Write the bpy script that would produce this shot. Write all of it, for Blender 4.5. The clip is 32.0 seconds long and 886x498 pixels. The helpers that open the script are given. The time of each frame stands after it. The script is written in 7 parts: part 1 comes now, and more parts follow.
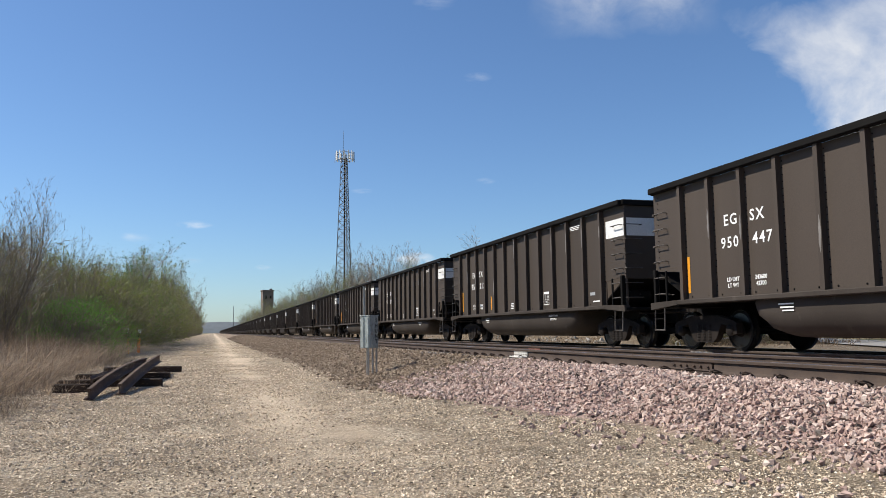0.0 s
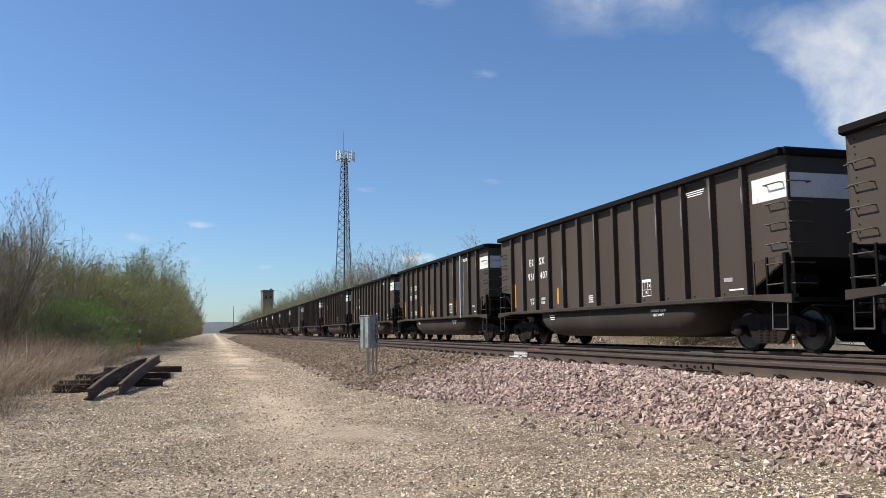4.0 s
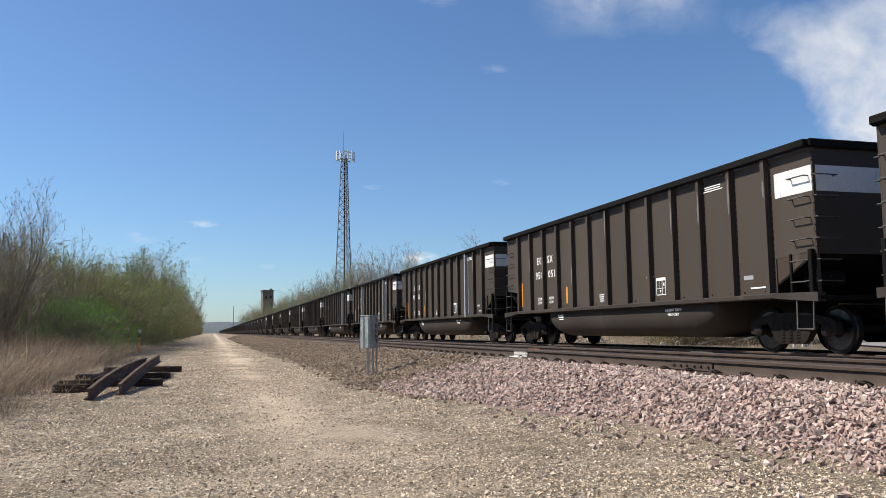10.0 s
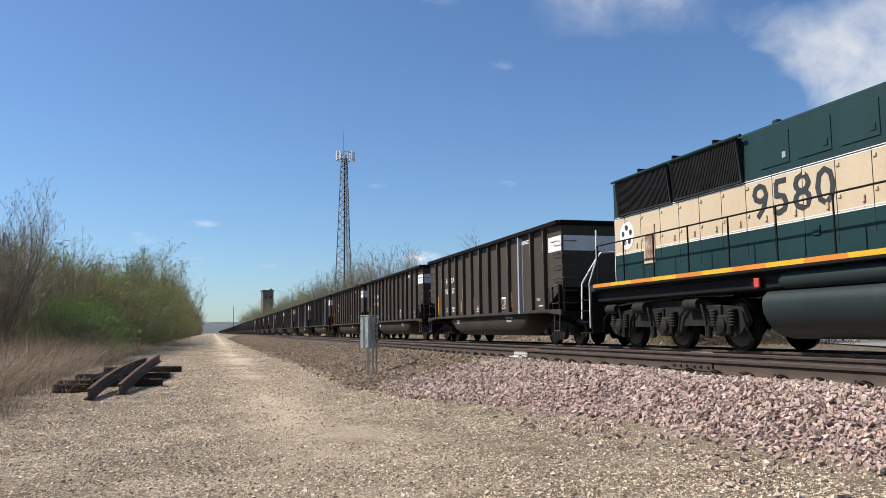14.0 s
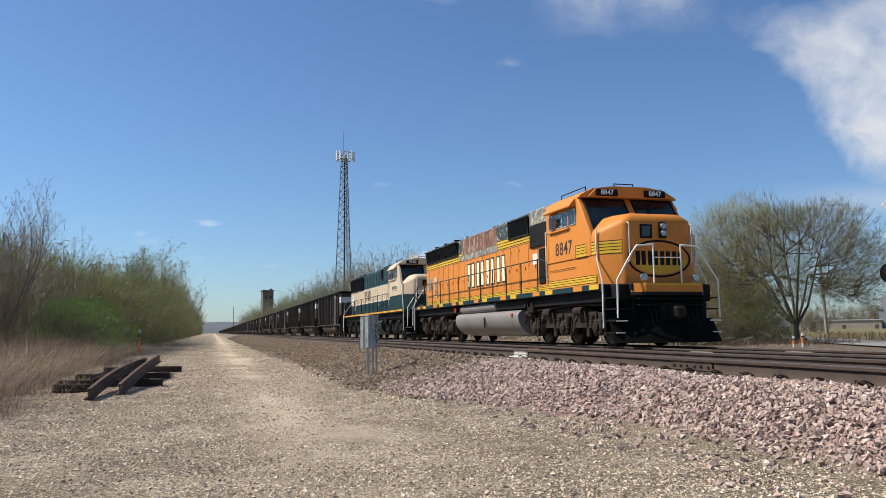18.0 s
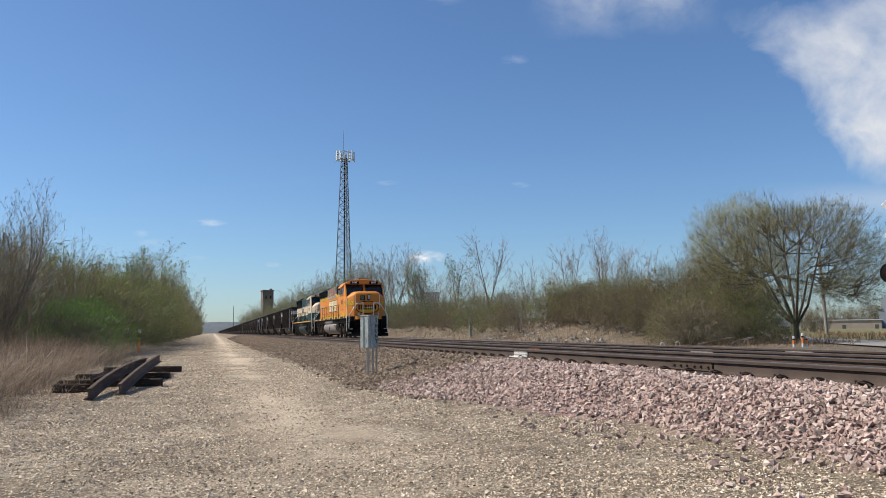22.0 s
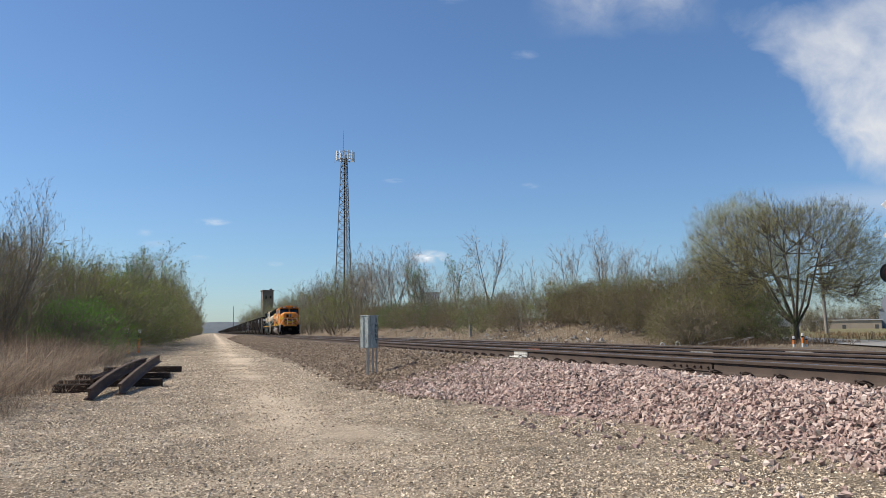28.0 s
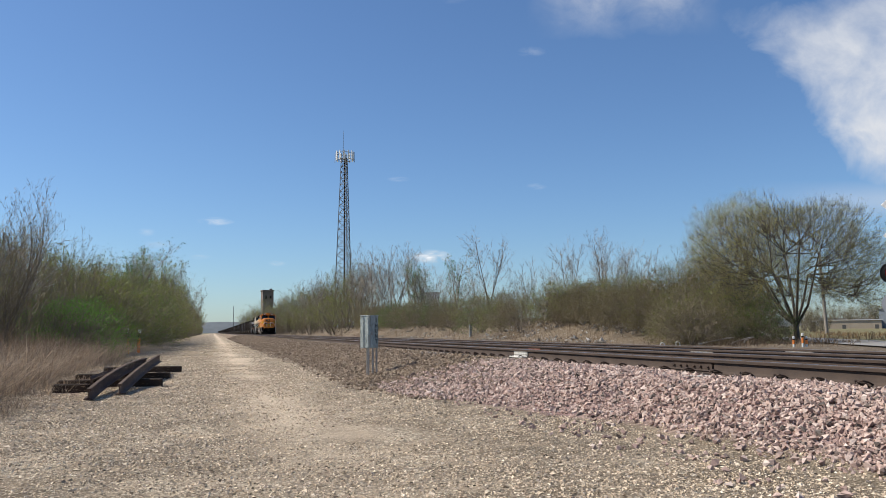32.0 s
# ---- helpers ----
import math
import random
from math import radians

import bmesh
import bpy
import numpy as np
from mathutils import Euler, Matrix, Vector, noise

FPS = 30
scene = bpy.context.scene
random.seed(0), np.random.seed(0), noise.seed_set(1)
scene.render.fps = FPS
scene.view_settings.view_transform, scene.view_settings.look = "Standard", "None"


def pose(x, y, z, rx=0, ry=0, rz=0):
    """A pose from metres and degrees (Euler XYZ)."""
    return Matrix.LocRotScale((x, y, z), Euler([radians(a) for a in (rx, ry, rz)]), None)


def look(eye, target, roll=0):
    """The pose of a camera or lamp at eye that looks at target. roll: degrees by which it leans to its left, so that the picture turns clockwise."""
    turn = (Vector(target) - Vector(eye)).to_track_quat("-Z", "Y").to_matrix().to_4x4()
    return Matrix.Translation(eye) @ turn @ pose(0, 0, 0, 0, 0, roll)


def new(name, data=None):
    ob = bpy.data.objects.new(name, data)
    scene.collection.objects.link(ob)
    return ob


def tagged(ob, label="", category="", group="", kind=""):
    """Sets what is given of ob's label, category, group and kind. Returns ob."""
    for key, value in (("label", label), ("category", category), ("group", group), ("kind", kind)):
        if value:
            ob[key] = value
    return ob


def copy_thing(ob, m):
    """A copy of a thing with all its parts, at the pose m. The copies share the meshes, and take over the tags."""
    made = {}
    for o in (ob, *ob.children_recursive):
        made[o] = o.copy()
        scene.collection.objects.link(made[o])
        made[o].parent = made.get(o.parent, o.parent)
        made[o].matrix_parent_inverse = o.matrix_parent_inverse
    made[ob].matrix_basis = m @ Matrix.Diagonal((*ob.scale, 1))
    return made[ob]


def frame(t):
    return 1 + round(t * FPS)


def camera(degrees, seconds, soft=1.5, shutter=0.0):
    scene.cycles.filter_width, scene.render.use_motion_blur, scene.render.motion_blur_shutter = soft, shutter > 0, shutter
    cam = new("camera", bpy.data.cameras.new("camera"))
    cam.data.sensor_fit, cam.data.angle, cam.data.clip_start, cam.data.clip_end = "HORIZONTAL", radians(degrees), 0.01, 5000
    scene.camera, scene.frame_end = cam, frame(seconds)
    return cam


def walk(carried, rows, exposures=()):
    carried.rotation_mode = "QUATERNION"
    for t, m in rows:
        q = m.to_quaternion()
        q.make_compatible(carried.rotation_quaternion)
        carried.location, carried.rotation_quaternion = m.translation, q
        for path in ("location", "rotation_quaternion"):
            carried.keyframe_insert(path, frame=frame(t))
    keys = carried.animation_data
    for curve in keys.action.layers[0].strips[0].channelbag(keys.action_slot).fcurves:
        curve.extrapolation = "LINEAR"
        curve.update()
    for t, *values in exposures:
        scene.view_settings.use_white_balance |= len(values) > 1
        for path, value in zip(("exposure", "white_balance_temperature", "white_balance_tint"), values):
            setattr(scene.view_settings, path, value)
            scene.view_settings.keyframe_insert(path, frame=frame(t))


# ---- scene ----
cam = camera(58.18, 32.0, soft=0.5)

# the camera stands still on a low tripod, 1.1 m over the gravel
EYE = Vector((0.0, 0.0, 1.1))
YAW, PITCH = radians(16.07), radians(5.83)
AIM = EYE + Vector((math.sin(YAW) * math.cos(PITCH), math.cos(YAW) * math.cos(PITCH), math.sin(PITCH)))
STAND = look(EYE, AIM, -0.67)
walk(cam, [(0.0, STAND), (32.0, STAND)], [(0.0, 0.68), (13.0, 0.68), (18.0, 0.6), (32.0, 0.58)])

# ---- daylight ----
SUN_EL, SUN_AZ = radians(48), radians(-67)        # azimuth from +Y towards +X
world = bpy.data.worlds.new("spring_sky")
scene.world = world
world.use_nodes = True
wn = world.node_tree.nodes
sky = wn.new("ShaderNodeTexSky")
sky.sky_type, sky.sun_disc = "NISHITA", False
sky.sun_elevation, sky.sun_rotation = SUN_EL, SUN_AZ
sky.altitude, sky.air_density, sky.dust_density, sky.ozone_density = 200, 1.0, 0.5, 4.0
wn["Background"].inputs["Strength"].default_value = 0.073
tint = wn.new("ShaderNodeMix")
tint.data_type, tint.blend_type = "RGBA", "MULTIPLY"
tint.inputs["Factor"].default_value, tint.inputs[7].default_value = 1.0, (0.81, 0.96, 1.11, 1)
world.node_tree.links.new(sky.outputs[0], tint.inputs[6])
world.node_tree.links.new(tint.outputs[2], wn["Background"].inputs["Color"])
sun = new("sun", bpy.data.lights.new("sun", "SUN"))
sun.data.energy, sun.data.angle, sun.data.color = 4.1, radians(0.53), (1.0, 0.93, 0.82)
TO_SUN = Vector((math.sin(SUN_AZ) * math.cos(SUN_EL), math.cos(SUN_AZ) * math.cos(SUN_EL), math.sin(SUN_EL)))
sun.matrix_basis = look(TO_SUN * 50, (0, 0, 0))

# ---- materials ----
def nodes_of(name):
    m = bpy.data.materials.new(name)
    m.use_nodes = True
    return m, m.node_tree.nodes, m.node_tree.links


def sock(links, value, target):
    if hasattr(value, "links"):
        links.new(value, target)
    else:
        target.default_value = value


def blend(n, l, fac, a, b, mode="MIX"):
    x = n.new("ShaderNodeMix")
    x.data_type, x.blend_type = "RGBA", mode
    sock(l, fac, x.inputs["Factor"])
    for v, k in ((a, 6), (b, 7)):
        sock(l, (*v, 1) if isinstance(v, tuple) and len(v) == 3 else v, x.inputs[k])
    return x.outputs[2]


def grain(n, l, vector, scale, detail=4.0, rough=0.55):
    t = n.new("ShaderNodeTexNoise")
    t.inputs["Scale"].default_value, t.inputs["Detail"].default_value, t.inputs["Roughness"].default_value = scale, detail, rough
    l.new(vector, t.inputs["Vector"])
    return t.outputs["Fac"]


def ramp(n, l, fac, lo, hi):
    r = n.new("ShaderNodeMapRange")
    r.inputs["From Min"].default_value, r.inputs["From Max"].default_value = lo, hi
    l.new(fac, r.inputs["Value"])
    return r.outputs["Result"]


def calc(n, l, op, a, b=0.0):
    c = n.new("ShaderNodeMath")
    c.operation = op
    sock(l, a, c.inputs[0])
    sock(l, b, c.inputs[1])
    return c.outputs[0]


def surface(name, c1, c2, scale=1.5, fine=30.0, rough=(0.5, 0.75), metal=0.0, bump=0.15, dirt=None, amount=0.4,
            streak=1.0, vary=0.0, island=False, spec=0.5, depth=0.01):
    """Two-scale paint, metal, wood or stone. dirt: a third colour in patches, drawn out downwards where streak < 1."""
    m, n, l = nodes_of(name)
    p = n["Principled BSDF"]
    co = n.new("ShaderNodeTexCoord").outputs["Object"]
    mp = n.new("ShaderNodeMapping")
    mp.inputs["Scale"].default_value = (1, 1, streak)
    l.new(co, mp.inputs["Vector"])
    big = ramp(n, l, grain(n, l, mp.outputs[0], scale), 0.3, 0.7)
    small = grain(n, l, co, fine, 5.0, 0.65)
    col = blend(n, l, big, c1, c2)
    if dirt:
        spots = ramp(n, l, grain(n, l, mp.outputs[0], scale * 3.1, 6.0, 0.7), 0.68 - amount * 0.45, 0.80 - amount * 0.3)
        col = blend(n, l, spots, col, dirt)
    grey = n.new("ShaderNodeCombineColor")
    v = ramp(n, l, small, 0.0, 1.0)
    v = calc(n, l, "MULTIPLY_ADD", v, 0.7)
    v.node.inputs[2].default_value = 0.65
    for k in range(3):
        l.new(v, grey.inputs[k])
    col = blend(n, l, 1.0, col, grey.outputs[0], "MULTIPLY")
    if vary:
        rnd = n.new("ShaderNodeNewGeometry").outputs["Random Per Island"] if island else n.new("ShaderNodeObjectInfo").outputs["Random"]
        hsv = n.new("ShaderNodeHueSaturation")
        val = calc(n, l, "MULTIPLY_ADD", rnd, 2 * vary)
        val.node.inputs[2].default_value = 1 - vary
        l.new(val, hsv.inputs["Value"])
        l.new(col, hsv.inputs["Color"])
        col = hsv.outputs[0]
    l.new(col, p.inputs["Base Color"])
    r = n.new("ShaderNodeMapRange")
    r.inputs["To Min"].default_value, r.inputs["To Max"].default_value = rough
    l.new(small, r.inputs["Value"])
    l.new(r.outputs[0], p.inputs["Roughness"])
    p.inputs["Metallic"].default_value = metal
    p.inputs["Specular IOR Level"].default_value = spec
    if bump:
        b = n.new("ShaderNodeBump")
        b.inputs["Strength"].default_value, b.inputs["Distance"].default_value = bump, depth
        l.new(small, b.inputs["Height"])
        l.new(b.outputs[0], p.inputs["Normal"])
    return m


def glass(name, tint=(0.75, 0.82, 0.82)):
    m, n, l = nodes_of(name)
    p = n["Principled BSDF"]
    p.inputs["Base Color"].default_value = (*tint, 1)
    p.inputs["Roughness"].default_value = 0.03
    p.inputs["Transmission Weight"].default_value = 1.0
    p.inputs["IOR"].default_value = 1.45
    return m


def leafy(name, c1, c2):
    """Small young leaves: thin, a little light comes through."""
    m, n, l = nodes_of(name)
    p = n["Principled BSDF"]
    rnd = n.new("ShaderNodeNewGeometry").outputs["Random Per Island"]
    l.new(blend(n, l, rnd, c1, c2), p.inputs["Base Color"])
    p.inputs["Roughness"].default_value = 0.6
    p.inputs["Specular IOR Level"].default_value = 0.25
    t = n.new("ShaderNodeBsdfTranslucent")
    l.new(blend(n, l, rnd, c1, c2), t.inputs["Color"])
    mix = n.new("ShaderNodeMixShader")
    mix.inputs[0].default_value = 0.5
    l.new(p.outputs[0], mix.inputs[1])
    l.new(t.outputs[0], mix.inputs[2])
    l.new(mix.outputs[0], n["Material Output"].inputs["Surface"])
    return m


CAR = surface("brown_car_paint", (0.050, 0.039, 0.031), (0.067, 0.053, 0.043), 0.5, 60, (0.55, 0.75), 0, 0.05, (0.098, 0.078, 0.063), 0.16, 0.15, 0.1, spec=0.2)
CARDARK = surface("black_car_paint", (0.006, 0.0055, 0.005), (0.011, 0.010, 0.0095), 1.5, 50, (0.7, 0.9), 0, 0.1, spec=0.08)
TUBM = surface("dusty_tub_paint", (0.036, 0.029, 0.024), (0.055, 0.046, 0.039), 0.7, 40, (0.65, 0.85), 0, 0.08, (0.085, 0.073, 0.062), 0.2, 0.4, spec=0.15)
STREAK = surface("scraped_bare_metal", (0.12, 0.108, 0.098), (0.18, 0.165, 0.15), 3, 40, (0.5, 0.7), 0, 0.1)
GALV = surface("grey_primed_steel", (0.30, 0.31, 0.32), (0.38, 0.39, 0.40), 2, 50, (0.4, 0.6), 0.1, 0.08, (0.2, 0.19, 0.18), 0.15, 0.2)
JOINTW = surface("dirty_white_joint_paint", (0.42, 0.40, 0.365), (0.55, 0.53, 0.49), 6, 40, (0.6, 0.8), 0, 0.2, (0.16, 0.13, 0.11), 0.3)
WHITE = surface("worn_white_paint", (0.62, 0.62, 0.60), (0.7, 0.7, 0.68), 1.5, 40, (0.5, 0.7), 0, 0.08, (0.35, 0.33, 0.3), 0.14, 0.3)
LETTER = surface("white_stencil_paint", (0.72, 0.72, 0.7), (0.8, 0.8, 0.79), 4, 60, (0.5, 0.7), 0, 0.03)
AMBER = surface("amber_reflector_sheet", (0.62, 0.25, 0.015), (0.7, 0.3, 0.02), 3, 40, (0.35, 0.5), 0, 0.05, (0.3, 0.12, 0.02), 0.12)
# wheel steel: base set near black, with the underside shade in it
WHEELM = surface("dark_wheel_steel", (0.006, 0.0055, 0.005), (0.013, 0.011, 0.009), 4, 40, (0.65, 0.85), 0, 0.2, spec=0.15)
TREAD = surface("worn_bright_steel", (0.10, 0.095, 0.09), (0.16, 0.155, 0.15), 4, 40, (0.2, 0.4), 1.0, 0.1)
# grimy steel, its base darkened further for the shade under the cars
TRUCKM = surface("grimy_truck_steel", (0.010, 0.008, 0.007), (0.022, 0.017, 0.014), 3, 30, (0.7, 0.9), 0, 0.3, (0.055, 0.044, 0.036), 0.15, spec=0.15)
GRAB = surface("worn_grab_iron", (0.045, 0.038, 0.033), (0.09, 0.078, 0.068), 6, 40, (0.5, 0.7), 0.1, 0.1)
LTRUCK = surface("rusty_brown_truck_steel", (0.020, 0.013, 0.010), (0.046, 0.031, 0.024), 2.5, 30, (0.7, 0.9), 0, 0.3, (0.015, 0.012, 0.011), 0.34, spec=0.2)
LTRUCKG = surface("dull_green_truck_steel", (0.009, 0.0095, 0.008), (0.020, 0.019, 0.016), 2.5, 30, (0.6, 0.85), 0, 0.3, (0.042, 0.036, 0.03), 0.25, spec=0.2)
ORANGE = surface("faded_orange_paint", (0.57, 0.195, 0.026), (0.63, 0.228, 0.036), 0.8, 50, (0.45, 0.65), 0, 0.04, (0.52, 0.17, 0.035), 0.08, 0.3, spec=0.3)
YELLOW = surface("yellow_stripe_paint", (0.58, 0.35, 0.02), (0.63, 0.39, 0.03), 1.5, 50, (0.45, 0.65), 0, 0.04, (0.45, 0.28, 0.05), 0.1, spec=0.3)
LOCOGREEN = surface("dark_green_paint", (0.004, 0.026, 0.027), (0.007, 0.036, 0.037), 1.0, 50, (0.45, 0.65), 0, 0.03, (0.03, 0.045, 0.042), 0.10, 0.3, spec=0.3)
CREAM = surface("cream_paint", (0.51, 0.405, 0.275), (0.57, 0.46, 0.325), 1.0, 50, (0.45, 0.65), 0, 0.04, (0.45, 0.35, 0.23), 0.1, 0.25, spec=0.3)
LOGOCREAM = surface("pale_cream_lettering", (0.78, 0.7, 0.45), (0.84, 0.78, 0.55), 2.0, 50, (0.45, 0.6), 0, 0.03)
BLACK = surface("satin_black", (0.004, 0.004, 0.004), (0.008, 0.0075, 0.007), 2, 40, (0.6, 0.8), 0, 0.08, (0.03, 0.026, 0.023), 0.1, spec=0.2)
# a duller, slightly darker copy of the satin black
PLOWM = surface("sooty_black_plate", (0.003, 0.003, 0.003), (0.007, 0.0065, 0.006), 3, 30, (0.85, 0.95), 0, 0.15, (0.02, 0.017, 0.015), 0.08, spec=0.05)
NUMBERS = surface("dark_number_paint", (0.02, 0.024, 0.024), (0.03, 0.034, 0.033), 3, 50, (0.5, 0.6), 0, 0.02)
GRILLE = surface("black_louvre_metal", (0.007, 0.007, 0.007), (0.014, 0.014, 0.015), 3, 40, (0.6, 0.8), 0, 0.1, spec=0.25)
RUST = surface("rust_and_peeling_paint", (0.10, 0.038, 0.026), (0.22, 0.10, 0.068), 1.6, 18, (0.7, 0.9), 0, 0.3, (0.42, 0.36, 0.28), 0.38, 0.45)
PEEL = surface("peeling_green_paint", (0.012, 0.030, 0.031), (0.03, 0.05, 0.05), 1.2, 25, (0.6, 0.8), 0, 0.2, (0.5, 0.5, 0.48), 0.36)
PATCH = surface("patchy_cream_primer", (0.10, 0.105, 0.105), (0.2, 0.2, 0.19), 1.6, 25, (0.6, 0.8), 0, 0.15, (0.55, 0.46, 0.29), 0.42)
TANK = surface("dusty_grey_tank_paint", (0.17, 0.158, 0.145), (0.23, 0.212, 0.195), 0.8, 40, (0.5, 0.7), 0, 0.06, (0.11, 0.098, 0.085), 0.2, 0.3)
TANKG = surface("dusty_green_tank_paint", (0.012, 0.022, 0.022), (0.02, 0.03, 0.029), 0.8, 40, (0.5, 0.7), 0, 0.06, (0.045, 0.042, 0.038), 0.14, 0.3, spec=0.3)
RAILWHITE = surface("white_handrail_paint", (0.7, 0.68, 0.6), (0.78, 0.76, 0.7), 4, 40, (0.4, 0.6), 0, 0.05)
GLASS = glass("cab_window_glass", (0.55, 0.62, 0.62))
LAMPGLASS = surface("silvered_lamp_glass", (0.22, 0.22, 0.21), (0.36, 0.36, 0.35), 20, 60, (0.1, 0.2), 0.6, 0.05)
LENS = surface("unlit_red_lens", (0.05, 0.004, 0.004), (0.07, 0.006, 0.005), 6, 40, (0.15, 0.25), 0, 0.02)
# flat backing colour stands for the dim cab and the glass's grey reflection
CABGLOOM = surface("dim_cab_interior", (0.045, 0.055, 0.055), (0.075, 0.088, 0.086), 1.5, 12, (0.5, 0.7), 0, 0.05)
RED = surface("red_air_fitting", (0.45, 0.05, 0.04), (0.5, 0.07, 0.05), 4, 40)
RAILSIDE = surface("rusted_rail_side", (0.042, 0.028, 0.021), (0.075, 0.05, 0.036), 2.5, 60, (0.7, 0.9), 0.2, 0.3, (0.05, 0.035, 0.027), 0.2)
RAILTOP = surface("polished_rail_head", (0.30, 0.29, 0.29), (0.42, 0.41, 0.41), 3, 40, (0.28, 0.42), 1.0, 0.05)
CONCRETE = surface("weathered_concrete", (0.36, 0.335, 0.30), (0.45, 0.425, 0.39), 3, 45, (0.75, 0.9), 0, 0.3, (0.2, 0.18, 0.16), 0.25, 1.0, 0.12)
CLIPM = surface("rusty_spring_clip", (0.04, 0.027, 0.02), (0.075, 0.045, 0.03), 8, 50, (0.65, 0.85), 0.2, 0.2)
OLDTIE = surface("black_creosoted_wood", (0.026, 0.019, 0.015), (0.052, 0.039, 0.031), 3, 35, (0.8, 0.95), 0, 0.4, (0.12, 0.095, 0.072), 0.2, spec=0.12)
SCRAP = surface("brown_scrap_rail", (0.082, 0.056, 0.043), (0.125, 0.089, 0.069), 3, 50, (0.75, 0.9), 0, 0.3, (0.055, 0.038, 0.03), 0.25, spec=0.15)
BOXM = surface("weathered_zinc_box", (0.20, 0.235, 0.23), (0.42, 0.47, 0.455), 7, 30, (0.5, 0.7), 0.1, 0.15, (0.10, 0.105, 0.10), 0.40, 0.4)
PIPE = surface("galvanised_pipe", (0.26, 0.25, 0.24), (0.34, 0.33, 0.31), 6, 40, (0.45, 0.65), 0.5, 0.1, (0.12, 0.09, 0.07), 0.2)

# ---- mesh helpers ----
class Geo:
    """Vertices and faces of one mesh in its thing's space."""

    def __init__(self):
        self.v, self.f = [], []

    def add(self, verts, faces):
        k = len(self.v)
        self.v += [tuple(p) for p in verts]
        self.f += [tuple(i + k for i in f) for f in faces]
        return self

    def box(self, x0, x1, y0, y1, z0, z1, b=0.0):
        lo, hi = (x0, y0, z0), (x1, y1, z1)
        if b <= 0:
            vs = [(x, y, z) for x in (x0, x1) for y in (y0, y1) for z in (z0, z1)]
            return self.add(vs, [(0, 1, 3, 2), (4, 6, 7, 5), (0, 4, 5, 1), (2, 3, 7, 6), (0, 2, 6, 4), (1, 5, 7, 3)])
        b = min(b, *[0.49 * abs(h - q) for q, h in zip(lo, hi)])
        vs, key = [], {}
        for s in [(i, j, k) for i in (0, 1) for j in (0, 1) for k in (0, 1)]:
            for a in range(3):
                key[s, a] = len(vs)
                vs.append(tuple((hi[c] if s[c] else lo[c]) + (0 if c == a else (-b if s[c] else b)) for c in range(3)))
        fs = []
        for a in range(3):
            u, w = (a + 1) % 3, (a + 2) % 3
            for e in (0, 1):
                ring = []
                for q in ((0, 0), (1, 0), (1, 1), (0, 1)):
                    s = [0, 0, 0]
                    s[a], s[u], s[w] = e, q[0], q[1]
                    ring.append(key[tuple(s), a])
                fs.append(tuple(ring if e else ring[::-1]))
            for eu in (0, 1):
                for ew in (0, 1):
                    s0, s1 = [0, 0, 0], [0, 0, 0]
                    s0[u] = s1[u] = eu
                    s0[w] = s1[w] = ew
                    s1[a] = 1
                    r = (key[tuple(s0), u], key[tuple(s1), u], key[tuple(s1), w], key[tuple(s0), w])
                    fs.append(r if eu == ew else r[::-1])
        for s in [(i, j, k) for i in (0, 1) for j in (0, 1) for k in (0, 1)]:
            r = (key[s, 0], key[s, 1], key[s, 2])
            fs.append(r if sum(s) % 2 else r[::-1])
        return self.add(vs, fs)

    def prism(self, profile, axis, a, b):
        """A closed profile drawn out from a to b along an axis; the profile holds the two other coordinates in order."""
        n = len(profile)
        put = {"x": lambda p, q: (q, p[0], p[1]), "y": lambda p, q: (p[0], q, p[1]), "z": lambda p, q: (p[0], p[1], q)}[axis]
        vs = [put(p, a) for p in profile] + [put(p, b) for p in profile]
        fs = [(i, (i + 1) % n, n + (i + 1) % n, n + i) for i in range(n)]
        fs += [tuple(range(n))[::-1], tuple(range(n, 2 * n))]
        return self.add(vs, fs)

    def rod(self, p0, p1, r0, r1=None, n=8):
        p0, p1 = Vector(p0), Vector(p1)
        r1 = r0 if r1 is None else r1
        d = (p1 - p0).normalized()
        u = d.orthogonal().normalized()
        w = d.cross(u)
        vs = []
        for p, r in ((p0, r0), (p1, r1)):
            vs += [p + (u * math.cos(2 * math.pi * i / n) + w * math.sin(2 * math.pi * i / n)) * r for i in range(n)]
        fs = [(i, (i + 1) % n, n + (i + 1) % n, n + i) for i in range(n)] + [tuple(range(n))[::-1], tuple(range(n, 2 * n))]
        return self.add(vs, fs)

    def path(self, pts, r, n=6):
        """One unbroken tube along the points; a loop where the last point is the first."""
        p = [Vector(q) for q in pts]
        ring = len(p) > 3 and (p[0] - p[-1]).length < 1e-6
        if ring:
            p.pop()
        k = len(p)
        vs, u = [], None
        for i, q in enumerate(p):
            a = (q - p[i - 1]) if (i or ring) else (p[1] - q)
            b = (p[(i + 1) % k] - q) if (i < k - 1 or ring) else a
            a, b = a.normalized(), b.normalized()
            d = (a + b).normalized() if (a + b).length > 1e-4 else a
            u = d.orthogonal() if u is None else u - d * u.dot(d)
            u = u.normalized() if u.length > 1e-6 else d.orthogonal().normalized()
            w = d.cross(u)
            mitre = a - b
            wide = min(1.6, 1 / max(0.3, d.dot(a)))
            side = mitre.normalized() if mitre.length > 1e-4 else u
            for m in range(n):
                o = (u * math.cos(2 * math.pi * m / n) + w * math.sin(2 * math.pi * m / n)) * r
                vs.append(q + o + side * o.dot(side) * (wide - 1))
        fs = [(i * n + m, i * n + (m + 1) % n, ((i + 1) % k) * n + (m + 1) % n, ((i + 1) % k) * n + m) for i in range(k if ring else k - 1) for m in range(n)]
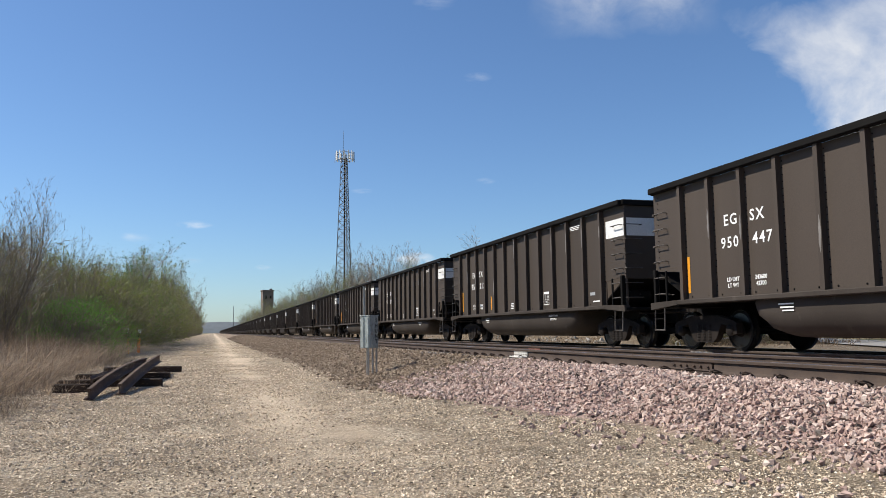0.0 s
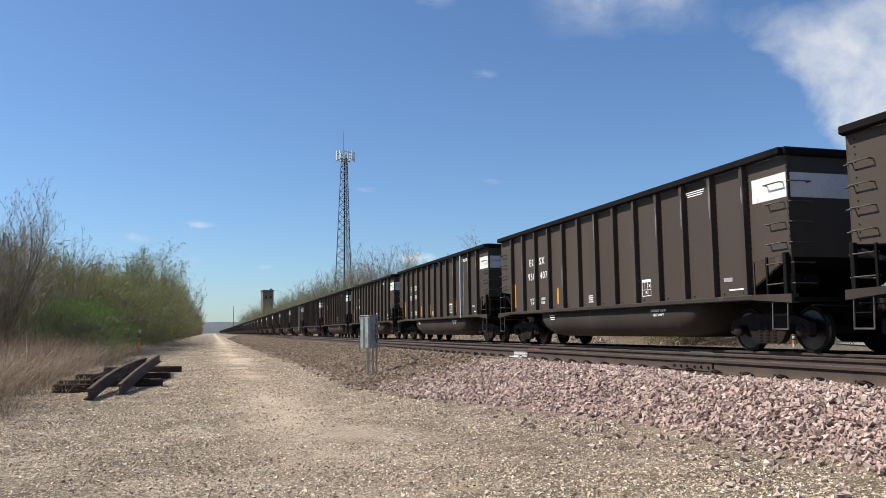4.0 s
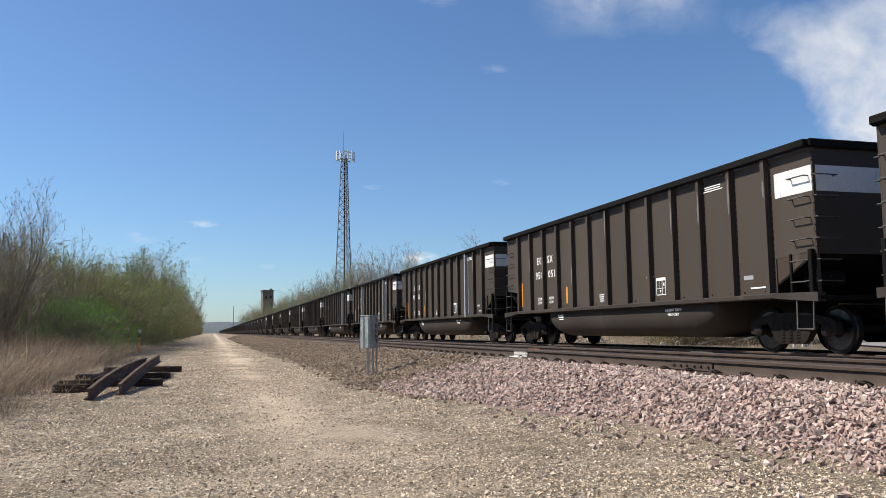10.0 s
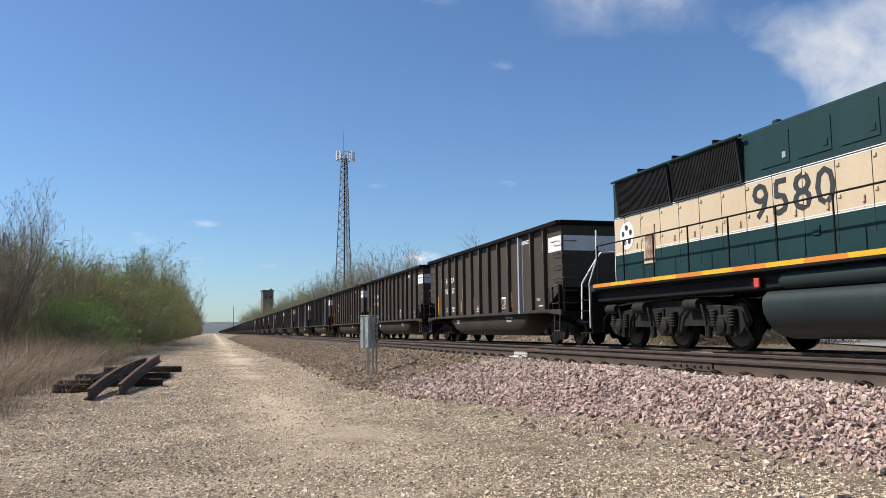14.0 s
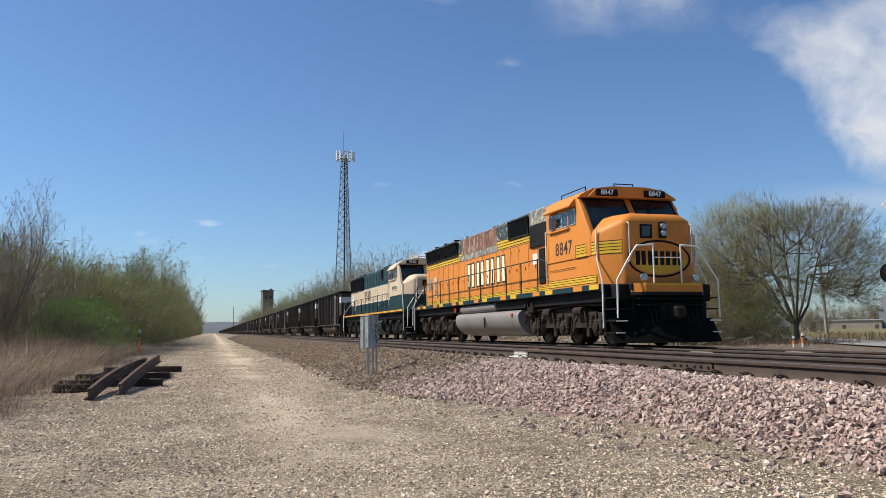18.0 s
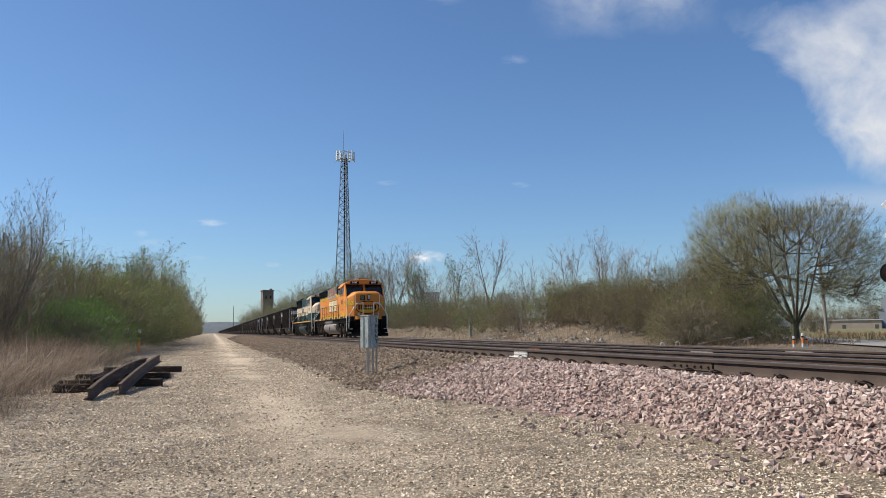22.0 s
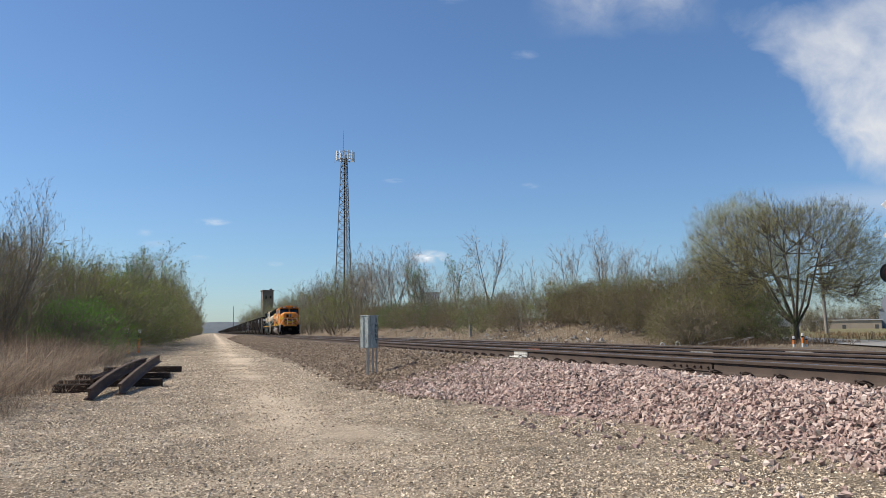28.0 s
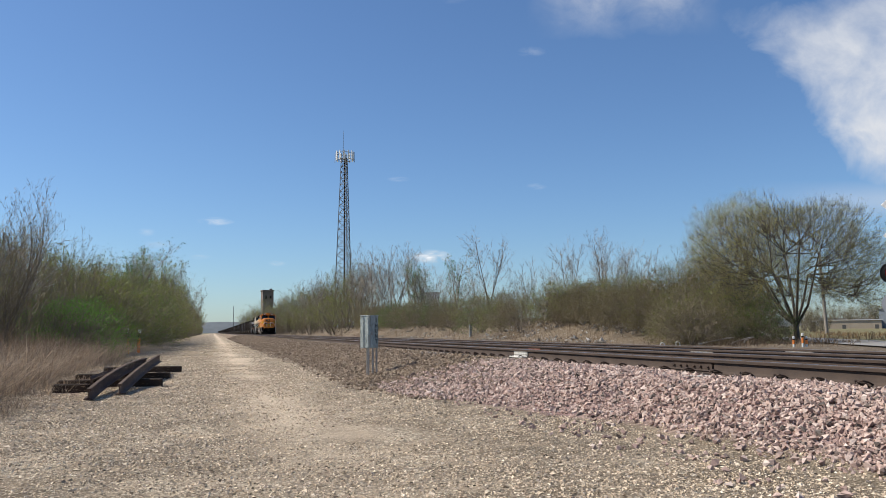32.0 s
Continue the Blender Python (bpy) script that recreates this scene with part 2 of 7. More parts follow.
        if not ring:
            fs += [tuple(range(n))[::-1], tuple(range((k - 1) * n, k * n))]
        return self.add(vs, fs)

    def lathe(self, profile, centre, axis="x", n=24):
        """profile: (along, radius) pairs, spun round an axis through the centre."""
        c = Vector(centre)
        ax = {"x": Vector((1, 0, 0)), "y": Vector((0, 1, 0)), "z": Vector((0, 0, 1))}[axis]
        u = ax.orthogonal().normalized()
        w = ax.cross(u)
        vs = [c + ax * a + (u * math.cos(2 * math.pi * i / n) + w * math.sin(2 * math.pi * i / n)) * r for a, r in profile for i in range(n)]
        fs = []
        for k in range(len(profile) - 1):
            fs += [(k * n + i, k * n + (i + 1) % n, (k + 1) * n + (i + 1) % n, (k + 1) * n + i) for i in range(n)]
        fs += [tuple(range(n))[::-1], tuple(range((len(profile) - 1) * n, len(profile) * n))]
        return self.add(vs, fs)

    def mesh(self, name, material, smooth=True):
        me = bpy.data.meshes.new(name)
        me.from_pydata(self.v, [], self.f)
        me.materials.append(material)
        if smooth:
            me.shade_smooth()
            me.set_sharp_from_angle(angle=radians(38))
        me.update()
        return me


def rounded(g, width, pick, seg=3):
    """The mesh with the picked edges rounded off; pick looks at an edge's two ends."""
    bm = bmesh.new()
    vs = [bm.verts.new(v) for v in g.v]
    for f in g.f:
        bm.faces.new([vs[i] for i in f])
    bmesh.ops.recalc_face_normals(bm, faces=bm.faces)
    es = [e for e in bm.edges if pick(e.verts[0].co, e.verts[1].co)]
    bmesh.ops.bevel(bm, geom=es, offset=width, segments=seg, profile=0.5, affect="EDGES", clamp_overlap=True)
    g.v, g.f = [v.co[:] for v in bm.verts], []
    bm.verts.index_update()
    g.f = [tuple(v.index for v in f.verts) for f in bm.faces]
    bm.free()
    return g


def part(name, g, material, parent=None, label="", at=None, smooth=True):
    """One mesh object, under a thing or a part."""
    ob = new(name, g.mesh(name, material, smooth) if isinstance(g, Geo) else g)
    ob.parent = parent
    if at is not None:
        ob.matrix_basis = at
    if label:
        ob["label"] = label
    return ob


def thing(name, label, category, group="", at=None, kind=""):
    ob = new(name)
    ob.empty_display_size = 0.2
    if at is not None:
        ob.matrix_basis = at
    return tagged(ob, label, category, group, kind)


def big_mesh(name, verts, faces, material, flat=False):
    """Fast mesh from numpy arrays; all faces have one number of corners."""
    me = bpy.data.meshes.new(name)
    verts, faces = np.asarray(verts, dtype=np.float32), np.asarray(faces, dtype=np.int32)
    k = faces.shape[1]
    me.vertices.add(len(verts))
    me.vertices.foreach_set("co", verts.ravel())
    me.loops.add(faces.size)
    me.loops.foreach_set("vertex_index", faces.ravel())
    me.polygons.add(len(faces))
    me.polygons.foreach_set("loop_start", np.arange(0, faces.size, k, dtype=np.int32))
    me.materials.append(material)
    me.update(calc_edges=True)
    if flat:
        me.shade_flat()
    return me


TEXTS = {}


def lettering(text, size, bold=0.0, material=None, spread=1.0):
    """A thin mesh of the built-in font, centred on its origin."""
    key = (text, size, bold, material.name, spread)
    if key not in TEXTS:
        cu = bpy.data.curves.new("lettering", "FONT")
        cu.body, cu.size, cu.align_x, cu.align_y, cu.extrude, cu.offset, cu.resolution_u = text, size, "CENTER", "CENTER", 0.002, bold, 2
        cu.space_character = spread
        ob = new("lettering", cu)
        dg = bpy.context.evaluated_depsgraph_get()
        me = bpy.data.meshes.new_from_object(ob.evaluated_get(dg))
        me.materials.clear()
        me.materials.append(material)
        bpy.data.objects.remove(ob)
        bpy.data.curves.remove(cu)
        TEXTS[key] = me
    return TEXTS[key]


def on_side(x, y, z, sx=1.0, sy=1.0):
    """Stands writing on a surface that faces -X, so that it reads from there."""
    return Matrix(((0, 0, -1, x), (-1, 0, 0, y), (0, 1, 0, z), (0, 0, 0, 1))) @ Matrix.Diagonal((sx, sy, 1, 1))


def on_front(x, y, z, sx=1.0, sy=1.0):
    """The same on a surface that faces -Y."""
    return Matrix(((1, 0, 0, x), (0, 0, -1, y), (0, 1, 0, z), (0, 0, 0, 1))) @ Matrix.Diagonal((sx, sy, 1, 1))

# ---- ground ----
NEAR_X, NEAR_TOP = 7.05, 0.68         # centre and rail head of the near track
FAR_X, FAR_TOP = 11.246, 0.609        # the track of the train


def smooth(a, b, v):
    t = min(1.0, max(0.0, (v - a) / (b - a)))
    return t * t * (3 - 2 * t)


def toe(y):
    """Where the ballast slope meets the gravel."""
    if y < 8:
        return 4.45 + 0.1 * math.sin(y * 0.9)
    return 4.5 + (2.7 - 4.5) * smooth(8.0, 15.5, y)


def height(x, y):
    t = toe(y)
    bed = 0.475 * smooth(t - 0.15, 5.5, x)
    bed += (0.395 - 0.475) * smooth(8.7, 9.3, x)
    bed += (0.22 - 0.395) * smooth(13.2, 15.0, x)
    bed += 0.12 * smooth(16, 19, x)
    bank = smooth(31, 46, y + 0.5 * (x - 20)) * (1 - smooth(220, 320, y)) * (1 - smooth(0.70, 0.80, x / max(y, 1.0)))
    bed += bank * (1.35 * smooth(19.6, 23.5, x) + 0.5 * smooth(24, 32, x)) + 0.25 * bank * noise.noise((x * 0.35, y * 0.35, 3.1)) * smooth(19, 21, x)
    bed += 0.28 * smooth(-3.6, -6.5, x) * (0.6 + 0.5 * noise.noise((x * 0.3, y * 0.2, 7.7)))
    bed -= 0.8 * smooth(38, 110, x) * (1 - smooth(130, 200, y))
    near = 1 - smooth(30, 80, abs(y) + abs(x))
    bed += near * (0.03 * noise.noise((x * 0.5, y * 0.5, 0)) + 0.012 * (1 - 0.8 * smooth(7, 13, y)) * noise.noise((x * 2.1, y * 2.1, 5)))
    return bed


def steps(spans):
    out = []
    for a, b, d in spans:
        k = max(1, round((b - a) / d))
        out += [a + (b - a) * i / k for i in range(k)]
    return out + [spans[-1][1]]


def ground_material():
    m, n, l = nodes_of("gravel_ballast_and_grass")
    p = n["Principled BSDF"]
    pos = n.new("ShaderNodeNewGeometry").outputs["Position"]
    xyz = n.new("ShaderNodeSeparateXYZ")
    l.new(pos, xyz.inputs[0])
    x, y = xyz.outputs[0], xyz.outputs[1]
    wob = grain(n, l, pos, 0.35, 5)
    wob2 = grain(n, l, pos, 1.7, 5, 0.6)
    peb = n.new("ShaderNodeTexVoronoi")
    peb.inputs["Scale"].default_value = 38
    l.new(pos, peb.inputs["Vector"])
    peb2 = n.new("ShaderNodeTexVoronoi")
    peb2.inputs["Scale"].default_value = 13
    l.new(pos, peb2.inputs["Vector"])
    fine = grain(n, l, pos, 90, 4, 0.7)
    # gravel of the yard: pale crushed stone over grey-brown fines
    cell = n.new("ShaderNodeSeparateColor")
    l.new(peb.outputs["Color"], cell.inputs[0])
    stone = blend(n, l, cell.outputs[0], (0.16, 0.122, 0.08), (0.80, 0.67, 0.50))
    fines = blend(n, l, wob2, (0.33, 0.25, 0.165), (0.60, 0.47, 0.33))
    yard = blend(n, l, ramp(n, l, wob2, 0.66, 0.42), fines, stone)
    # in patches the gaps between pebbles get their crevice shade in the colour
    patch = ramp(n, l, grain(n, l, pos, 0.9, 7, 0.7), 0.38, 0.56)
    yard = blend(n, l, patch, yard, blend(n, l, ramp(n, l, peb.outputs['Distance'], 0.25, 0.5), stone, (0.20, 0.152, 0.10)))
    # worn wheel lanes of dust
    lane = calc(n, l, "ABSOLUTE", calc(n, l, "SUBTRACT", x, 0.9))
    lane = ramp(n, l, calc(n, l, "ADD", lane, calc(n, l, "MULTIPLY", wob, 2.4)), 2.1, 1.2)
    yard = blend(n, l, calc(n, l, "MULTIPLY", calc(n, l, "MULTIPLY", lane, ramp(n, l, calc(n, l, "ADD", y, calc(n, l, "MULTIPLY", wob2, 3.0)), 6.0, 11.5)), 0.85), yard, blend(n, l, wob2, (0.54, 0.43, 0.305), (0.80, 0.65, 0.485)))
    # darker fines towards the ballast and in the verge
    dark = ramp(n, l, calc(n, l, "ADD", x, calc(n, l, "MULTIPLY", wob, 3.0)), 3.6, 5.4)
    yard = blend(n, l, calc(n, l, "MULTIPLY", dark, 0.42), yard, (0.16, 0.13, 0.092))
    verge = ramp(n, l, calc(n, l, "ADD", x, calc(n, l, "MULTIPLY", wob, 3.0)), -1.2, -3.2)
    yard = blend(n, l, verge, yard, blend(n, l, wob2, (0.25, 0.185, 0.118), (0.52, 0.40, 0.27)))
    # ballast
    cell2 = n.new("ShaderNodeSeparateColor")
    l.new(peb2.outputs["Color"], cell2.inputs[0])
    grey = blend(n, l, cell2.outputs[0], (0.12, 0.086, 0.058), (0.31, 0.235, 0.165))
    pink = blend(n, l, cell2.outputs[0], (0.22, 0.14, 0.125), (0.42, 0.29, 0.26))
    bal = blend(n, l, ramp(n, l, calc(n, l, "ADD", y, calc(n, l, "MULTIPLY", wob, 4.0)), 17.0, 14.5), grey, pink)
    toe_x = calc(n, l, "MULTIPLY_ADD", ramp(n, l, y, 8.0, 15.5), -1.8)
    toe_x.node.inputs[2].default_value = 4.55
    edge = calc(n, l, "SUBTRACT", calc(n, l, "ADD", x, calc(n, l, "MULTIPLY", wob2, 0.5)), toe_x)
    yard = blend(n, l, ramp(n, l, edge, 0.2, 0.4), yard, bal)
    # verge and bank beyond the tracks, then fields
    soil = blend(n, l, wob2, (0.10, 0.076, 0.052), (0.23, 0.18, 0.125))
    soil = blend(n, l, ramp(n, l, calc(n, l, "ADD", cell2.outputs[1], calc(n, l, "MULTIPLY", wob2, 0.4)), 1.12, 1.2), soil, (0.36, 0.32, 0.27))
    yard = blend(n, l, ramp(n, l, x, 13.6, 14.6), yard, soil)
    field = blend(n, l, wob, (0.15, 0.145, 0.065), (0.20, 0.165, 0.09))
    off = calc(n, l, "ADD", calc(n, l, "ABSOLUTE", calc(n, l, "SUBTRACT", x, 12)), calc(n, l, "MULTIPLY", wob, 6.0))
    yard = blend(n, l, ramp(n, l, off, 20.5, 23.5), yard, field)
    tone = calc(n, l, "MULTIPLY_ADD", ramp(n, l, fine, 0.34, 0.66), 0.85)
    tone.node.inputs[2].default_value = 0.55
    cmb = n.new("ShaderNodeCombineColor")
    for k in range(3):
        l.new(tone, cmb.inputs[k])
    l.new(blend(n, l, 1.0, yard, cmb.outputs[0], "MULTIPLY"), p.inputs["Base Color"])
    p.inputs["Roughness"].default_value = 0.9
    p.inputs["Specular IOR Level"].default_value = 0.25
    bmp = n.new("ShaderNodeBump")
    bmp.inputs["Strength"].default_value, bmp.inputs["Distance"].default_value = 1.0, 0.03
    l.new(calc(n, l, "SUBTRACT", calc(n, l, "MULTIPLY", fine, 0.8), calc(n, l, "MULTIPLY", peb.outputs["Distance"], 0.45)), bmp.inputs["Height"])
    l.new(bmp.outputs[0], p.inputs["Normal"])
    return m


GX = steps([(-2600, -300, 230), (-300, -40, 20), (-40, -8, 2), (-8, 6.5, 0.16), (6.5, 15, 0.4), (15, 34, 0.8), (34, 120, 8), (120, 500, 40), (500, 2600, 300)])
GY = steps([(-400, -20, 40), (-20, 2, 1.0), (2, 24, 0.16), (24, 60, 0.8), (60, 200, 4), (200, 700, 25), (700, 3000, 200)])
gv = [(x, y, height(x, y)) for y in GY for x in GX]
W_ = len(GX)
gf = [(j * W_ + i, j * W_ + i + 1, (j + 1) * W_ + i + 1, (j + 1) * W_ + i) for j in range(len(GY) - 1) for i in range(W_ - 1)]
ground = new("ground", big_mesh("ground", gv, gf, ground_material()))
ground.data.shade_smooth()
tagged(ground, "tan crushed-gravel yard rising to ballasted railway tracks", "ground", kind="structure")

# ---- stones ----
rs = np.random.RandomState(5)


def chip_shapes(count, flat):
    """Eight-sided splinters for the small gravel."""
    v = np.array([(1, 0, 0), (0, 1, 0), (-1, 0, 0), (0, -1, 0), (0, 0, 1), (0, 0, -1)], dtype=float)
    f = np.array([(0, 1, 4), (1, 2, 4), (2, 3, 4), (3, 0, 4), (1, 0, 5), (2, 1, 5), (3, 2, 5), (0, 3, 5)])
    out = [v * rs.uniform(0.6, 1.3, (6, 1)) * np.array([1.15, rs.uniform(0.6, 1.0), flat]) + rs.uniform(-0.15, 0.15, (6, 3)) * np.array([1, 1, 0.4]) for _ in range(count)]
    return out, f


def scatter(name, points, sizes, shapes, faces, material, tilt=0.9):
    """One mesh of many loose stones."""
    n = len(points)
    a, b, c = rs.uniform(0, 6.283, n), rs.normal(0, tilt, n), rs.normal(0, tilt, n)
    ca, sa, cb, sb, cc, sc = np.cos(a), np.sin(a), np.cos(b), np.sin(b), np.cos(c), np.sin(c)
    z0 = np.zeros(n)
    rz = np.stack([np.stack([ca, -sa, z0], 1), np.stack([sa, ca, z0], 1), np.stack([z0, z0, z0 + 1], 1)], 1)
    rx = np.stack([np.stack([z0 + 1, z0, z0], 1), np.stack([z0, cb, -sb], 1), np.stack([z0, sb, cb], 1)], 1)
    ry = np.stack([np.stack([cc, z0, sc], 1), np.stack([z0, z0 + 1, z0], 1), np.stack([-sc, z0, cc], 1)], 1)
    rot = rz @ rx @ ry
    base = np.array(shapes)[rs.randint(0, len(shapes), n)]
    v = np.einsum("nij,nkj->nki", rot, base) * np.asarray(sizes)[:, None, None] + np.asarray(points)[:, None, :]
    k = base.shape[1]
    f = faces[None] + (np.arange(n) * k)[:, None, None]
    return big_mesh(name, v.reshape(-1, 3), f.reshape(-1, 3), material, True)


def rock(name, cols, spec=0.3):
    """Stones that differ piece by piece."""
    m, n, l = nodes_of(name)
    p = n["Principled BSDF"]
    rnd = n.new("ShaderNodeNewGeometry").outputs["Random Per Island"]
    obr = n.new("ShaderNodeObjectInfo").outputs["Random"]
    mix = calc(n, l, "FRACT", calc(n, l, "ADD", rnd, obr))
    cr = n.new("ShaderNodeValToRGB")
    cr.color_ramp.elements[0].color = (*cols[0], 1)
    cr.color_ramp.elements[1].color = (*cols[-1], 1)
    for i, c in enumerate(cols[1:-1]):
        e = cr.color_ramp.elements.new((i + 1) / (len(cols) - 1))
        e.color = (*c, 1)
    l.new(mix, cr.inputs[0])
    pos = n.new("ShaderNodeNewGeometry").outputs["Position"]
    g = grain(n, l, pos, 60, 5, 0.7)
    tone = calc(n, l, "MULTIPLY_ADD", g, 0.9)
    tone.node.inputs[2].default_value = 0.55
    cmb = n.new("ShaderNodeCombineColor")
    for k in range(3):
        l.new(tone, cmb.inputs[k])
    l.new(blend(n, l, 1.0, cr.outputs[0], cmb.outputs[0], "MULTIPLY"), p.inputs["Base Color"])
    p.inputs["Roughness"].default_value = 0.85
    p.inputs["Specular IOR Level"].default_value = spec
    b = n.new("ShaderNodeBump")
    b.inputs["Strength"].default_value, b.inputs["Distance"].default_value = 0.5, 0.01
    l.new(g, b.inputs["Height"])
    l.new(b.outputs[0], p.inputs["Normal"])
    return m


PINK = rock("pink_quartzite_ballast", [(0.085, 0.068, 0.057), (0.37, 0.255, 0.213), (0.52, 0.395, 0.335), (0.41, 0.285, 0.238), (0.62, 0.505, 0.435), (0.28, 0.19, 0.157), (0.47, 0.35, 0.293), (0.12, 0.105, 0.09)])
GREYB = rock("grey_brown_ballast", [(0.10, 0.071, 0.048), (0.26, 0.19, 0.13), (0.16, 0.115, 0.079), (0.37, 0.29, 0.21), (0.20, 0.15, 0.106)])
CHIP = rock("pale_gravel_chips", [(0.22, 0.162, 0.108), (0.74, 0.595, 0.43), (0.46, 0.355, 0.24), (0.92, 0.79, 0.61), (0.12, 0.09, 0.061), (0.64, 0.505, 0.36), (0.30, 0.228, 0.158), (0.82, 0.685, 0.52)])

chunks, chunk_faces = chip_shapes(18, 0.72)
bed = thing("ballast_bed", "heap of pink and grey crushed-stone ballast beside the rails", "ballast", kind="structure")
pts, sz = [], []
while len(pts) < 25000:
    x, y = rs.uniform(3.0, 6.15), rs.uniform(3.2, 16.0)
    d = x - toe(y) - 0.12
    if d < rs.uniform(-0.12, 0.12) or (y > 13.2 and rs.rand() < (y - 13.2) / 2.8):
        continue
    s = 0.017 + 0.026 * rs.rand() ** 1.7
    pts.append((x, y, height(x, y) + s * rs.uniform(0.1, 0.75)))
    sz.append(s)
for x in rs.uniform(3.4, 4.5, 260):       # strays on the gravel
    y = rs.uniform(3.5, 13)
    s = rs.uniform(0.02, 0.045)
    pts.append((x, y, height(x, y) + s * 0.4))
    sz.append(s)
near_pick = sorted(range(len(pts)), key=lambda i: (pts[i][0] - 4.6) ** 2 + (pts[i][1] - 5.6) ** 2)[:300]
left_over = sorted(set(range(len(pts))) - set(near_pick))
part("pink_ballast", scatter("pink_ballast", [pts[i] for i in left_over], [sz[i] for i in left_over], chunks, chunk_faces, PINK), PINK, bed, "loose pink quartzite stones")["kind"] = "stuff"
stone_meshes = [big_mesh("ballast_stone", np.array(c), chunk_faces, PINK, True) for c in chunks]
for i in near_pick:
    m = Matrix.Translation(pts[i]) @ pose(0, 0, 0, *rs.uniform(-50, 50, 2), rs.uniform(0, 360)) @ Matrix.Diagonal((sz[i], sz[i], sz[i], 1))
    part("ballast_stone", stone_meshes[i % 18], PINK, bed, at=m)
pts, sz = [], []
while len(pts) < 19000:
    x, y = rs.uniform(2.3, 6.1), 12.0 + 150 * rs.rand() ** 2.9
    d = x - toe(y) - 0.1
    if d < rs.uniform(-0.35, 0.2) or (y < 16 and rs.rand() > (y - 12) / 4):
        continue
    s = rs.uniform(0.022, 0.045) * (1 + max(0, y - 25) / 40)
    pts.append((x, y, height(x, y) + s * rs.uniform(0.0, 0.5)))
    sz.append(s)
nubs, nub_faces = chip_shapes(14, 0.75)
part("grey_ballast", scatter("grey_ballast", pts, sz, nubs, nub_faces, GREYB), GREYB, bed, "loose grey-brown ballast stones")["kind"] = "stuff"
pts, sz = [], []
while len(pts) < 7000:
    x, y = rs.uniform(6.0, 13.4), 4.0 + 45 * rs.rand() ** 1.6
    s = rs.uniform(0.024, 0.048)
    pts.append((x, y, height(x, y) + s * rs.uniform(-0.3, 0.15)))
    sz.append(s)
part("track_ballast", scatter("track_ballast", pts, sz, nubs, nub_faces, GREYB), GREYB, bed, "brown ballast between the ties")["kind"] = "stuff"

tv = np.array([(1, 0, -0.2), (-0.5, 0.87, -0.2), (-0.5, -0.87, -0.2), (0, 0, 0.62)])
flats = [tv * rs.uniform(0.6, 1.35, (4, 1)) + rs.uniform(-0.25, 0.25, (4, 3)) * np.array([1, 1, 0.3]) for _ in range(18)]
flat_faces = np.array([(0, 2, 1), (0, 1, 3), (1, 2, 3), (2, 0, 3)])
pts, sz = [], []
while len(pts) < 165000:
    y = 3.0 + (24 * rs.rand() ** 1.9 if len(pts) < 130000 else 75 * rs.rand() ** 1.8)
    y -= 2.5 * rs.rand() ** 4
    x = rs.uniform(-4.4 + 1.6 * rs.rand(), 4.9)
    if x > toe(y) + 0.25:
        continue
    thin = 0.3 * max(0, 1 - abs(x - 0.9) / 1.2) * smooth(7, 11, y) + 0.45 * smooth(20, 60, y)
    if noise.noise((x * 0.55, y * 0.4, 2.2)) + 0.5 * noise.noise((x * 1.9, y * 1.3, 6.1)) < rs.uniform(-0.75, 0.22) + thin:
        continue
    s = (0.006 + 0.012 * rs.rand() ** 2.0 + (0.012 if rs.rand() < 0.02 else 0)) * (1 + max(0, y - 7) / 24)
    pts.append((x, y, height(x, y) + s * 0.12))
    sz.append(s)
chips = new("gravel_chips", scatter("gravel_chips", pts, sz, flats, flat_faces, CHIP, 0.45))
tagged(chips, "pale crushed gravel chips strewn over the yard", "gravel", kind="stuff")

# ---- tracks ----
RAIL = [(-0.076, 0.0), (0.076, 0.0), (0.076, 0.012), (0.02, 0.03), (0.0085, 0.045), (0.0085, 0.138), (0.036, 0.148), (0.0365, 0.178), (0.028, 0.186),
        (-0.028, 0.186), (-0.0365, 0.178), (-0.036, 0.148), (-0.0085, 0.138), (-0.0085, 0.045), (-0.02, 0.03), (-0.076, 0.012)]
tie_mesh = Geo().prism([(-0.14, 0.0), (0.14, 0.0), (0.11, 0.2), (-0.11, 0.2)], "x", -1.3, 1.3).mesh("tie", CONCRETE)


def clip_geo(side):
    """A bent spring clip on the rail's foot; side -1 or 1."""
    g = Geo()
    pts = [(0.04, -0.07, 0.02), (0.10, -0.075, 0.05), (0.15, -0.05, 0.065), (0.16, 0.0, 0.05), (0.12, 0.02, 0.03), (0.06, 0.0, 0.035), (0.055, 0.06, 0.05), (0.12, 0.08, 0.055), (0.15, 0.06, 0.02)]
    g.path([(side * a, b, c) for a, b, c in pts], 0.011, 5)
    g.box(*sorted((side * 0.05, side * 0.17)), -0.05, 0.05, 0, 0.02, 0.004)
    return g


clip_mesh = {s: clip_geo(s).mesh("rail_clip", CLIPM) for s in (-1, 1)}


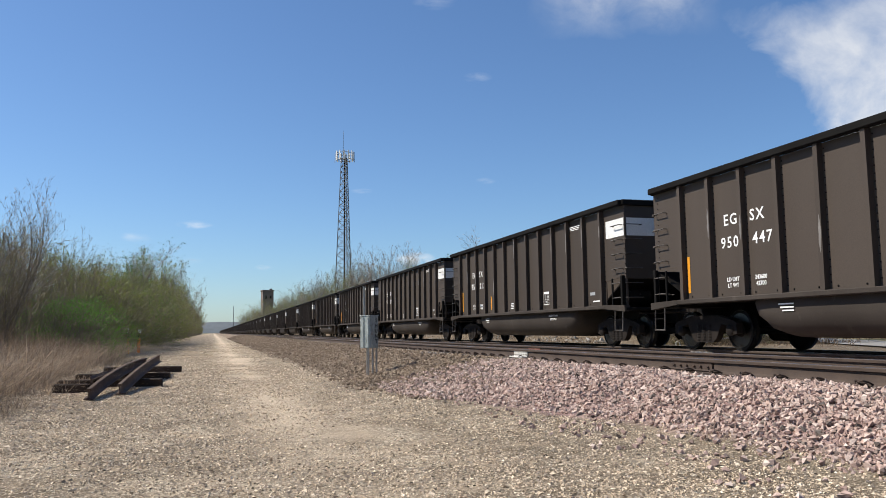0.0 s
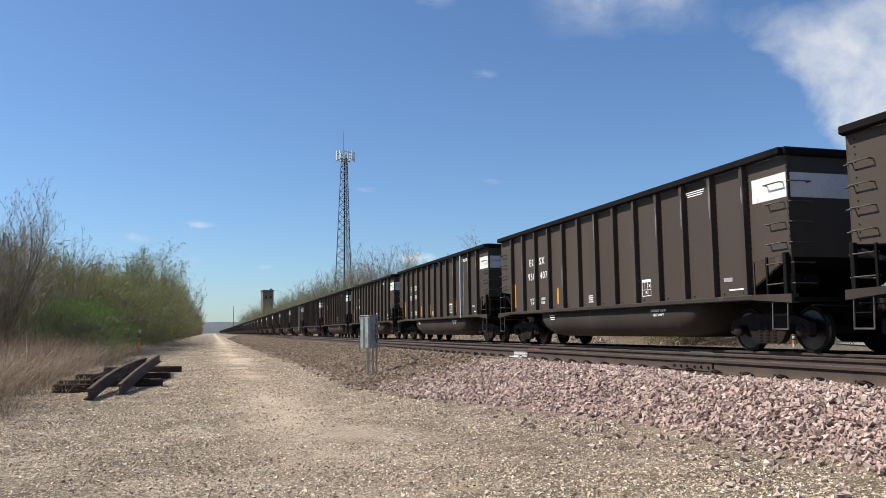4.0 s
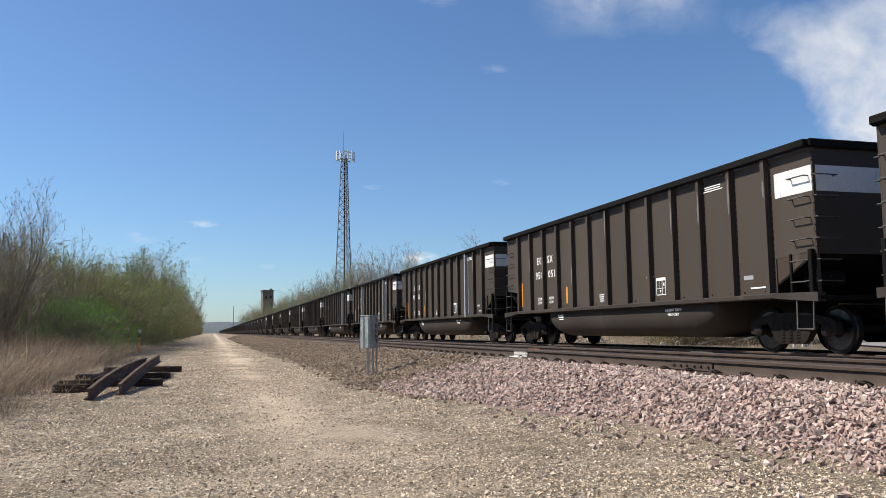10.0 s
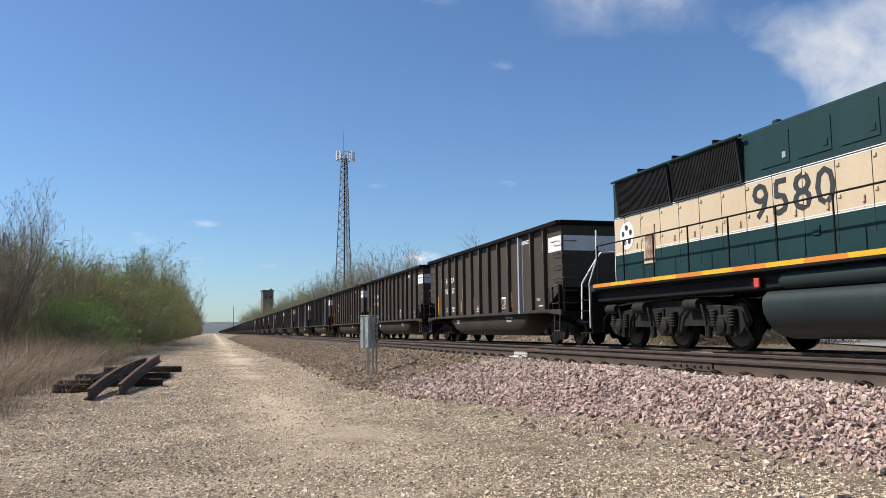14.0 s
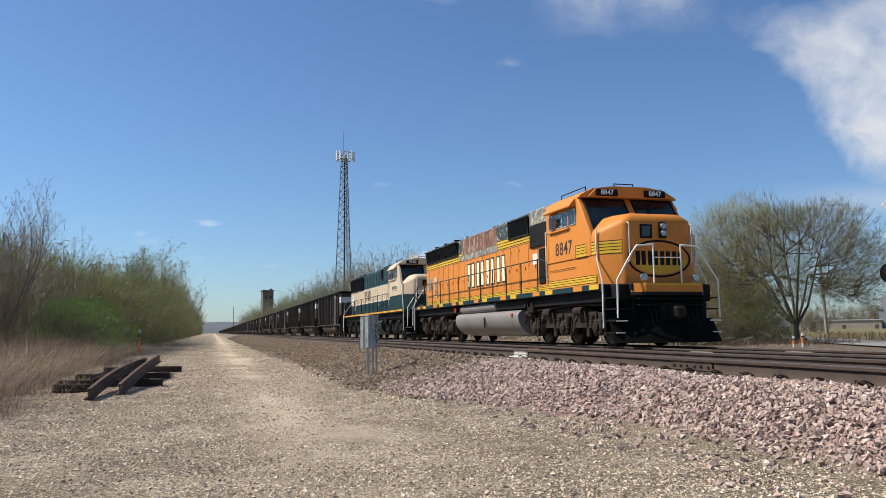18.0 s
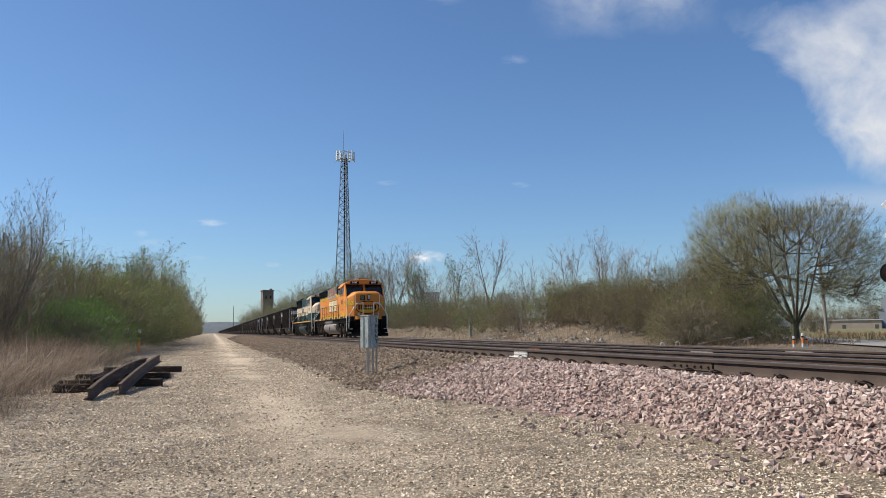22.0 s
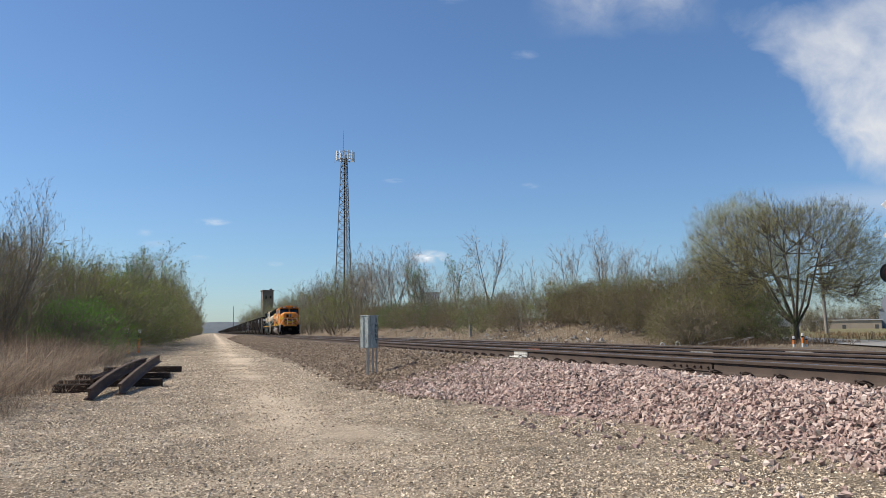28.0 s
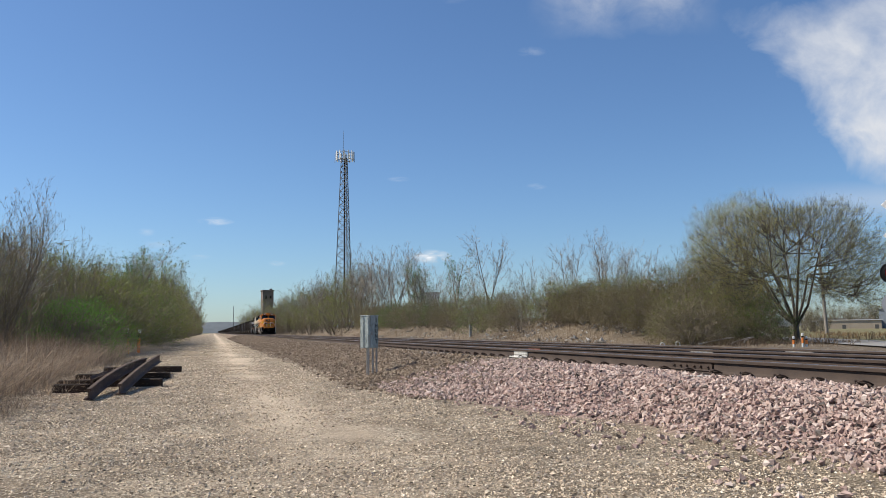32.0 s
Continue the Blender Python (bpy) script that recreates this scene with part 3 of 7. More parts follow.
def track(name, cx, top, label, clip_to):
    tr = thing(name, label, "railway track", "railway tracks", Matrix.Translation((cx, 0, 0)), "structure")
    foot = top - 0.186
    for s in (-1, 1):
        r = part("rail", Geo().prism([(x, z) for x, z in RAIL], "y", -30, 1500), RAILSIDE, tr, at=Matrix.Translation((s * 0.754, 0, foot)))
        part("rail_head", Geo().box(-0.026, 0.026, -30, 1500, 0.1855, 0.1885, 0.001), RAILTOP, r, "polished running surface")
    rest = Geo()
    k = 0
    y = -5.0
    while y < 330:
        if y < 70:
            part("tie", tie_mesh, CONCRETE, tr, at=pose(rs.uniform(-0.02, 0.02), y, foot - 0.208, 0, 0, rs.uniform(-0.4, 0.4)))
        else:
            rest.box(-1.3, 1.3, y - 0.12, y + 0.12, foot - 0.2, foot - 0.008)
        if 3 < y < clip_to:
            for s in (-1, 1):
                for e in (-1, 1):
                    part("rail_clip", clip_mesh[e], CLIPM, tr, at=pose(s * 0.754, y, foot - 0.002, 0, 0, rs.uniform(-4, 4)))
        y += 0.61 + rs.uniform(-0.02, 0.02)
    part("far_ties", rest, CONCRETE, tr)["kind"] = "stuff"
    return tr


near_track = track("near_track", NEAR_X, NEAR_TOP, "rusty-sided rails on concrete ties in pink ballast", 32)
main_track = track("main_track", FAR_X, FAR_TOP, "rusty-sided rails on concrete ties under the train", 24)


def joint(tr, x, y, foot, material, length, label):
    g = Geo().prism([(-0.062, 0.028), (-0.016, 0.05), (-0.016, 0.128), (-0.04, 0.142), (-0.046, 0.142), (-0.03, 0.12), (-0.034, 0.05), (-0.066, 0.036)], "y", y - length / 2, y + length / 2)
    j = part("joint_bar", g, material, tr, label, Matrix.Translation((x, 0, foot)))
    for q in (-0.42, -0.25, -0.09, 0.09, 0.25, 0.42):
        part("bolt", Geo().lathe([(-0.062, 0.012), (-0.056, 0.018), (-0.03, 0.018)], (0, y + q * length, 0.085), "x", 6), CLIPM if material is RAILSIDE else material, j)
    return j


for dy in (9.6,):
    joint(near_track, -0.754, dy, NEAR_TOP - 0.186, RAILSIDE, 0.95, "rusty bolted joint bar")

# ---- coal cars ----
CAR_PITCH, CAR_HALF = 16.18, 7.355       # coupled length; half the body's length
NEAR_CARS, ALL_CARS = 14, 92
WHEEL_R, LOCO_R = 0.42, 0.53
CAR_AXLES = [-7.055, -5.275, 5.275, 7.055]
POSTS = [-CAR_HALF + 1.13 + 1.035 * k for k in range(13)]


def wheelset(parent, y, r, bright=True):
    g = Geo()
    seg = 28 if bright else 12
    for s in (-1, 1):
        prof = [(s * 0.66, r * 0.2), (s * 0.70, r * 0.3), (s * 0.70, r * 0.82), (s * 0.66, r * 0.9), (s * 0.665, r * 1.03), (s * 0.695, r * 1.03), (s * 0.72, r), (s * 0.80, r * 0.985), (s * 0.805, r * 0.86), (s * 0.77, r * 0.82), (s * 0.77, r * 0.36), (s * 0.82, r * 0.3), (s * 0.82, r * 0.2)]
        g.lathe(prof if s > 0 else prof[::-1], (0, 0, 0), "x", seg)
        for k in range(5 if bright else 0):                      # small holes' rims that show the turning
            a = k * 1.2566
            g.rod((s * 0.765, math.cos(a) * r * 0.6, math.sin(a) * r * 0.6), (s * 0.785, math.cos(a) * r * 0.6, math.sin(a) * r * 0.6), r * 0.1, r * 0.08, 8)
    g.rod((-0.98, 0, 0), (0.98, 0, 0), 0.085, 0.085, 10)
    ws = part("wheelset", g, WHEELM, parent, at=Matrix.Translation((0, y, r)))
    if bright:
        for s in (-1, 1):
            a, b = sorted((s * 0.725, s * 0.795))
            part("tread", Geo().lathe([(a, r * 1.001), (b, r * 0.991)], (0, 0, 0), "x", 28), TREAD, ws, "bright worn tread")
    return ws


def car_side_frame(g, s, yc):
    """A cast three-piece bogie's side frame; s is the side."""
    x0, x1 = sorted((s * 0.92, s * 1.06))
    top = [(-1.12, 0.56), (-1.02, 0.62), (-0.45, 0.74), (0.45, 0.74), (1.02, 0.62), (1.12, 0.56), (1.12, 0.36), (0.98, 0.33), (0.86, 0.5), (0.62, 0.56), (0.42, 0.24), (0.3, 0.17),
           (-0.3, 0.17), (-0.42, 0.24), (-0.62, 0.56), (-0.86, 0.5), (-0.98, 0.33), (-1.12, 0.36)]
    g.prism([(yc + a, b) for a, b in top], "x", x0, x1)
    return g


def springs(g, s, yc):
    for a in (-0.2, 0.0, 0.2):
        for k in range(6):
            g.lathe([(0, 0.085), (0.022, 0.09), (0.044, 0.085)], (s * 1.0, yc + a, 0.215 + k * 0.058), "z", 10)
    return g


def coal_car(name, detailed, plain=False):
    H = CAR_HALF
    car = thing(name, "empty brown steel coal hopper car with white end stripe", "coal car", "coal cars of the train")
    # sides
    for s in (-1, 1):
        out, inn = s * 1.44, s * 1.415
        x0, x1 = sorted((out, inn))
        outline = [(-H, 1.78), (-H + 1.0, 1.70), (-H + 1.0, 1.08), (H - 1.0, 1.08), (H - 1.0, 1.70), (H, 1.78), (H, 3.56), (-H, 3.56)]
        wall = part("side_wall", Geo().prism(outline, "x", x0, x1), CAR, car)
        rail0, rail1 = sorted((s * 1.44, s * 1.60))
        part("top_chord", Geo().box(rail0, rail1, -H - 0.02, H + 0.02, 3.555, 3.695, 0.02), CARDARK, car, "black top rail")
        a, b = sorted((s * 1.40, s * 1.556))
        sill = Geo().box(a, b, -H + 0.92, H - 0.92, 0.985, 1.085, 0.015)
        sill.prism([(-H - 0.12, 0.9), (-H + 0.95, 0.985), (-H + 0.95, 1.085), (-H - 0.12, 1.06)], "x", a, b)
        sill.prism([(H + 0.12, 0.9), (H + 0.12, 1.06), (H - 0.95, 1.085), (H - 0.95, 0.985)], "x", a, b)
        part("side_sill", sill, TUBM, car)
        a, b = sorted((s * 1.438, s * 1.55))
        if detailed:
            for k, y in enumerate(POSTS):
                g = Geo().prism([(y - 0.055, 1.0), (y + 0.055, 1.0), (y + 0.05, 3.56), (y - 0.05, 3.56)], "x", a, b)
                part("side_post", g, CAR, car)
        else:
            g = Geo()
            for y in POSTS:
                g.prism([(y - 0.055, 1.0), (y + 0.055, 1.0), (y + 0.05, 3.56), (y - 0.05, 3.56)], "x", a, b)
            part("side_posts", g, CAR, car)
        if detailed:
            # scuffed bright streaks down some posts and the sheet beside them, as left by unloading
            r = random.Random(3 + s)
            g = Geo()
            for y in POSTS:
                for x_, off, w in ((s * 1.55, -0.045, 0.075), (s * 1.44, 0.06, 0.07)):
                    if r.random() < 0.3:
                        continue
                    z0 = r.uniform(1.7, 2.9)
                    k_ = r.randrange(6, 12)
                    ln = r.uniform(0.25, 0.95)
                    z1 = min(3.5, z0 + ln)
                    left, right = [], []
                    for i in range(k_ + 1):
                        z = z0 + (z1 - z0) * i / k_
                        belly = math.sin(math.pi * (i + 0.6) / (k_ + 1.2))
                        left.append((y + off + w * 0.5 * (1 - belly * r.uniform(0.5, 1.0)), z))
                        right.append((y + off + w * 0.5 * (1 + belly * r.uniform(0.4, 1.0)), z + r.uniform(-0.03, 0.03)))
                    g.prism(left + right[::-1], "x", *sorted((x_ + s * 0.0004, x_ + s * 0.0025)))
            part("scuff", g, STREAK, car, "bare scuffed metal on the posts")["kind"] = "stuff"
            g = Geo()
            for k in range(12):
                y = POSTS[k] + 0.5
                for d in (-0.3, 0.3):
                    g.lathe([(-s * 0.0, 0.02), (s * 0.012, 0.014)], (out, y + d, 1.14), "x", 6)
            for y in POSTS + [-H + 0.06, H - 0.06]:
                for k in range(19):
                    z = 1.2 + 0.125 * k
                    if abs(y) < 6.4 or z > 1.8:
                        g.box(*sorted((out, out + s * 0.012)), y - 0.10, y - 0.082, z, z + 0.02)
            part("rivets", g, CARDARK, car)["kind"] = "stuff"
    # ends
    for e in (-1, 1):
        y0, y1 = sorted((e * H, e * (H - 0.025)))
        part("end_wall", Geo().box(-1.44, 1.44, y0, y1, 1.72, 3.56, 0.004), CAR, car)
        a, b = sorted((e * (H - 0.08), e * (H + 0.08)))
        part("end_chord", Geo().box(-1.5, 1.5, a, b, 3.555, 3.70, 0.02), CARDARK, car, "black top rail")
        part("slope_sheet", Geo().prism([(e * H, 1.73), (e * (H - 0.03), 1.76), (e * (H - 1.55), 0.98), (e * (H - 1.52), 0.95)], "x", -1.415, 1.415), CARDARK, car)
        if detailed:
            for x in (-1.41, 1.41):
                a, b = sorted((e * H, e * (H + 0.035)))
                part("end_post", Geo().box(x - 0.03, x + 0.03, a, b, 1.0, 3.56, 0.006), CAR, car)
        a, b = sorted((e * (H - 0.95), e * (H + 0.14)))
        if plain:
            continue
        part("end_platform", Geo().box(-1.5, 1.5, a, b, 0.93, 1.0, 0.01), CARDARK, car)
        a, b = sorted((e * (H - 1.5), e * (H + 0.3)))
        part("draft_sill", Geo().box(-0.22, 0.22, a, b, 0.62, 0.98, 0.02), CARDARK, car)
        cpl = Geo().box(-0.09, 0.09, *sorted((e * (H + 0.25), e * (H + 0.66))), 0.76, 0.96, 0.03)
        cpl.box(-0.15, 0.13, *sorted((e * (H + 0.5), e * (H + 0.74))), 0.72, 1.0, 0.05)
        part("coupler", cpl, TRUCKM, car, "cast steel coupler")
        if detailed:
            hose = [(0.3, e * (H + 0.1), 0.85), (0.36, e * (H + 0.3), 0.7), (0.34, e * (H + 0.5), 0.45), (0.24, e * (H + 0.66), 0.38), (0.1, e * (H + 0.73), 0.4)]
            part("air_hose", Geo().path(hose, 0.022), BLACK, car)
            part("release_lever", Geo().path([(-1.2, e * (H + 0.2), 0.85), (-0.3, e * (H + 0.3), 0.84), (-0.2, e * (H + 0.5), 0.9)], 0.014), TRUCKM, car)
    # belly
    prof = [(-1.40, 1.0), (-1.42, 0.74), (-1.36, 0.52), (-1.22, 0.37), (-1.0, 0.29), (-0.3, 0.27), (0.3, 0.27), (1.0, 0.29), (1.22, 0.37), (1.36, 0.52), (1.42, 0.74), (1.40, 1.0)]
    n = len(prof)
    rings, faces = [], []
    for y, k in ((-4.42, 0.30), (-4.33, 0.62), (-4.05, 0.86), (-3.6, 0.97), (-3.2, 1.0), (3.1, 1.0), (3.4, 0.97), (3.75, 0.86), (3.98, 0.62), (4.05, 0.30)):
        rings += [(x * (0.93 + 0.07 * k), y, 1.0 - (1.0 - z) * k) for x, z in prof]
    for q in range(9):
        faces += [(q * n + i, q * n + (i + 1) % n, (q + 1) * n + (i + 1) % n, (q + 1) * n + i) for i in range(n)]
    faces += [tuple(range(n))[::-1], tuple(range(9 * n, 10 * n))]
    part("belly_tub", Geo().add(rings, faces), TUBM, car, "dusty rounded belly tub")
    if plain:
        g = Geo()
        for e in (-1, 1):
            for s in (-1, 1):
                car_side_frame(g, s, e * 6.165)
        part("running_gear", g, TRUCKM, car)
        for y in CAR_AXLES:
            wheelset(car, y, WHEEL_R, False)
        part("end_stripe", Geo().box(-1.444, 1.444, -H - 0.0045, -H + 0.9, 2.80, 3.25), WHITE, car, "white stripe round the end")
        return car
    part("floor", Geo().box(-1.41, 1.41, -5.9, 5.9, 0.99, 1.03), CARDARK, car)
    # running gear
    for e in (-1, 1):
        yc = e * 6.165
        for s in (-1, 1):
            f = part("bogie_frame", car_side_frame(Geo(), s, yc), TRUCKM, car, "grimy cast side frame coloured dark for underside shade")
            part("spring_nest", springs(Geo(), s, yc), TRUCKM, f)
            if detailed:
                for d in (-0.89, 0.89):
                    part("axle_cap", Geo().lathe(([(1.0, 0.12), (1.07, 0.12), (1.1, 0.08)] if s > 0 else [(-1.1, 0.08), (-1.07, 0.12), (-1.0, 0.12)]), (0, yc + d, WHEEL_R), "x", 12), TRUCKM, f)
        part("bolster", Geo().box(-1.0, 1.0, yc - 0.2, yc + 0.2, 0.5, 0.72, 0.04), TRUCKM, car)
    for y in CAR_AXLES:
        wheelset(car, y, WHEEL_R, detailed)
    # white end stripe, on both sides and across the near end
    for s in (-1, 1):
        part("stripe", Geo().box(*sorted((s * 1.441, s * 1.4445)), -H + 0.0, -H + 0.94, 2.80, 3.25), WHITE, car, "white end stripe")
    part("end_stripe", Geo().box(-1.44, 1.44, -H - 0.0045, -H - 0.001, 2.80, 3.25) if detailed else Geo().box(-1.44, 1.44, -H - 0.0045, -H - 0.001, 2.80, 3.25), WHITE, car, "white stripe across the end")
    if not detailed:
        return car
    # ladders, grab irons and corner frames
    for s in (-1, 1):
        for e in (-1, 1):
            X = s * 1.56
            for k in range(6):
                z = 1.25 + k * 0.365
                y0, y1 = e * (H - 0.08), e * (H - 0.5)
                part("grab_iron", Geo().path([(s * 1.44, y0, z), (s * 1.54, y0, z), (s * 1.54, y1, z), (s * 1.44, y1, z)], 0.012), GRAB, car)
            for k in range(6):
                z = 1.25 + k * 0.365
                part("end_rung", Geo().path([(s * 1.44, e * H, z), (s * 1.44, e * (H + 0.1), z), (s * 1.0, e * (H + 0.1), z), (s * 1.0, e * H, z)], 0.012), GRAB, car)
            part("corner_post", Geo().box(*sorted((s * 1.45, s * 1.54)), *sorted((e * (H - 0.09), e * H)), 0.98, 1.8, 0.01), CARDARK, car)
            part("frame_post", Geo().box(*sorted((s * 1.5, s * 1.54)), *sorted((e * (H - 0.55), e * (H - 0.5))), 0.98, 1.75, 0.006), CARDARK, car)
            part("step_stirrup", Geo().path([(s * 1.52, e * (H - 0.02), 0.98), (s * 1.54, e * (H - 0.02), 0.44), (s * 1.54, e * (H - 0.42), 0.44), (s * 1.52, e * (H - 0.42), 0.98)], 0.016), GRAB, car)
            part("step_tread", Geo().box(*sorted((s * 1.49, s * 1.55)), *sorted((e * (H - 0.4), e * (H - 0.04))), 0.68, 0.70, 0.004), CARDARK, car)
    # brake gear in the open corner
    b = Geo().rod((-1.1, -H + 0.55, 1.32), (-0.5, -H + 0.55, 1.32), 0.17, 0.17, 14)
    part("air_reservoir", Geo().rod((-1.05, H - 0.55, 1.3), (-0.5, H - 0.55, 1.3), 0.15, 0.15, 14), TRUCKM, car)
    b.path([(-1.1, -H + 0.55, 1.1), (-1.3, -H + 0.2, 1.1), (-1.3, -H + 0.1, 1.6)], 0.02)
    part("brake_gear", b, TRUCKM, car)
    return car


def mark_car(car, digits, grey_post, ambers, rnd):
    """Stencilled writing and reflectors that differ from car to car."""
    X = -1.4435
    for text, y, z, size in (("EG", 4.56, 2.60, 0.31), ("SX", 3.76, 2.60, 0.31), (digits[:3], 4.61, 2.15, 0.31), (digits[3:], 3.63, 2.15, 0.31)):
        part("lettering", lettering(text, size, 0.004, LETTER, 1.22), LETTER, car, at=on_side(X, y, z, 1.05, 1))
    for k, z in enumerate((1.42, 1.3)):
        part("lettering", lettering(("LD LMT", "LT WT")[k], 0.115, 0.002, LETTER), LETTER, car, at=on_side(X, 4.55, z))
        part("lettering", lettering((("243300", "42700"), ("243600", "42400"))[rnd.randrange(2)][k], 0.115, 0.002, LETTER), LETTER, car, at=on_side(X, 3.72, z))
    # small unreadable stencils
    bars = Geo()
    for y, z, w, n, h in ((-2.0, 1.66, 0.34, 2, 0.03), (-4.55, 3.36, 0.72, 3, 0.02), (0.45, 1.36, 0.3, 4, 0.025), (-5.85, 1.2, 0.6, 1, 0.03)):
        for k in range(n):
            wk = w * rnd.uniform(0.7, 1.0)
            bars.box(X - 0.003, X, y - wk / 2, y + wk / 2, z - k * h * 2.2, z - k * h * 2.2 + h)
    part("small_stencils", bars, LETTER, car, "rows of small white stencils")["kind"] = "stuff"
    fr = Geo()
    y, z = -2.45, 1.44
    for a, b, c, d in ((-0.2, 0.2, -0.21, -0.19), (-0.2, 0.2, 0.12, 0.19), (-0.2, -0.185, -0.19, 0.12), (0.185, 0.2, -0.19, 0.12), (-0.185, 0.185, -0.06, -0.05), (-0.06, -0.045, -0.19, 0.12), (0.07, 0.08, -0.05, 0.12), (-0.15, -0.1, 0.0, 0.07), (0.0, 0.05, -0.14, -0.09)):
        fr.box(X - 0.003, X, y + a, y + b, z + c, z + d)
    part("panel_mark", fr, LETTER, car, "white boxed service mark")["kind"] = "stuff"
    for text, dz in (("RADIANT THAW", 0.0), ("HEAT ONLY", -0.1)):
        for ya in (-2.9,):
            part("lettering", lettering(text, 0.085, 0.001, LETTER), LETTER, car, at=on_side(-1.435, ya, 0.88 + dz))
    g = Geo()
    for k in range(3):
        g.box(-1.438, -1.435, 3.1 - 0.2, 3.1 + 0.2 - 0.05 * k, 0.88 - 0.06 * k, 0.905 - 0.06 * k)
    part("small_stencils", g, LETTER, car, "rows of small white stencils")["kind"] = "stuff"
    for y, z0, z1 in ambers:
        part("reflector", Geo().box(-1.4455, -1.441, y - 0.05, y + 0.05, z0, z1, 0.001), AMBER, car, "vertical amber reflector strip")
    for gk in grey_post:
        y = POSTS[gk]
        gp = part("replacement_post", Geo().prism([(y - 0.06, 1.0), (y + 0.06, 1.0), (y + 0.055, 3.555), (y - 0.055, 3.555)], "x", -1.557, -1.551), GALV, car, "unpainted grey replacement post")
        g = Geo()
        for k in range(26):
            g.box(-1.455, -1.441, y - 0.115, y - 0.09, 1.12 + k * 0.092, 1.15 + k * 0.092)
        part("rivet_row", g, GALV, gp)
        part("post_flange", Geo().box(-1.549, -1.441, y - 0.0605, y - 0.0565, 1.08, 3.5)
             .box(-1.4445, -1.441, y - 0.14, y - 0.0605, 1.08, 3.5), GALV, gp)
    part("plate", Geo().box(-1.446, -1.441, -5.7, -5.42, 1.38, 1.46, 0.002), GALV, car, "small metal plate")


A_FULL = [(6.06, 1.22, 2.0), (2.60, 1.22, 1.70)]
A_NEAR = [(-6.1, 1.22, 2.05)]
NUMBERS_SEEN = ["950276", "950005", "950051", "950256", "950016", "950031", "950407", "950348", "950447", "950213", "950092", "950330", "950125", "950364"]
GREY_AT = [[2], [], [], [2], [2, 9], [2], [], [2], [], [], [], [2], [], []]
REFLECT = [A_FULL + A_NEAR + [(0.95, 1.22, 1.7), (-3.2, 1.25, 1.75)], A_FULL + A_NEAR, A_FULL, A_FULL, A_FULL, A_NEAR, A_FULL + A_NEAR, A_FULL + [(0.95, 1.22, 1.7), (-3.2, 1.25, 1.75)], A_FULL[:1], A_FULL, A_NEAR, A_FULL, A_FULL, A_NEAR]
cars = []
proto = coal_car("coal_car", True)
for k in range(NEAR_CARS):
    c = proto if k == 0 else copy_thing(proto, Matrix.Identity(4))
    cars.append(c)
for k, c in enumerate(cars):
    mark_car(c, NUMBERS_SEEN[k], GREY_AT[k], REFLECT[k], random.Random(40 + k))
mid_car = coal_car("coal_car", False)
far_car = coal_car("coal_car", False, True)
for k in range(NEAR_CARS, ALL_CARS):
    p = mid_car if k < 24 else far_car
    cars.append(p if k in (NEAR_CARS, 24) else copy_thing(p, Matrix.Identity(4)))
for k, c in enumerate(cars):
    if k < NEAR_CARS and GREY_AT[k]:
        c["label"] = "brown steel coal hopper car with one grey replacement post"

# ---- locomotives ----
LOCO_HALF = 11.35
LOCO_AXLES = [-9.1, -6.95, -4.8, 4.8, 6.95, 9.1]


def pane(parent, name, corners, out, frame_r=0.022, frame_material=None):
    """A glazed opening on four corners: backing painted as the dim cab, glass a finger in front of it, rubber frame
    round it. out: the outward direction.
    """
    c = [Vector(p) for p in corners]
    o = Vector(out).normalized()
    if (c[1] - c[0]).cross(c[2] - c[1]).dot(o) > 0:
        c.reverse()
    back = part(name, Geo().add([p + o * d for d in (0.002, 0.006) for p in c], [(0, 1, 2, 3), (7, 6, 5, 4), (0, 4, 5, 1), (1, 5, 6, 2), (2, 6, 7, 3), (3, 7, 4, 0)]), CABGLOOM, parent, "dark cab window")
    part("window_pane", Geo().add([p + o * d for d in (0.014, 0.018) for p in c], [(0, 1, 2, 3), (7, 6, 5, 4), (0, 4, 5, 1), (1, 5, 6, 2), (2, 6, 7, 3), (3, 7, 4, 0)]), GLASS, back, "tinted glass")
    part("window_frame", Geo().path([p + o * 0.012 for p in c + c[:1]], frame_r, 6), frame_material or BLACK, back)
    return back


def slats(parent, name, x, y0, y1, z0, z1, tilt, step=0.055, label="black louvred grille"):
    """A louvred panel on a hood side; x gives the outside at its foot, tilt how much further out its top stands."""
    s = -1 if x < 0 else 1
    g = Geo().add([(x, y0, z0), (x, y1, z0), (x + s * tilt, y1, z1), (x + s * tilt, y0, z1), (x - s * 0.1, y0, z0), (x - s * 0.1, y1, z0), (x - s * 0.1, y1, z1), (x - s * 0.1, y0, z1)],
                  [(0, 1, 2, 3), (7, 6, 5, 4), (0, 4, 5, 1), (1, 5, 6, 2), (2, 6, 7, 3), (3, 7, 4, 0)])
    p = part(name, g, GRILLE, parent, label)
    fr = Geo()
    n = max(2, round((y1 - y0) / step))
    for k in range(n + 1):
        y = y0 + (y1 - y0) * k / n
        fr.path([(x + s * 0.008, y, z0), (x + s * (tilt + 0.008), y, z1)], 0.009, 4)
    part("louvres", fr, GRILLE, p)
    ed = Geo().path([(x + s * 0.015, y0, z0), (x + s * 0.015, y1, z0), (x + s * (tilt + 0.015), y1, z1), (x + s * (tilt + 0.015), y0, z1), (x + s * 0.015, y0, z0)], 0.03, 4)
    part("grille_frame", ed, GRILLE, p)
    return p


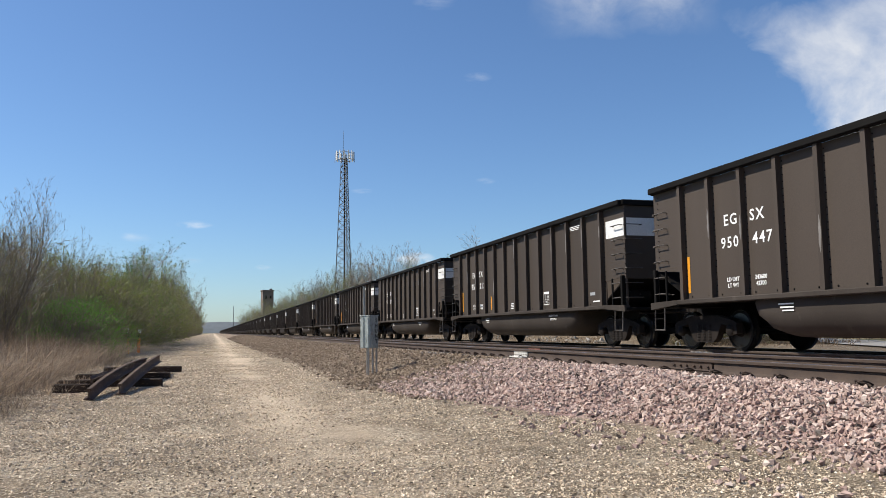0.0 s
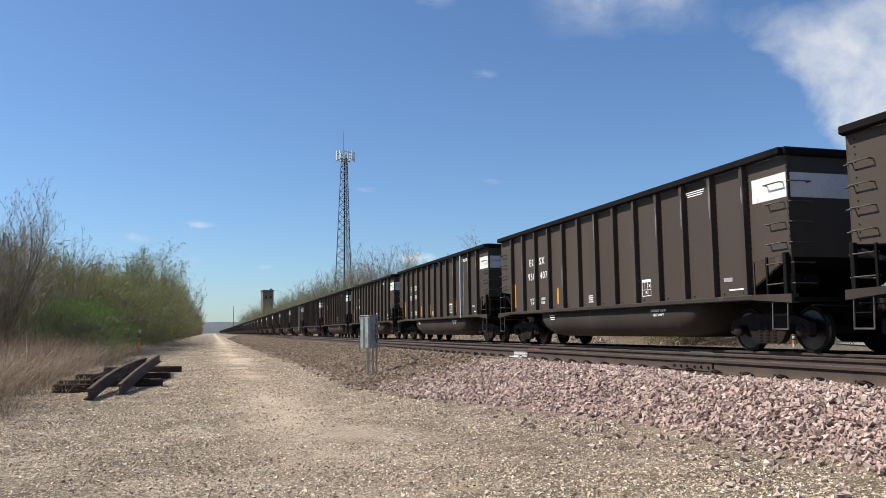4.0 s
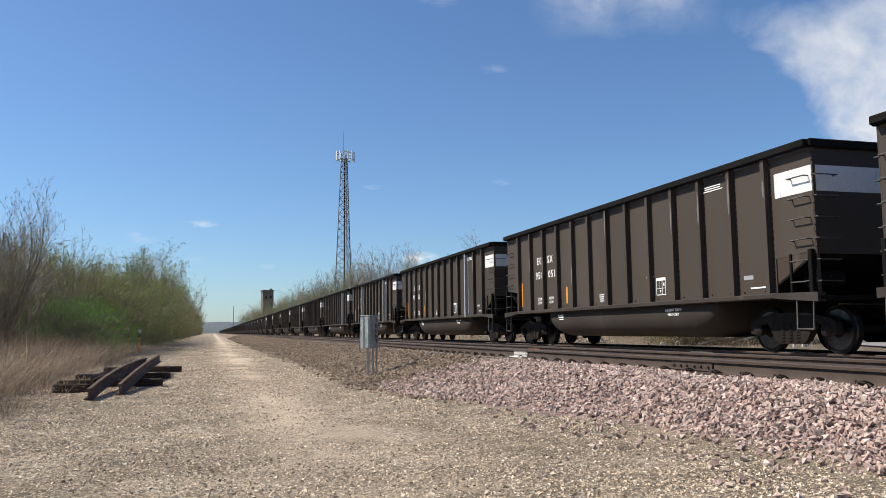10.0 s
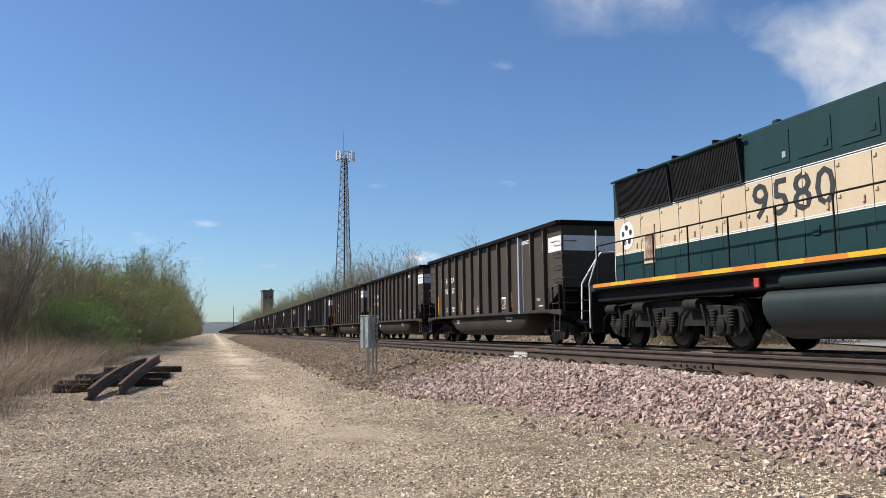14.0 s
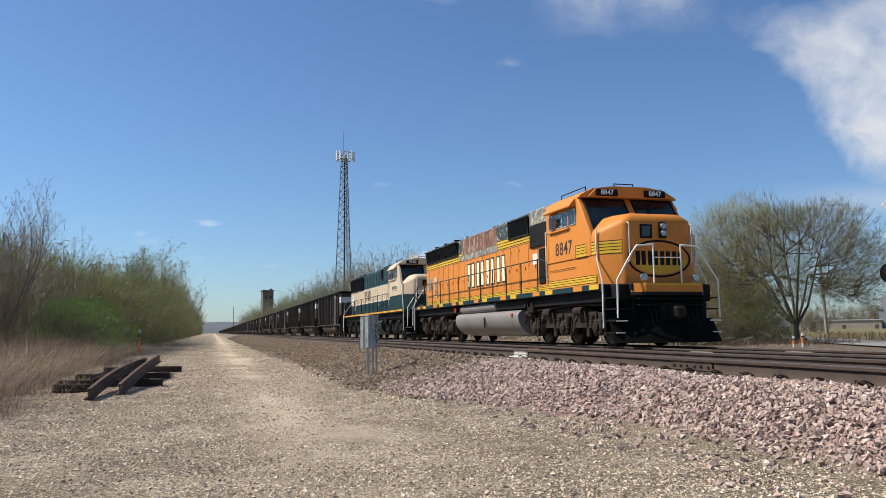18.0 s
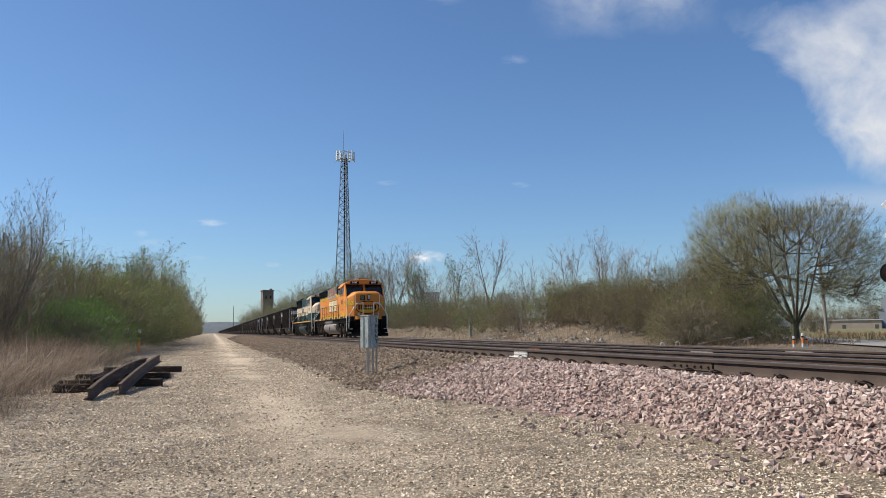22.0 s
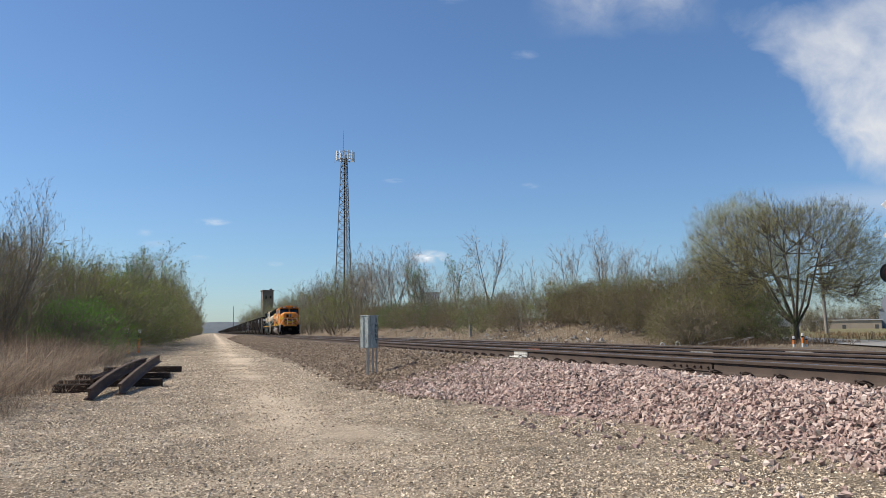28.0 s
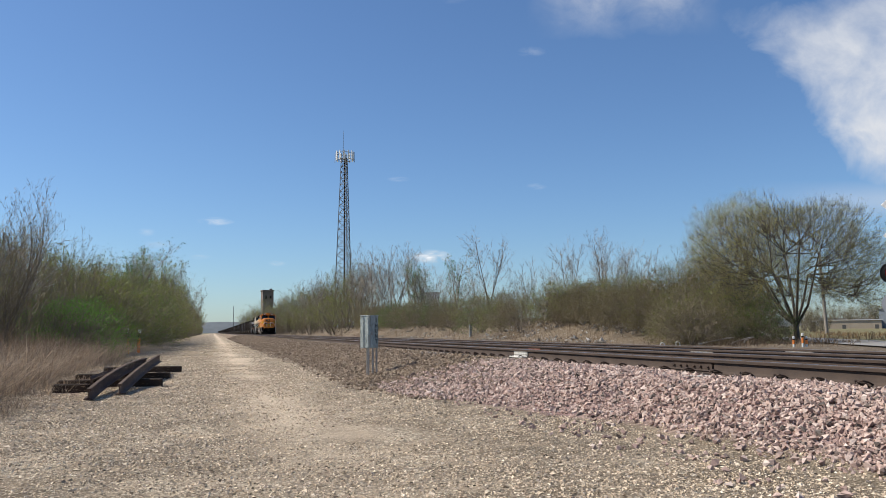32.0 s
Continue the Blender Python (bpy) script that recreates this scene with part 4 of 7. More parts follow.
def locomotive(scheme):
    warm = scheme == "orange"
    main = ORANGE if warm else CREAM
    roofm = PEEL if warm else LOCOGREEN
    L = thing("locomotive", "faded orange diesel locomotive with yellow stripes and rust" if warm else "dark green and cream diesel locomotive", "locomotive", "locomotives of the train")
    # frame and walkways
    part("frame", Geo().box(-1.35, 1.35, -10.6, 10.6, 1.18, 1.62, 0.03), BLACK, L)
    for s in (-1, 1):
        x0, x1 = sorted((s * 1.30, s * 1.55))
        wk = part("walkway", Geo().box(x0, x1, -9.9, 9.9, 1.5, 1.66, 0.012), LOCOGREEN if warm else BLACK, L)
        n = 20
        for k in range(n):
            y0 = -9.9 + 19.8 * k / n
            if warm and k % 3 == 2:
                continue
            m = (ORANGE if k % 3 else YELLOW) if warm else (ORANGE if k % 2 else YELLOW)
            w = 0.55 if warm else 0.99
            part("sill_stripe", Geo().box(*sorted((s * 1.5505, s * 1.554)), y0, y0 + w, 1.56 if not warm else 1.52, 1.65), m, wk)
    for e in (-1, 1):
        y0, y1 = sorted((e * 9.85, e * 10.75))
        deck = Geo().box(-1.52, 1.52, *sorted((e * 9.85, e * 10.12)), 1.46, 1.64, 0.02).box(-1.06, 1.06, *sorted((e * 10.1, e * 10.75)), 1.44, 1.638, 0.02)
        part("end_platform", deck, (BLACK if warm else LOCOGREEN) if e < 0 else LOCOGREEN, L)
        if e < 0:
            part("anticlimber", Geo().prism([(-1.06, -10.7), (-0.8, -10.98), (0.8, -10.98), (1.06, -10.7)], "z", 1.40, 1.63), (ORANGE if warm else LOCOGREEN), L, "shallow front ledge")
            part("anticlimber_lip", Geo().prism([(-1.08, -10.69), (-0.82, -11.0), (0.82, -11.0), (1.08, -10.69)], "z", 1.32, 1.399), BLACK, L)
            for z in (1.22, 1.06):
                part("pilot_ledge", Geo().box(-0.95, 0.95, -10.92, -10.6, z, z + 0.03, 0.005), BLACK, L)
        if warm and e < 0:
            part("platform_edge", Geo().box(-0.8, 0.8, -10.988, -10.981, 1.57, 1.62), YELLOW, L, "thin yellow platform edge")
        a, b = sorted((e * 10.6, e * 10.78))
        part("pilot", Geo().box(-0.99, 0.99, a, b, 0.5, 1.40, 0.02), PLOWM, L, "black pilot sheet")
        if e < 0:
            plow = [(-1.55, -10.72, 0.12), (-0.8, -11.2, 0.12), (0, -11.36, 0.12), (0.8, -11.2, 0.12), (1.55, -10.72, 0.12)]
            up = [(x * 0.97, y + 0.34, 0.74 - 0.1 * (abs(x) < 0.1)) for x, y, z in plow]
            vs = plow + up + [(x, y + 0.06, z) for x, y, z in plow + up]
            fs = [(i, i + 1, i + 6, i + 5) for i in range(4)] + [(10 + i + 5, 10 + i + 6, 10 + i + 1, 10 + i) for i in range(4)]
            fs += [(i, 10 + i, 11 + i, i + 1) for i in range(4)] + [(5 + i, 6 + i, 16 + i, 15 + i) for i in range(4)] + [(0, 5, 15, 10), (4, 14, 19, 9)]
            part("snow_plow", Geo().add(vs, fs), PLOWM, L, "black snow plow")
        cp = Geo().box(-0.1, 0.1, *sorted((e * 10.7, e * 11.2)), 0.78, 0.98, 0.03).box(-0.17, 0.15, *sorted((e * 11.05, e * 11.33)), 0.72, 1.04, 0.06)
        cp.box(-0.3, 0.3, *sorted((e * 10.76, e * 10.84)), 0.66, 1.12, 0.03)
        part("coupler", cp, TRUCKM, L, "cast steel coupler")
        for x in (-0.62, -0.48, 0.42, 0.56, 0.7):
            part("air_hose", Geo().path([(x, e * 10.78, 0.98), (x, e * 10.9, 0.9), (x + 0.02, e * 10.95, 0.6), (x * 0.9, e * 10.98, 0.42)], 0.024), BLACK, L)
        for s in (-1, 1):
            y0, y1 = sorted((e * 10.12, e * 10.74))
            st = part("step_well", Geo().box(*sorted((s * 1.0, s * 1.03)), y0, y1, 0.36, 1.5).box(*sorted((s * 1.0, s * 1.5)), *sorted((e * 10.10, e * 10.13)), 0.36, 1.5), BLACK, L)
            for z in (0.36, 0.66, 0.96, 1.25):
                part("step", Geo().box(*sorted((s * 1.03, s * 1.53)), y0, y1, z, z + 0.03, 0.006), BLACK, st)
                if z < 0.7:
                    part("step_edge", Geo().box(*sorted((s * 1.2, s * 1.53)), *sorted((e * 10.742, e * 10.748)), z, z + 0.03), RAILWHITE, st, "white painted step edge")
            rr = RAILWHITE
            part("step_handrail", Geo().path([(s * 1.55, e * 10.12, 0.5), (s * 1.55, e * 10.12, 1.72), (s * 1.5, e * 9.75, 2.35), (s * 1.5, e * 9.75, 3.1)], 0.022), rr, L, "white painted handrail")
            part("step_handrail", Geo().path([(s * 1.48, e * 10.76, 0.75), (s * 1.46, e * 10.76, 1.72), (s * 1.0, e * 10.74, 2.44), (s * 0.86, e * 10.74, 2.6), (s * 0.4, e * 10.74, 2.63)], 0.024), rr, L, "white painted handrail")
            part("platform_rail", Geo().path([(s * 0.4, e * 10.74, 2.63), (s * 0.4, e * 10.74, 1.64)], 0.022), rr, L)
        part("platform_rail", Geo().path([(-0.4, e * 10.74, 2.3), (0.4, e * 10.74, 2.3)], 0.014), rr, L, "white painted handrail")
    # tank and reservoirs
    half_tank = [(1.1, 1.16), (1.36, 1.13), (1.47, 1.04), (1.5, 0.92), (1.48, 0.76), (1.41, 0.6), (1.28, 0.44), (1.1, 0.32), (0.85, 0.26)]
    prof = [(-a, b) for a, b in half_tank] + half_tank[::-1]
    tank = part("fuel_tank", Geo().prism(prof, "y", -3.95, 3.2), TANK if warm else TANKG, L, "dusty grey fuel tank" if warm else "dark green fuel tank")
    for s in (-1, 1):
        a, b = sorted((s * 1.42, s * 1.5))
        part("filler_cap", Geo().rod((s * 1.44, -3.4, 0.98), (s * 1.54, -3.4, 0.98), 0.06, 0.06, 10), RED if warm else LOCOGREEN, tank)
        part("sight_gauge", Geo().box(*sorted((s * 1.5, s * 1.515)), -0.6, -0.45, 0.55, 0.95, 0.004), CARDARK, tank)
        part("air_reservoir", Geo().lathe([(-2.2, 0.05), (-2.15, 0.14), (-2.0, 0.185), (2.0, 0.185), (2.15, 0.14), (2.2, 0.05)], (s * 1.26, 0.7, 1.33), "y", 18), TANK if warm else TANKG, L, "cylindrical air reservoir")
        eq = Geo()
        for y, z, r in ((-4.3, 1.3, 0.12), (-4.7, 1.28, 0.1), (3.5, 1.3, 0.12), (-4.35, 0.95, 0.08)):
            eq.rod((s * 1.1, y, z), (s * 1.4, y, z), r, r * 0.9, 10)
        eq.box(*sorted((s * 1.1, s * 1.4)), -5.0, -4.5, 1.0, 1.4, 0.03)
        part("brake_valves", eq, TRUCKM, L)
        part("cut_out_cock", Geo().box(*sorted((s * 1.42, s * 1.47)), 3.3, 3.45, 1.22, 1.4, 0.01), RED, L)
        part("cable_tray", Geo().path([(s * 1.32, -9.0, 1.42), (s * 1.34, -5.0, 1.4), (s * 1.34, 5.0, 1.42), (s * 1.32, 9.4, 1.4)], 0.035), BLACK, L)
    # trucks
    tm = LTRUCK if warm else LTRUCKG
    for e in (-1, 1):
        yc = e * 6.95
        for s in (-1, 1):
            x0, x1 = sorted((s * 1.02, s * 1.14))
            shape = [(-2.85, 0.6), (-2.7, 0.9), (-1.8, 0.96), (-1.4, 1.08), (-0.5, 1.1), (0.5, 1.1), (1.4, 1.08), (1.8, 0.96), (2.7, 0.9), (2.85, 0.6), (2.6, 0.36), (2.4, 0.3), (1.85, 0.3), (1.65, 0.52), (0.6, 0.52), (0.35, 0.3), (-0.35, 0.3), (-0.6, 0.52), (-1.65, 0.52), (-1.85, 0.3), (-2.4, 0.3), (-2.6, 0.36)]
            f = part("truck_frame", Geo().prism([(yc + a, b) for a, b in shape], "x", x0, x1), tm, L, "rusty brown cast truck frame" if warm else "grimy green cast truck frame")
            for a in (-2.15, 0.0, 2.15):
                jb = Geo().box(*sorted((s * 1.0, s * 1.24)), yc + a - 0.22, yc + a + 0.22, 0.32, 0.74, 0.04)
                jb.lathe([(1.22, 0.15), (1.29, 0.14), (1.32, 0.07)] if s > 0 else [(-1.32, 0.07), (-1.29, 0.14), (-1.22, 0.15)], (0, yc + a, 0.53), "x", 14)
                part("journal_box", jb, tm, f)
                sp = Geo()
                for d in (-0.3, 0.3):
                    for k in range(6):
                        sp.lathe([(0, 0.09), (0.025, 0.1), (0.05, 0.09)], (s * 1.2, yc + a + d, 0.5 + k * 0.06), "z", 10)
                part("coil_springs", sp, tm, f)
            bc = Geo()
            for a in (-1.1, 1.1, 2.5):
                bc.rod((s * 1.24, yc + a - 0.32, 0.98), (s * 1.24, yc + a + 0.2, 0.98), 0.13, 0.13, 12)
                bc.path([(s * 1.24, yc + a - 0.35, 0.98), (s * 1.24, yc + a - 0.5, 0.6), (s * 1.2, yc + a - 0.5, 0.26)], 0.035)
                bc.box(*sorted((s * 1.14, s * 1.24)), yc + a - 0.58, yc + a - 0.42, 0.26, 0.55, 0.02)
                bc.box(*sorted((s * 1.14, s * 1.19)), yc + a - 0.95, yc + a - 0.7, 0.55, 0.95, 0.02)
                bc.path([(s * 1.2, yc + a + 0.2, 0.98), (s * 1.22, yc + a + 0.5, 0.75), (s * 1.2, yc + a + 0.62, 0.4)], 0.025)
            part("brake_cylinders", bc, tm, f)
            part("brake_pipe", Geo().path([(s * 1.26, yc - 2.6, 1.12), (s * 1.26, yc - 1.0, 1.16), (s * 1.26, yc + 1.2, 1.12), (s * 1.22, yc + 2.6, 1.04)], 0.022), tm, f)
            sd = Geo()
            sd.path([(s * 1.18, yc - 2.7, 0.8), (s * 1.2, yc - 2.85, 0.5), (s * 1.05, yc - 2.9, 0.2)], 0.025)
            part("sanding_pipe", sd, tm, f)
        part("truck_bolster", Geo().box(-0.95, 0.95, yc - 1.2, yc + 1.2, 0.62, 1.12, 0.05), TRUCKM, L)
    for y in LOCO_AXLES:
        wheelset(L, y, LOCO_R)
    # hood
    W = 1.05
    if warm:
        bands = [("hood", 1.66, 3.42, ORANGE), ("hood_band", 3.42, 3.78, YELLOW), ("hood_top", 3.78, 4.30, roofm)]
    else:
        bands = [("hood", 1.66, 2.40, LOCOGREEN), ("hood_band", 2.40, 3.34, CREAM), ("hood_top", 3.34, 4.30, LOCOGREEN)]
    for nm, z0, z1, m in bands:
        part(nm, Geo().box(-W, W, -6.6, 9.55, z0, z1, 0.004), m, L)
    part("hood_roof", Geo().prism([(-W, 4.302), (W, 4.302), (W - 0.1, 4.38), (-W + 0.1, 4.38)], "y", -6.2, 9.5), roofm, L, "dark weathered hood roof")
    part("hood_end", Geo().box(-W + 0.02, W - 0.02, 9.551, 9.6, 1.7, 4.2, 0.02), main if warm else LOCOGREEN, L)
    lines = Geo()
    for s in (-1, 1):
        x0, x1 = sorted((s * (W + 0.0005), s * (W + 0.004)))
        for z in ((3.44, 3.54, 3.64, 3.75) if warm else (2.385, 2.425, 3.32, 3.36)):
            lines.box(x0, x1, -6.6, 9.5, z, z + (0.022 if warm else 0.016))
    part("pin_stripes", lines, BLACK if warm else LETTER, L, "thin dark pinstripes" if warm else "thin white pinstripes")
    for s in (-1, 1):
        x0, x1 = sorted((s * (W + 0.001), s * (W + 0.006)))
        if warm:
            part("rust_panel", Geo().box(x0, x1 + 0.0, -0.8, 3.6, 3.66, 4.295), RUST, L, "rusted panel with peeling paint")
            part("peeled_panel", Geo().box(x0, x1, -0.85, 3.9, 3.42, 3.655), PATCH, L, "patchy primer over yellow")
            part("rust_cant", Geo().prism([(s * W, 4.303), (s * (W + 0.006), 4.303), (s * (W - 0.094), 4.385), (s * (W - 0.1), 4.382)], "y", -0.8, 3.6), RUST, L, "rusted roof edge")
            part("sill_band", Geo().box(x0, x1, -6.6, 9.5, 1.70, 1.86), YELLOW, L, "yellow stripe along the sill")
            bl = Geo()
            for z in (1.70, 1.76, 1.82, 1.86):
                bl.box(x0 - 0.002, x1 + 0.002, -6.6, 9.5, z, z + 0.012)
            part("pin_stripes", bl, BLACK, L)
        # rear radiator, flared outwards at its top
        tl = 0.08
        slats(L, "radiator_grille", s * (W + 0.02), 6.75, 9.2, 3.40 if not warm else 3.72, 4.28, tl)
        slats(L, "radiator_grille", s * (W + 0.02), 4.15, 6.6, 3.40 if not warm else 3.72, 4.28, tl)
        part("radiator_edge", Geo().path([(s * (W + 0.13), 4.0, 4.31), (s * (W + 0.13), 9.4, 4.31)], 0.03, 6), roofm, L)
        slats(L, "inertial_grille", s * (W + 0.02), -4.0, -2.15, 3.70, 4.30, 0.03)
        if warm:
            part("louvred_door", Geo().box(*sorted((s * W, s * (W + 0.035))), -5.32, -4.84, 1.95, 3.1, 0.01), BLACK, L, "black louvred hood door")
            part("notice_plate", Geo().box(*sorted((s * W, s * (W + 0.012))), -4.68, -4.28, 2.62, 2.98, 0.003), WHITE, L, "white notice plate")
            part("duct_patch", Geo().box(*sorted((s * (W - 0.1), s * (W + 0.03))), -5.75, -4.1, 3.92, 4.42, 0.02), PATCH, L, "patchy cream and grey filter housing")
            # solid black block; its colour gives the dark of an open filter hole
            part("filter_opening", Geo().box(*sorted((s * (W - 0.3), s * (W + 0.06))), -5.75, -4.15, 3.18, 3.90, 0.01), BLACK, L, "black block for the unlit filter opening")
        else:
            part("filter_housing", Geo().box(*sorted((s * W, s * (W + 0.3))), -5.9, -4.05, 3.45, 4.36, 0.02), LOCOGREEN, L, "dark green filter housing")
        # doors along the hood: seams, hinges and latches
        seams = Geo()
        ys = [9.0, 8.2, 7.3, 6.5, 5.7, 4.9, 4.1, 3.3, 2.5, 1.7, 0.9, 0.1, -0.7, -1.5, -2.2, -3.0, -3.9, -4.7, -5.5]
        for k, y in enumerate(ys):
            seams.box(x0 - 0.001, x1, y - 0.005, y + 0.005, 1.9, 3.40)
        seams.box(x0 - 0.001, x1, -5.5, 9.0, 3.392, 3.404)
        part("door_seams", seams, RUST if warm else NUMBERS, L)
        for k, y in enumerate(ys[:-1]):
            hg = Geo()
            for z in ((2.1, 2.65, 3.2) if warm else (2.65, 3.2)):
                hg.box(*sorted((s * W, s * (W + 0.022))), y - 0.1, y - 0.03, z, z + 0.06, 0.004)
            hg.box(*sorted((s * W, s * (W + 0.03))), y - 0.62, y - 0.56, 2.5, 2.62, 0.006)
            part("door_hinges", hg, main, L)
        if not warm:
            for k in range(9):
                y = 3.2 - 1.05 * k
                part("hood_hatch", Geo().box(*sorted((s * W, s * (W + 0.016))), y - 0.42, y + 0.42, 3.52, 4.14, 0.006), LOCOGREEN, L)
                part("hatch_latch", Geo().box(*sorted((s * (W + 0.016), s * (W + 0.03))), y - 0.34, y - 0.24, 3.62, 3.74, 0.004), GALV if k % 3 == 0 else LOCOGREEN, L)
            for y in (2.2, 0.6, -1.0, -2.6):
                part("low_latch", Geo().box(*sorted((s * W, s * (W + 0.025))), y - 0.08, y + 0.08, 2.08, 2.26, 0.006), GALV if y == -1.0 else LOCOGREEN, L)
        part("equipment_door", Geo().box(*sorted((s * W, s * (W + 0.03))), 7.55, 8.05, 2.05, 3.0, 0.008), CREAM, L, "cream access door")
        part("door_grip", Geo().box(*sorted((s * W, s * (W + 0.035))), 7.6, 7.98, 2.12, 2.75, 0.006), RUST, L, "rusty grille in the access door")
        # handrail along the walkway
        stan = [9.7, 8.3, 6.9, 5.5, 4.1, 2.7, 1.3, -0.1, -1.5, -2.9, -4.3, -5.7]
        for y in stan:
            part("stanchion", Geo().path([(s * 1.5, y, 1.5), (s * 1.5, y, 2.66)], 0.02), BLACK if not warm else LOCOGREEN, L)
        part("handrail", Geo().path([(s * 1.5, 10.4, 2.2), (s * 1.5, 9.7, 2.66), (s * 1.5, -5.9, 2.66), (s * 1.4, -6.4, 2.5)], 0.018), BLACK if not warm else LOCOGREEN, L, "thin dark walkway handrail")
    # roof gear
    for y in (8.6, 7.0, 5.4):
        part("radiator_fan", Geo().lathe([(0, 0.66), (0.14, 0.66), (0.16, 0.6), (0.1, 0.2), (0.1, 0.02)], (0, y, 4.37), "z", 24), GALV if not warm else GRILLE, L, "round roof fan")
        part("fan_guard", Geo().box(-0.85, 0.85, y - 0.03, y + 0.03, 4.44, 4.56, 0.01), GRILLE, L)
    part("exhaust_stack", Geo().box(-0.35, 0.35, 0.6, 1.8, 4.37, 4.52, 0.03), RUST if warm else BLACK, L)
    for y in (3.2, -0.2, -1.6):
        part("lifting_lug", Geo().box(-0.95, -0.82, y, y + 0.15, 4.3, 4.45, 0.02), roofm, L)
    part("dynamic_brake_hatch", Geo().box(-0.9, 0.9, -3.9, -0.4, 4.37, 4.46, 0.03), roofm, L)
    # cab
    cabm = ORANGE if warm else CREAM
    low = 2.45
    sides = [(-6.55, low), (-6.55, 4.14), (-8.72, 4.14), (-9.47, 3.06), (-9.47, low)]
    part("cab", rounded(Geo().prism(sides, "x", -1.53, 1.53), 0.06, lambda a, b: abs(a.x - b.x) < 0.1 and max(a.y, b.y) < -8), cabm, L)
    nose_plan = [(-1.5, -6.55), (-1.5, -9.72), (-0.98, -10.36), (0.98, -10.36), (1.5, -9.72), (1.5, -6.55)]
    ins = [(-0.95, -6.6), (-0.95, -9.62), (-0.72, -10.18), (0.72, -10.18), (0.95, -9.62), (0.95, -6.6)]
    brim = [3.06, 3.06, 3.34, 3.34, 3.06, 3.06]
    part("cab_base", rounded(Geo().prism(nose_plan, "z", 1.64, low), 0.12, lambda a, b: abs(a.z - b.z) > 0.3 and a.y < -9), ORANGE if warm else LOCOGREEN, L)
    nz = Geo()
    n = 6
    v = [(x, y, low) for x, y in nose_plan] + [(x, y, z) for (x, y), z in zip(nose_plan, brim)] + [(x, y, 3.53) for x, y in ins]
    f = [(i, (i + 1) % n, n + (i + 1) % n, n + i) for i in range(n)] + [(n + i, n + (i + 1) % n, 2 * n + (i + 1) % n, 2 * n + i) for i in range(n)] + [tuple(range(n))[::-1], tuple(range(2 * n, 3 * n))]
    part("nose", rounded(nz.add(v, f), 0.12, lambda a, b: max(a.z, b.z) > low + 0.1 and min(a.y, b.y) < -9), cabm, L)
    roof = [(-1.53, 4.142), (-1.5, 4.2), (-1.12, 4.40), (-0.5, 4.48), (0.5, 4.48), (1.12, 4.40), (1.5, 4.2), (1.53, 4.142)]
    part("cab_roof", Geo().prism(roof, "y", -8.86, -6.5), cabm, L)
    brow = [(-1.3, 4.142), (-1.05, 4.38), (-0.5, 4.46), (0.5, 4.46), (1.05, 4.38), (1.3, 4.142)]
    part("brow", Geo().prism(brow, "y", -8.98, -8.86), cabm, L)
    # windows
    def slope(x, k):
        return (x, -8.72 - 0.5 * k, 4.14 - 0.72 * k)
    nrm = (0, -0.72, 0.5)
    for a, b in ((-1.38, -0.12), (0.12, 1.38)):
        q = [slope(a, 0.94), slope(b, 0.94), slope(b, 0.12), slope(a, 0.12)]
        if a < 0:
            q = [slope(a, 1.42), slope(b, 0.9), slope(b, 0.06), slope(a, 0.06)]
        else:
            q = [slope(a, 0.9), slope(b, 1.42), slope(b, 0.06), slope(a, 0.06)]
        w = pane(L, "windshield", q, nrm, 0.03)
        wp = Geo().path([Vector(slope((a + b) / 2, 0.03)) + Vector(nrm) * 0.06, Vector(slope((a + b) / 2 - 0.25, 0.55)) + Vector(nrm) * 0.05], 0.012)
        wp.path([Vector(slope((a + b) / 2 - 0.13, 0.3)) + Vector(nrm) * 0.05, Vector(slope((a + b) / 2 - 0.32, 0.75)) + Vector(nrm) * 0.05], 0.014)
        part("wiper", wp, BLACK, w)
        part("number_board", Geo().box((a + b) / 2 - 0.34, (a + b) / 2 + 0.34, -9.03, -8.98, 4.17, 4.37, 0.02), BLACK, L, "black number board")
        part("number_lettering", lettering("8847" if warm else "9580", 0.2, 0.004, LETTER), LETTER, L, at=on_front((a + b) / 2, -9.034, 4.27))
    for s in (-1, 1):
        X = s * 1.53
        for y0, y1 in ((-6.85, -7.15), (-7.25, -7.72), (-7.74, -8.12), (-8.22, -8.6)):
            q = [(X, y0, 3.42), (X, y1, 3.42), (X, y1, 3.86), (X, y0, 3.86)]
            pane(L, "side_window", q if s < 0 else q[::-1], (s, 0, 0), 0.018, GALV)
        part("sunshade", Geo().prism([(s * 1.53, 3.92), (s * 1.72, 3.9), (s * 1.73, 3.93), (s * 1.53, 4.15)], "y", -8.6, -6.75), cabm, L, "window awning")
        part("window_armrest", Geo().box(*sorted((s * 1.53, s * 1.6)), -8.2, -6.8, 3.32, 3.37, 0.008), cabm, L)
        part("mirror", Geo().box(*sorted((s * 1.56, s * 1.74)), -7.2, -7.17, 3.4, 3.75, 0.01), GALV, L, "small folding mirror")
        part("cab_grab", Geo().path([(s * 1.53, -6.62, 2.0), (s * 1.6, -6.62, 2.0), (s * 1.6, -6.62, 3.4), (s * 1.53, -6.62, 3.4)], 0.016), RAILWHITE, L)
        # another solid block, black in place of the shade in a recess
        part("cab_rear_opening", Geo().box(*sorted((s * 1.0, s * 1.30)), -6.54, -6.0, 1.9, 3.6, 0.01), BLACK, L, "black block for the unlit cab rear recess")
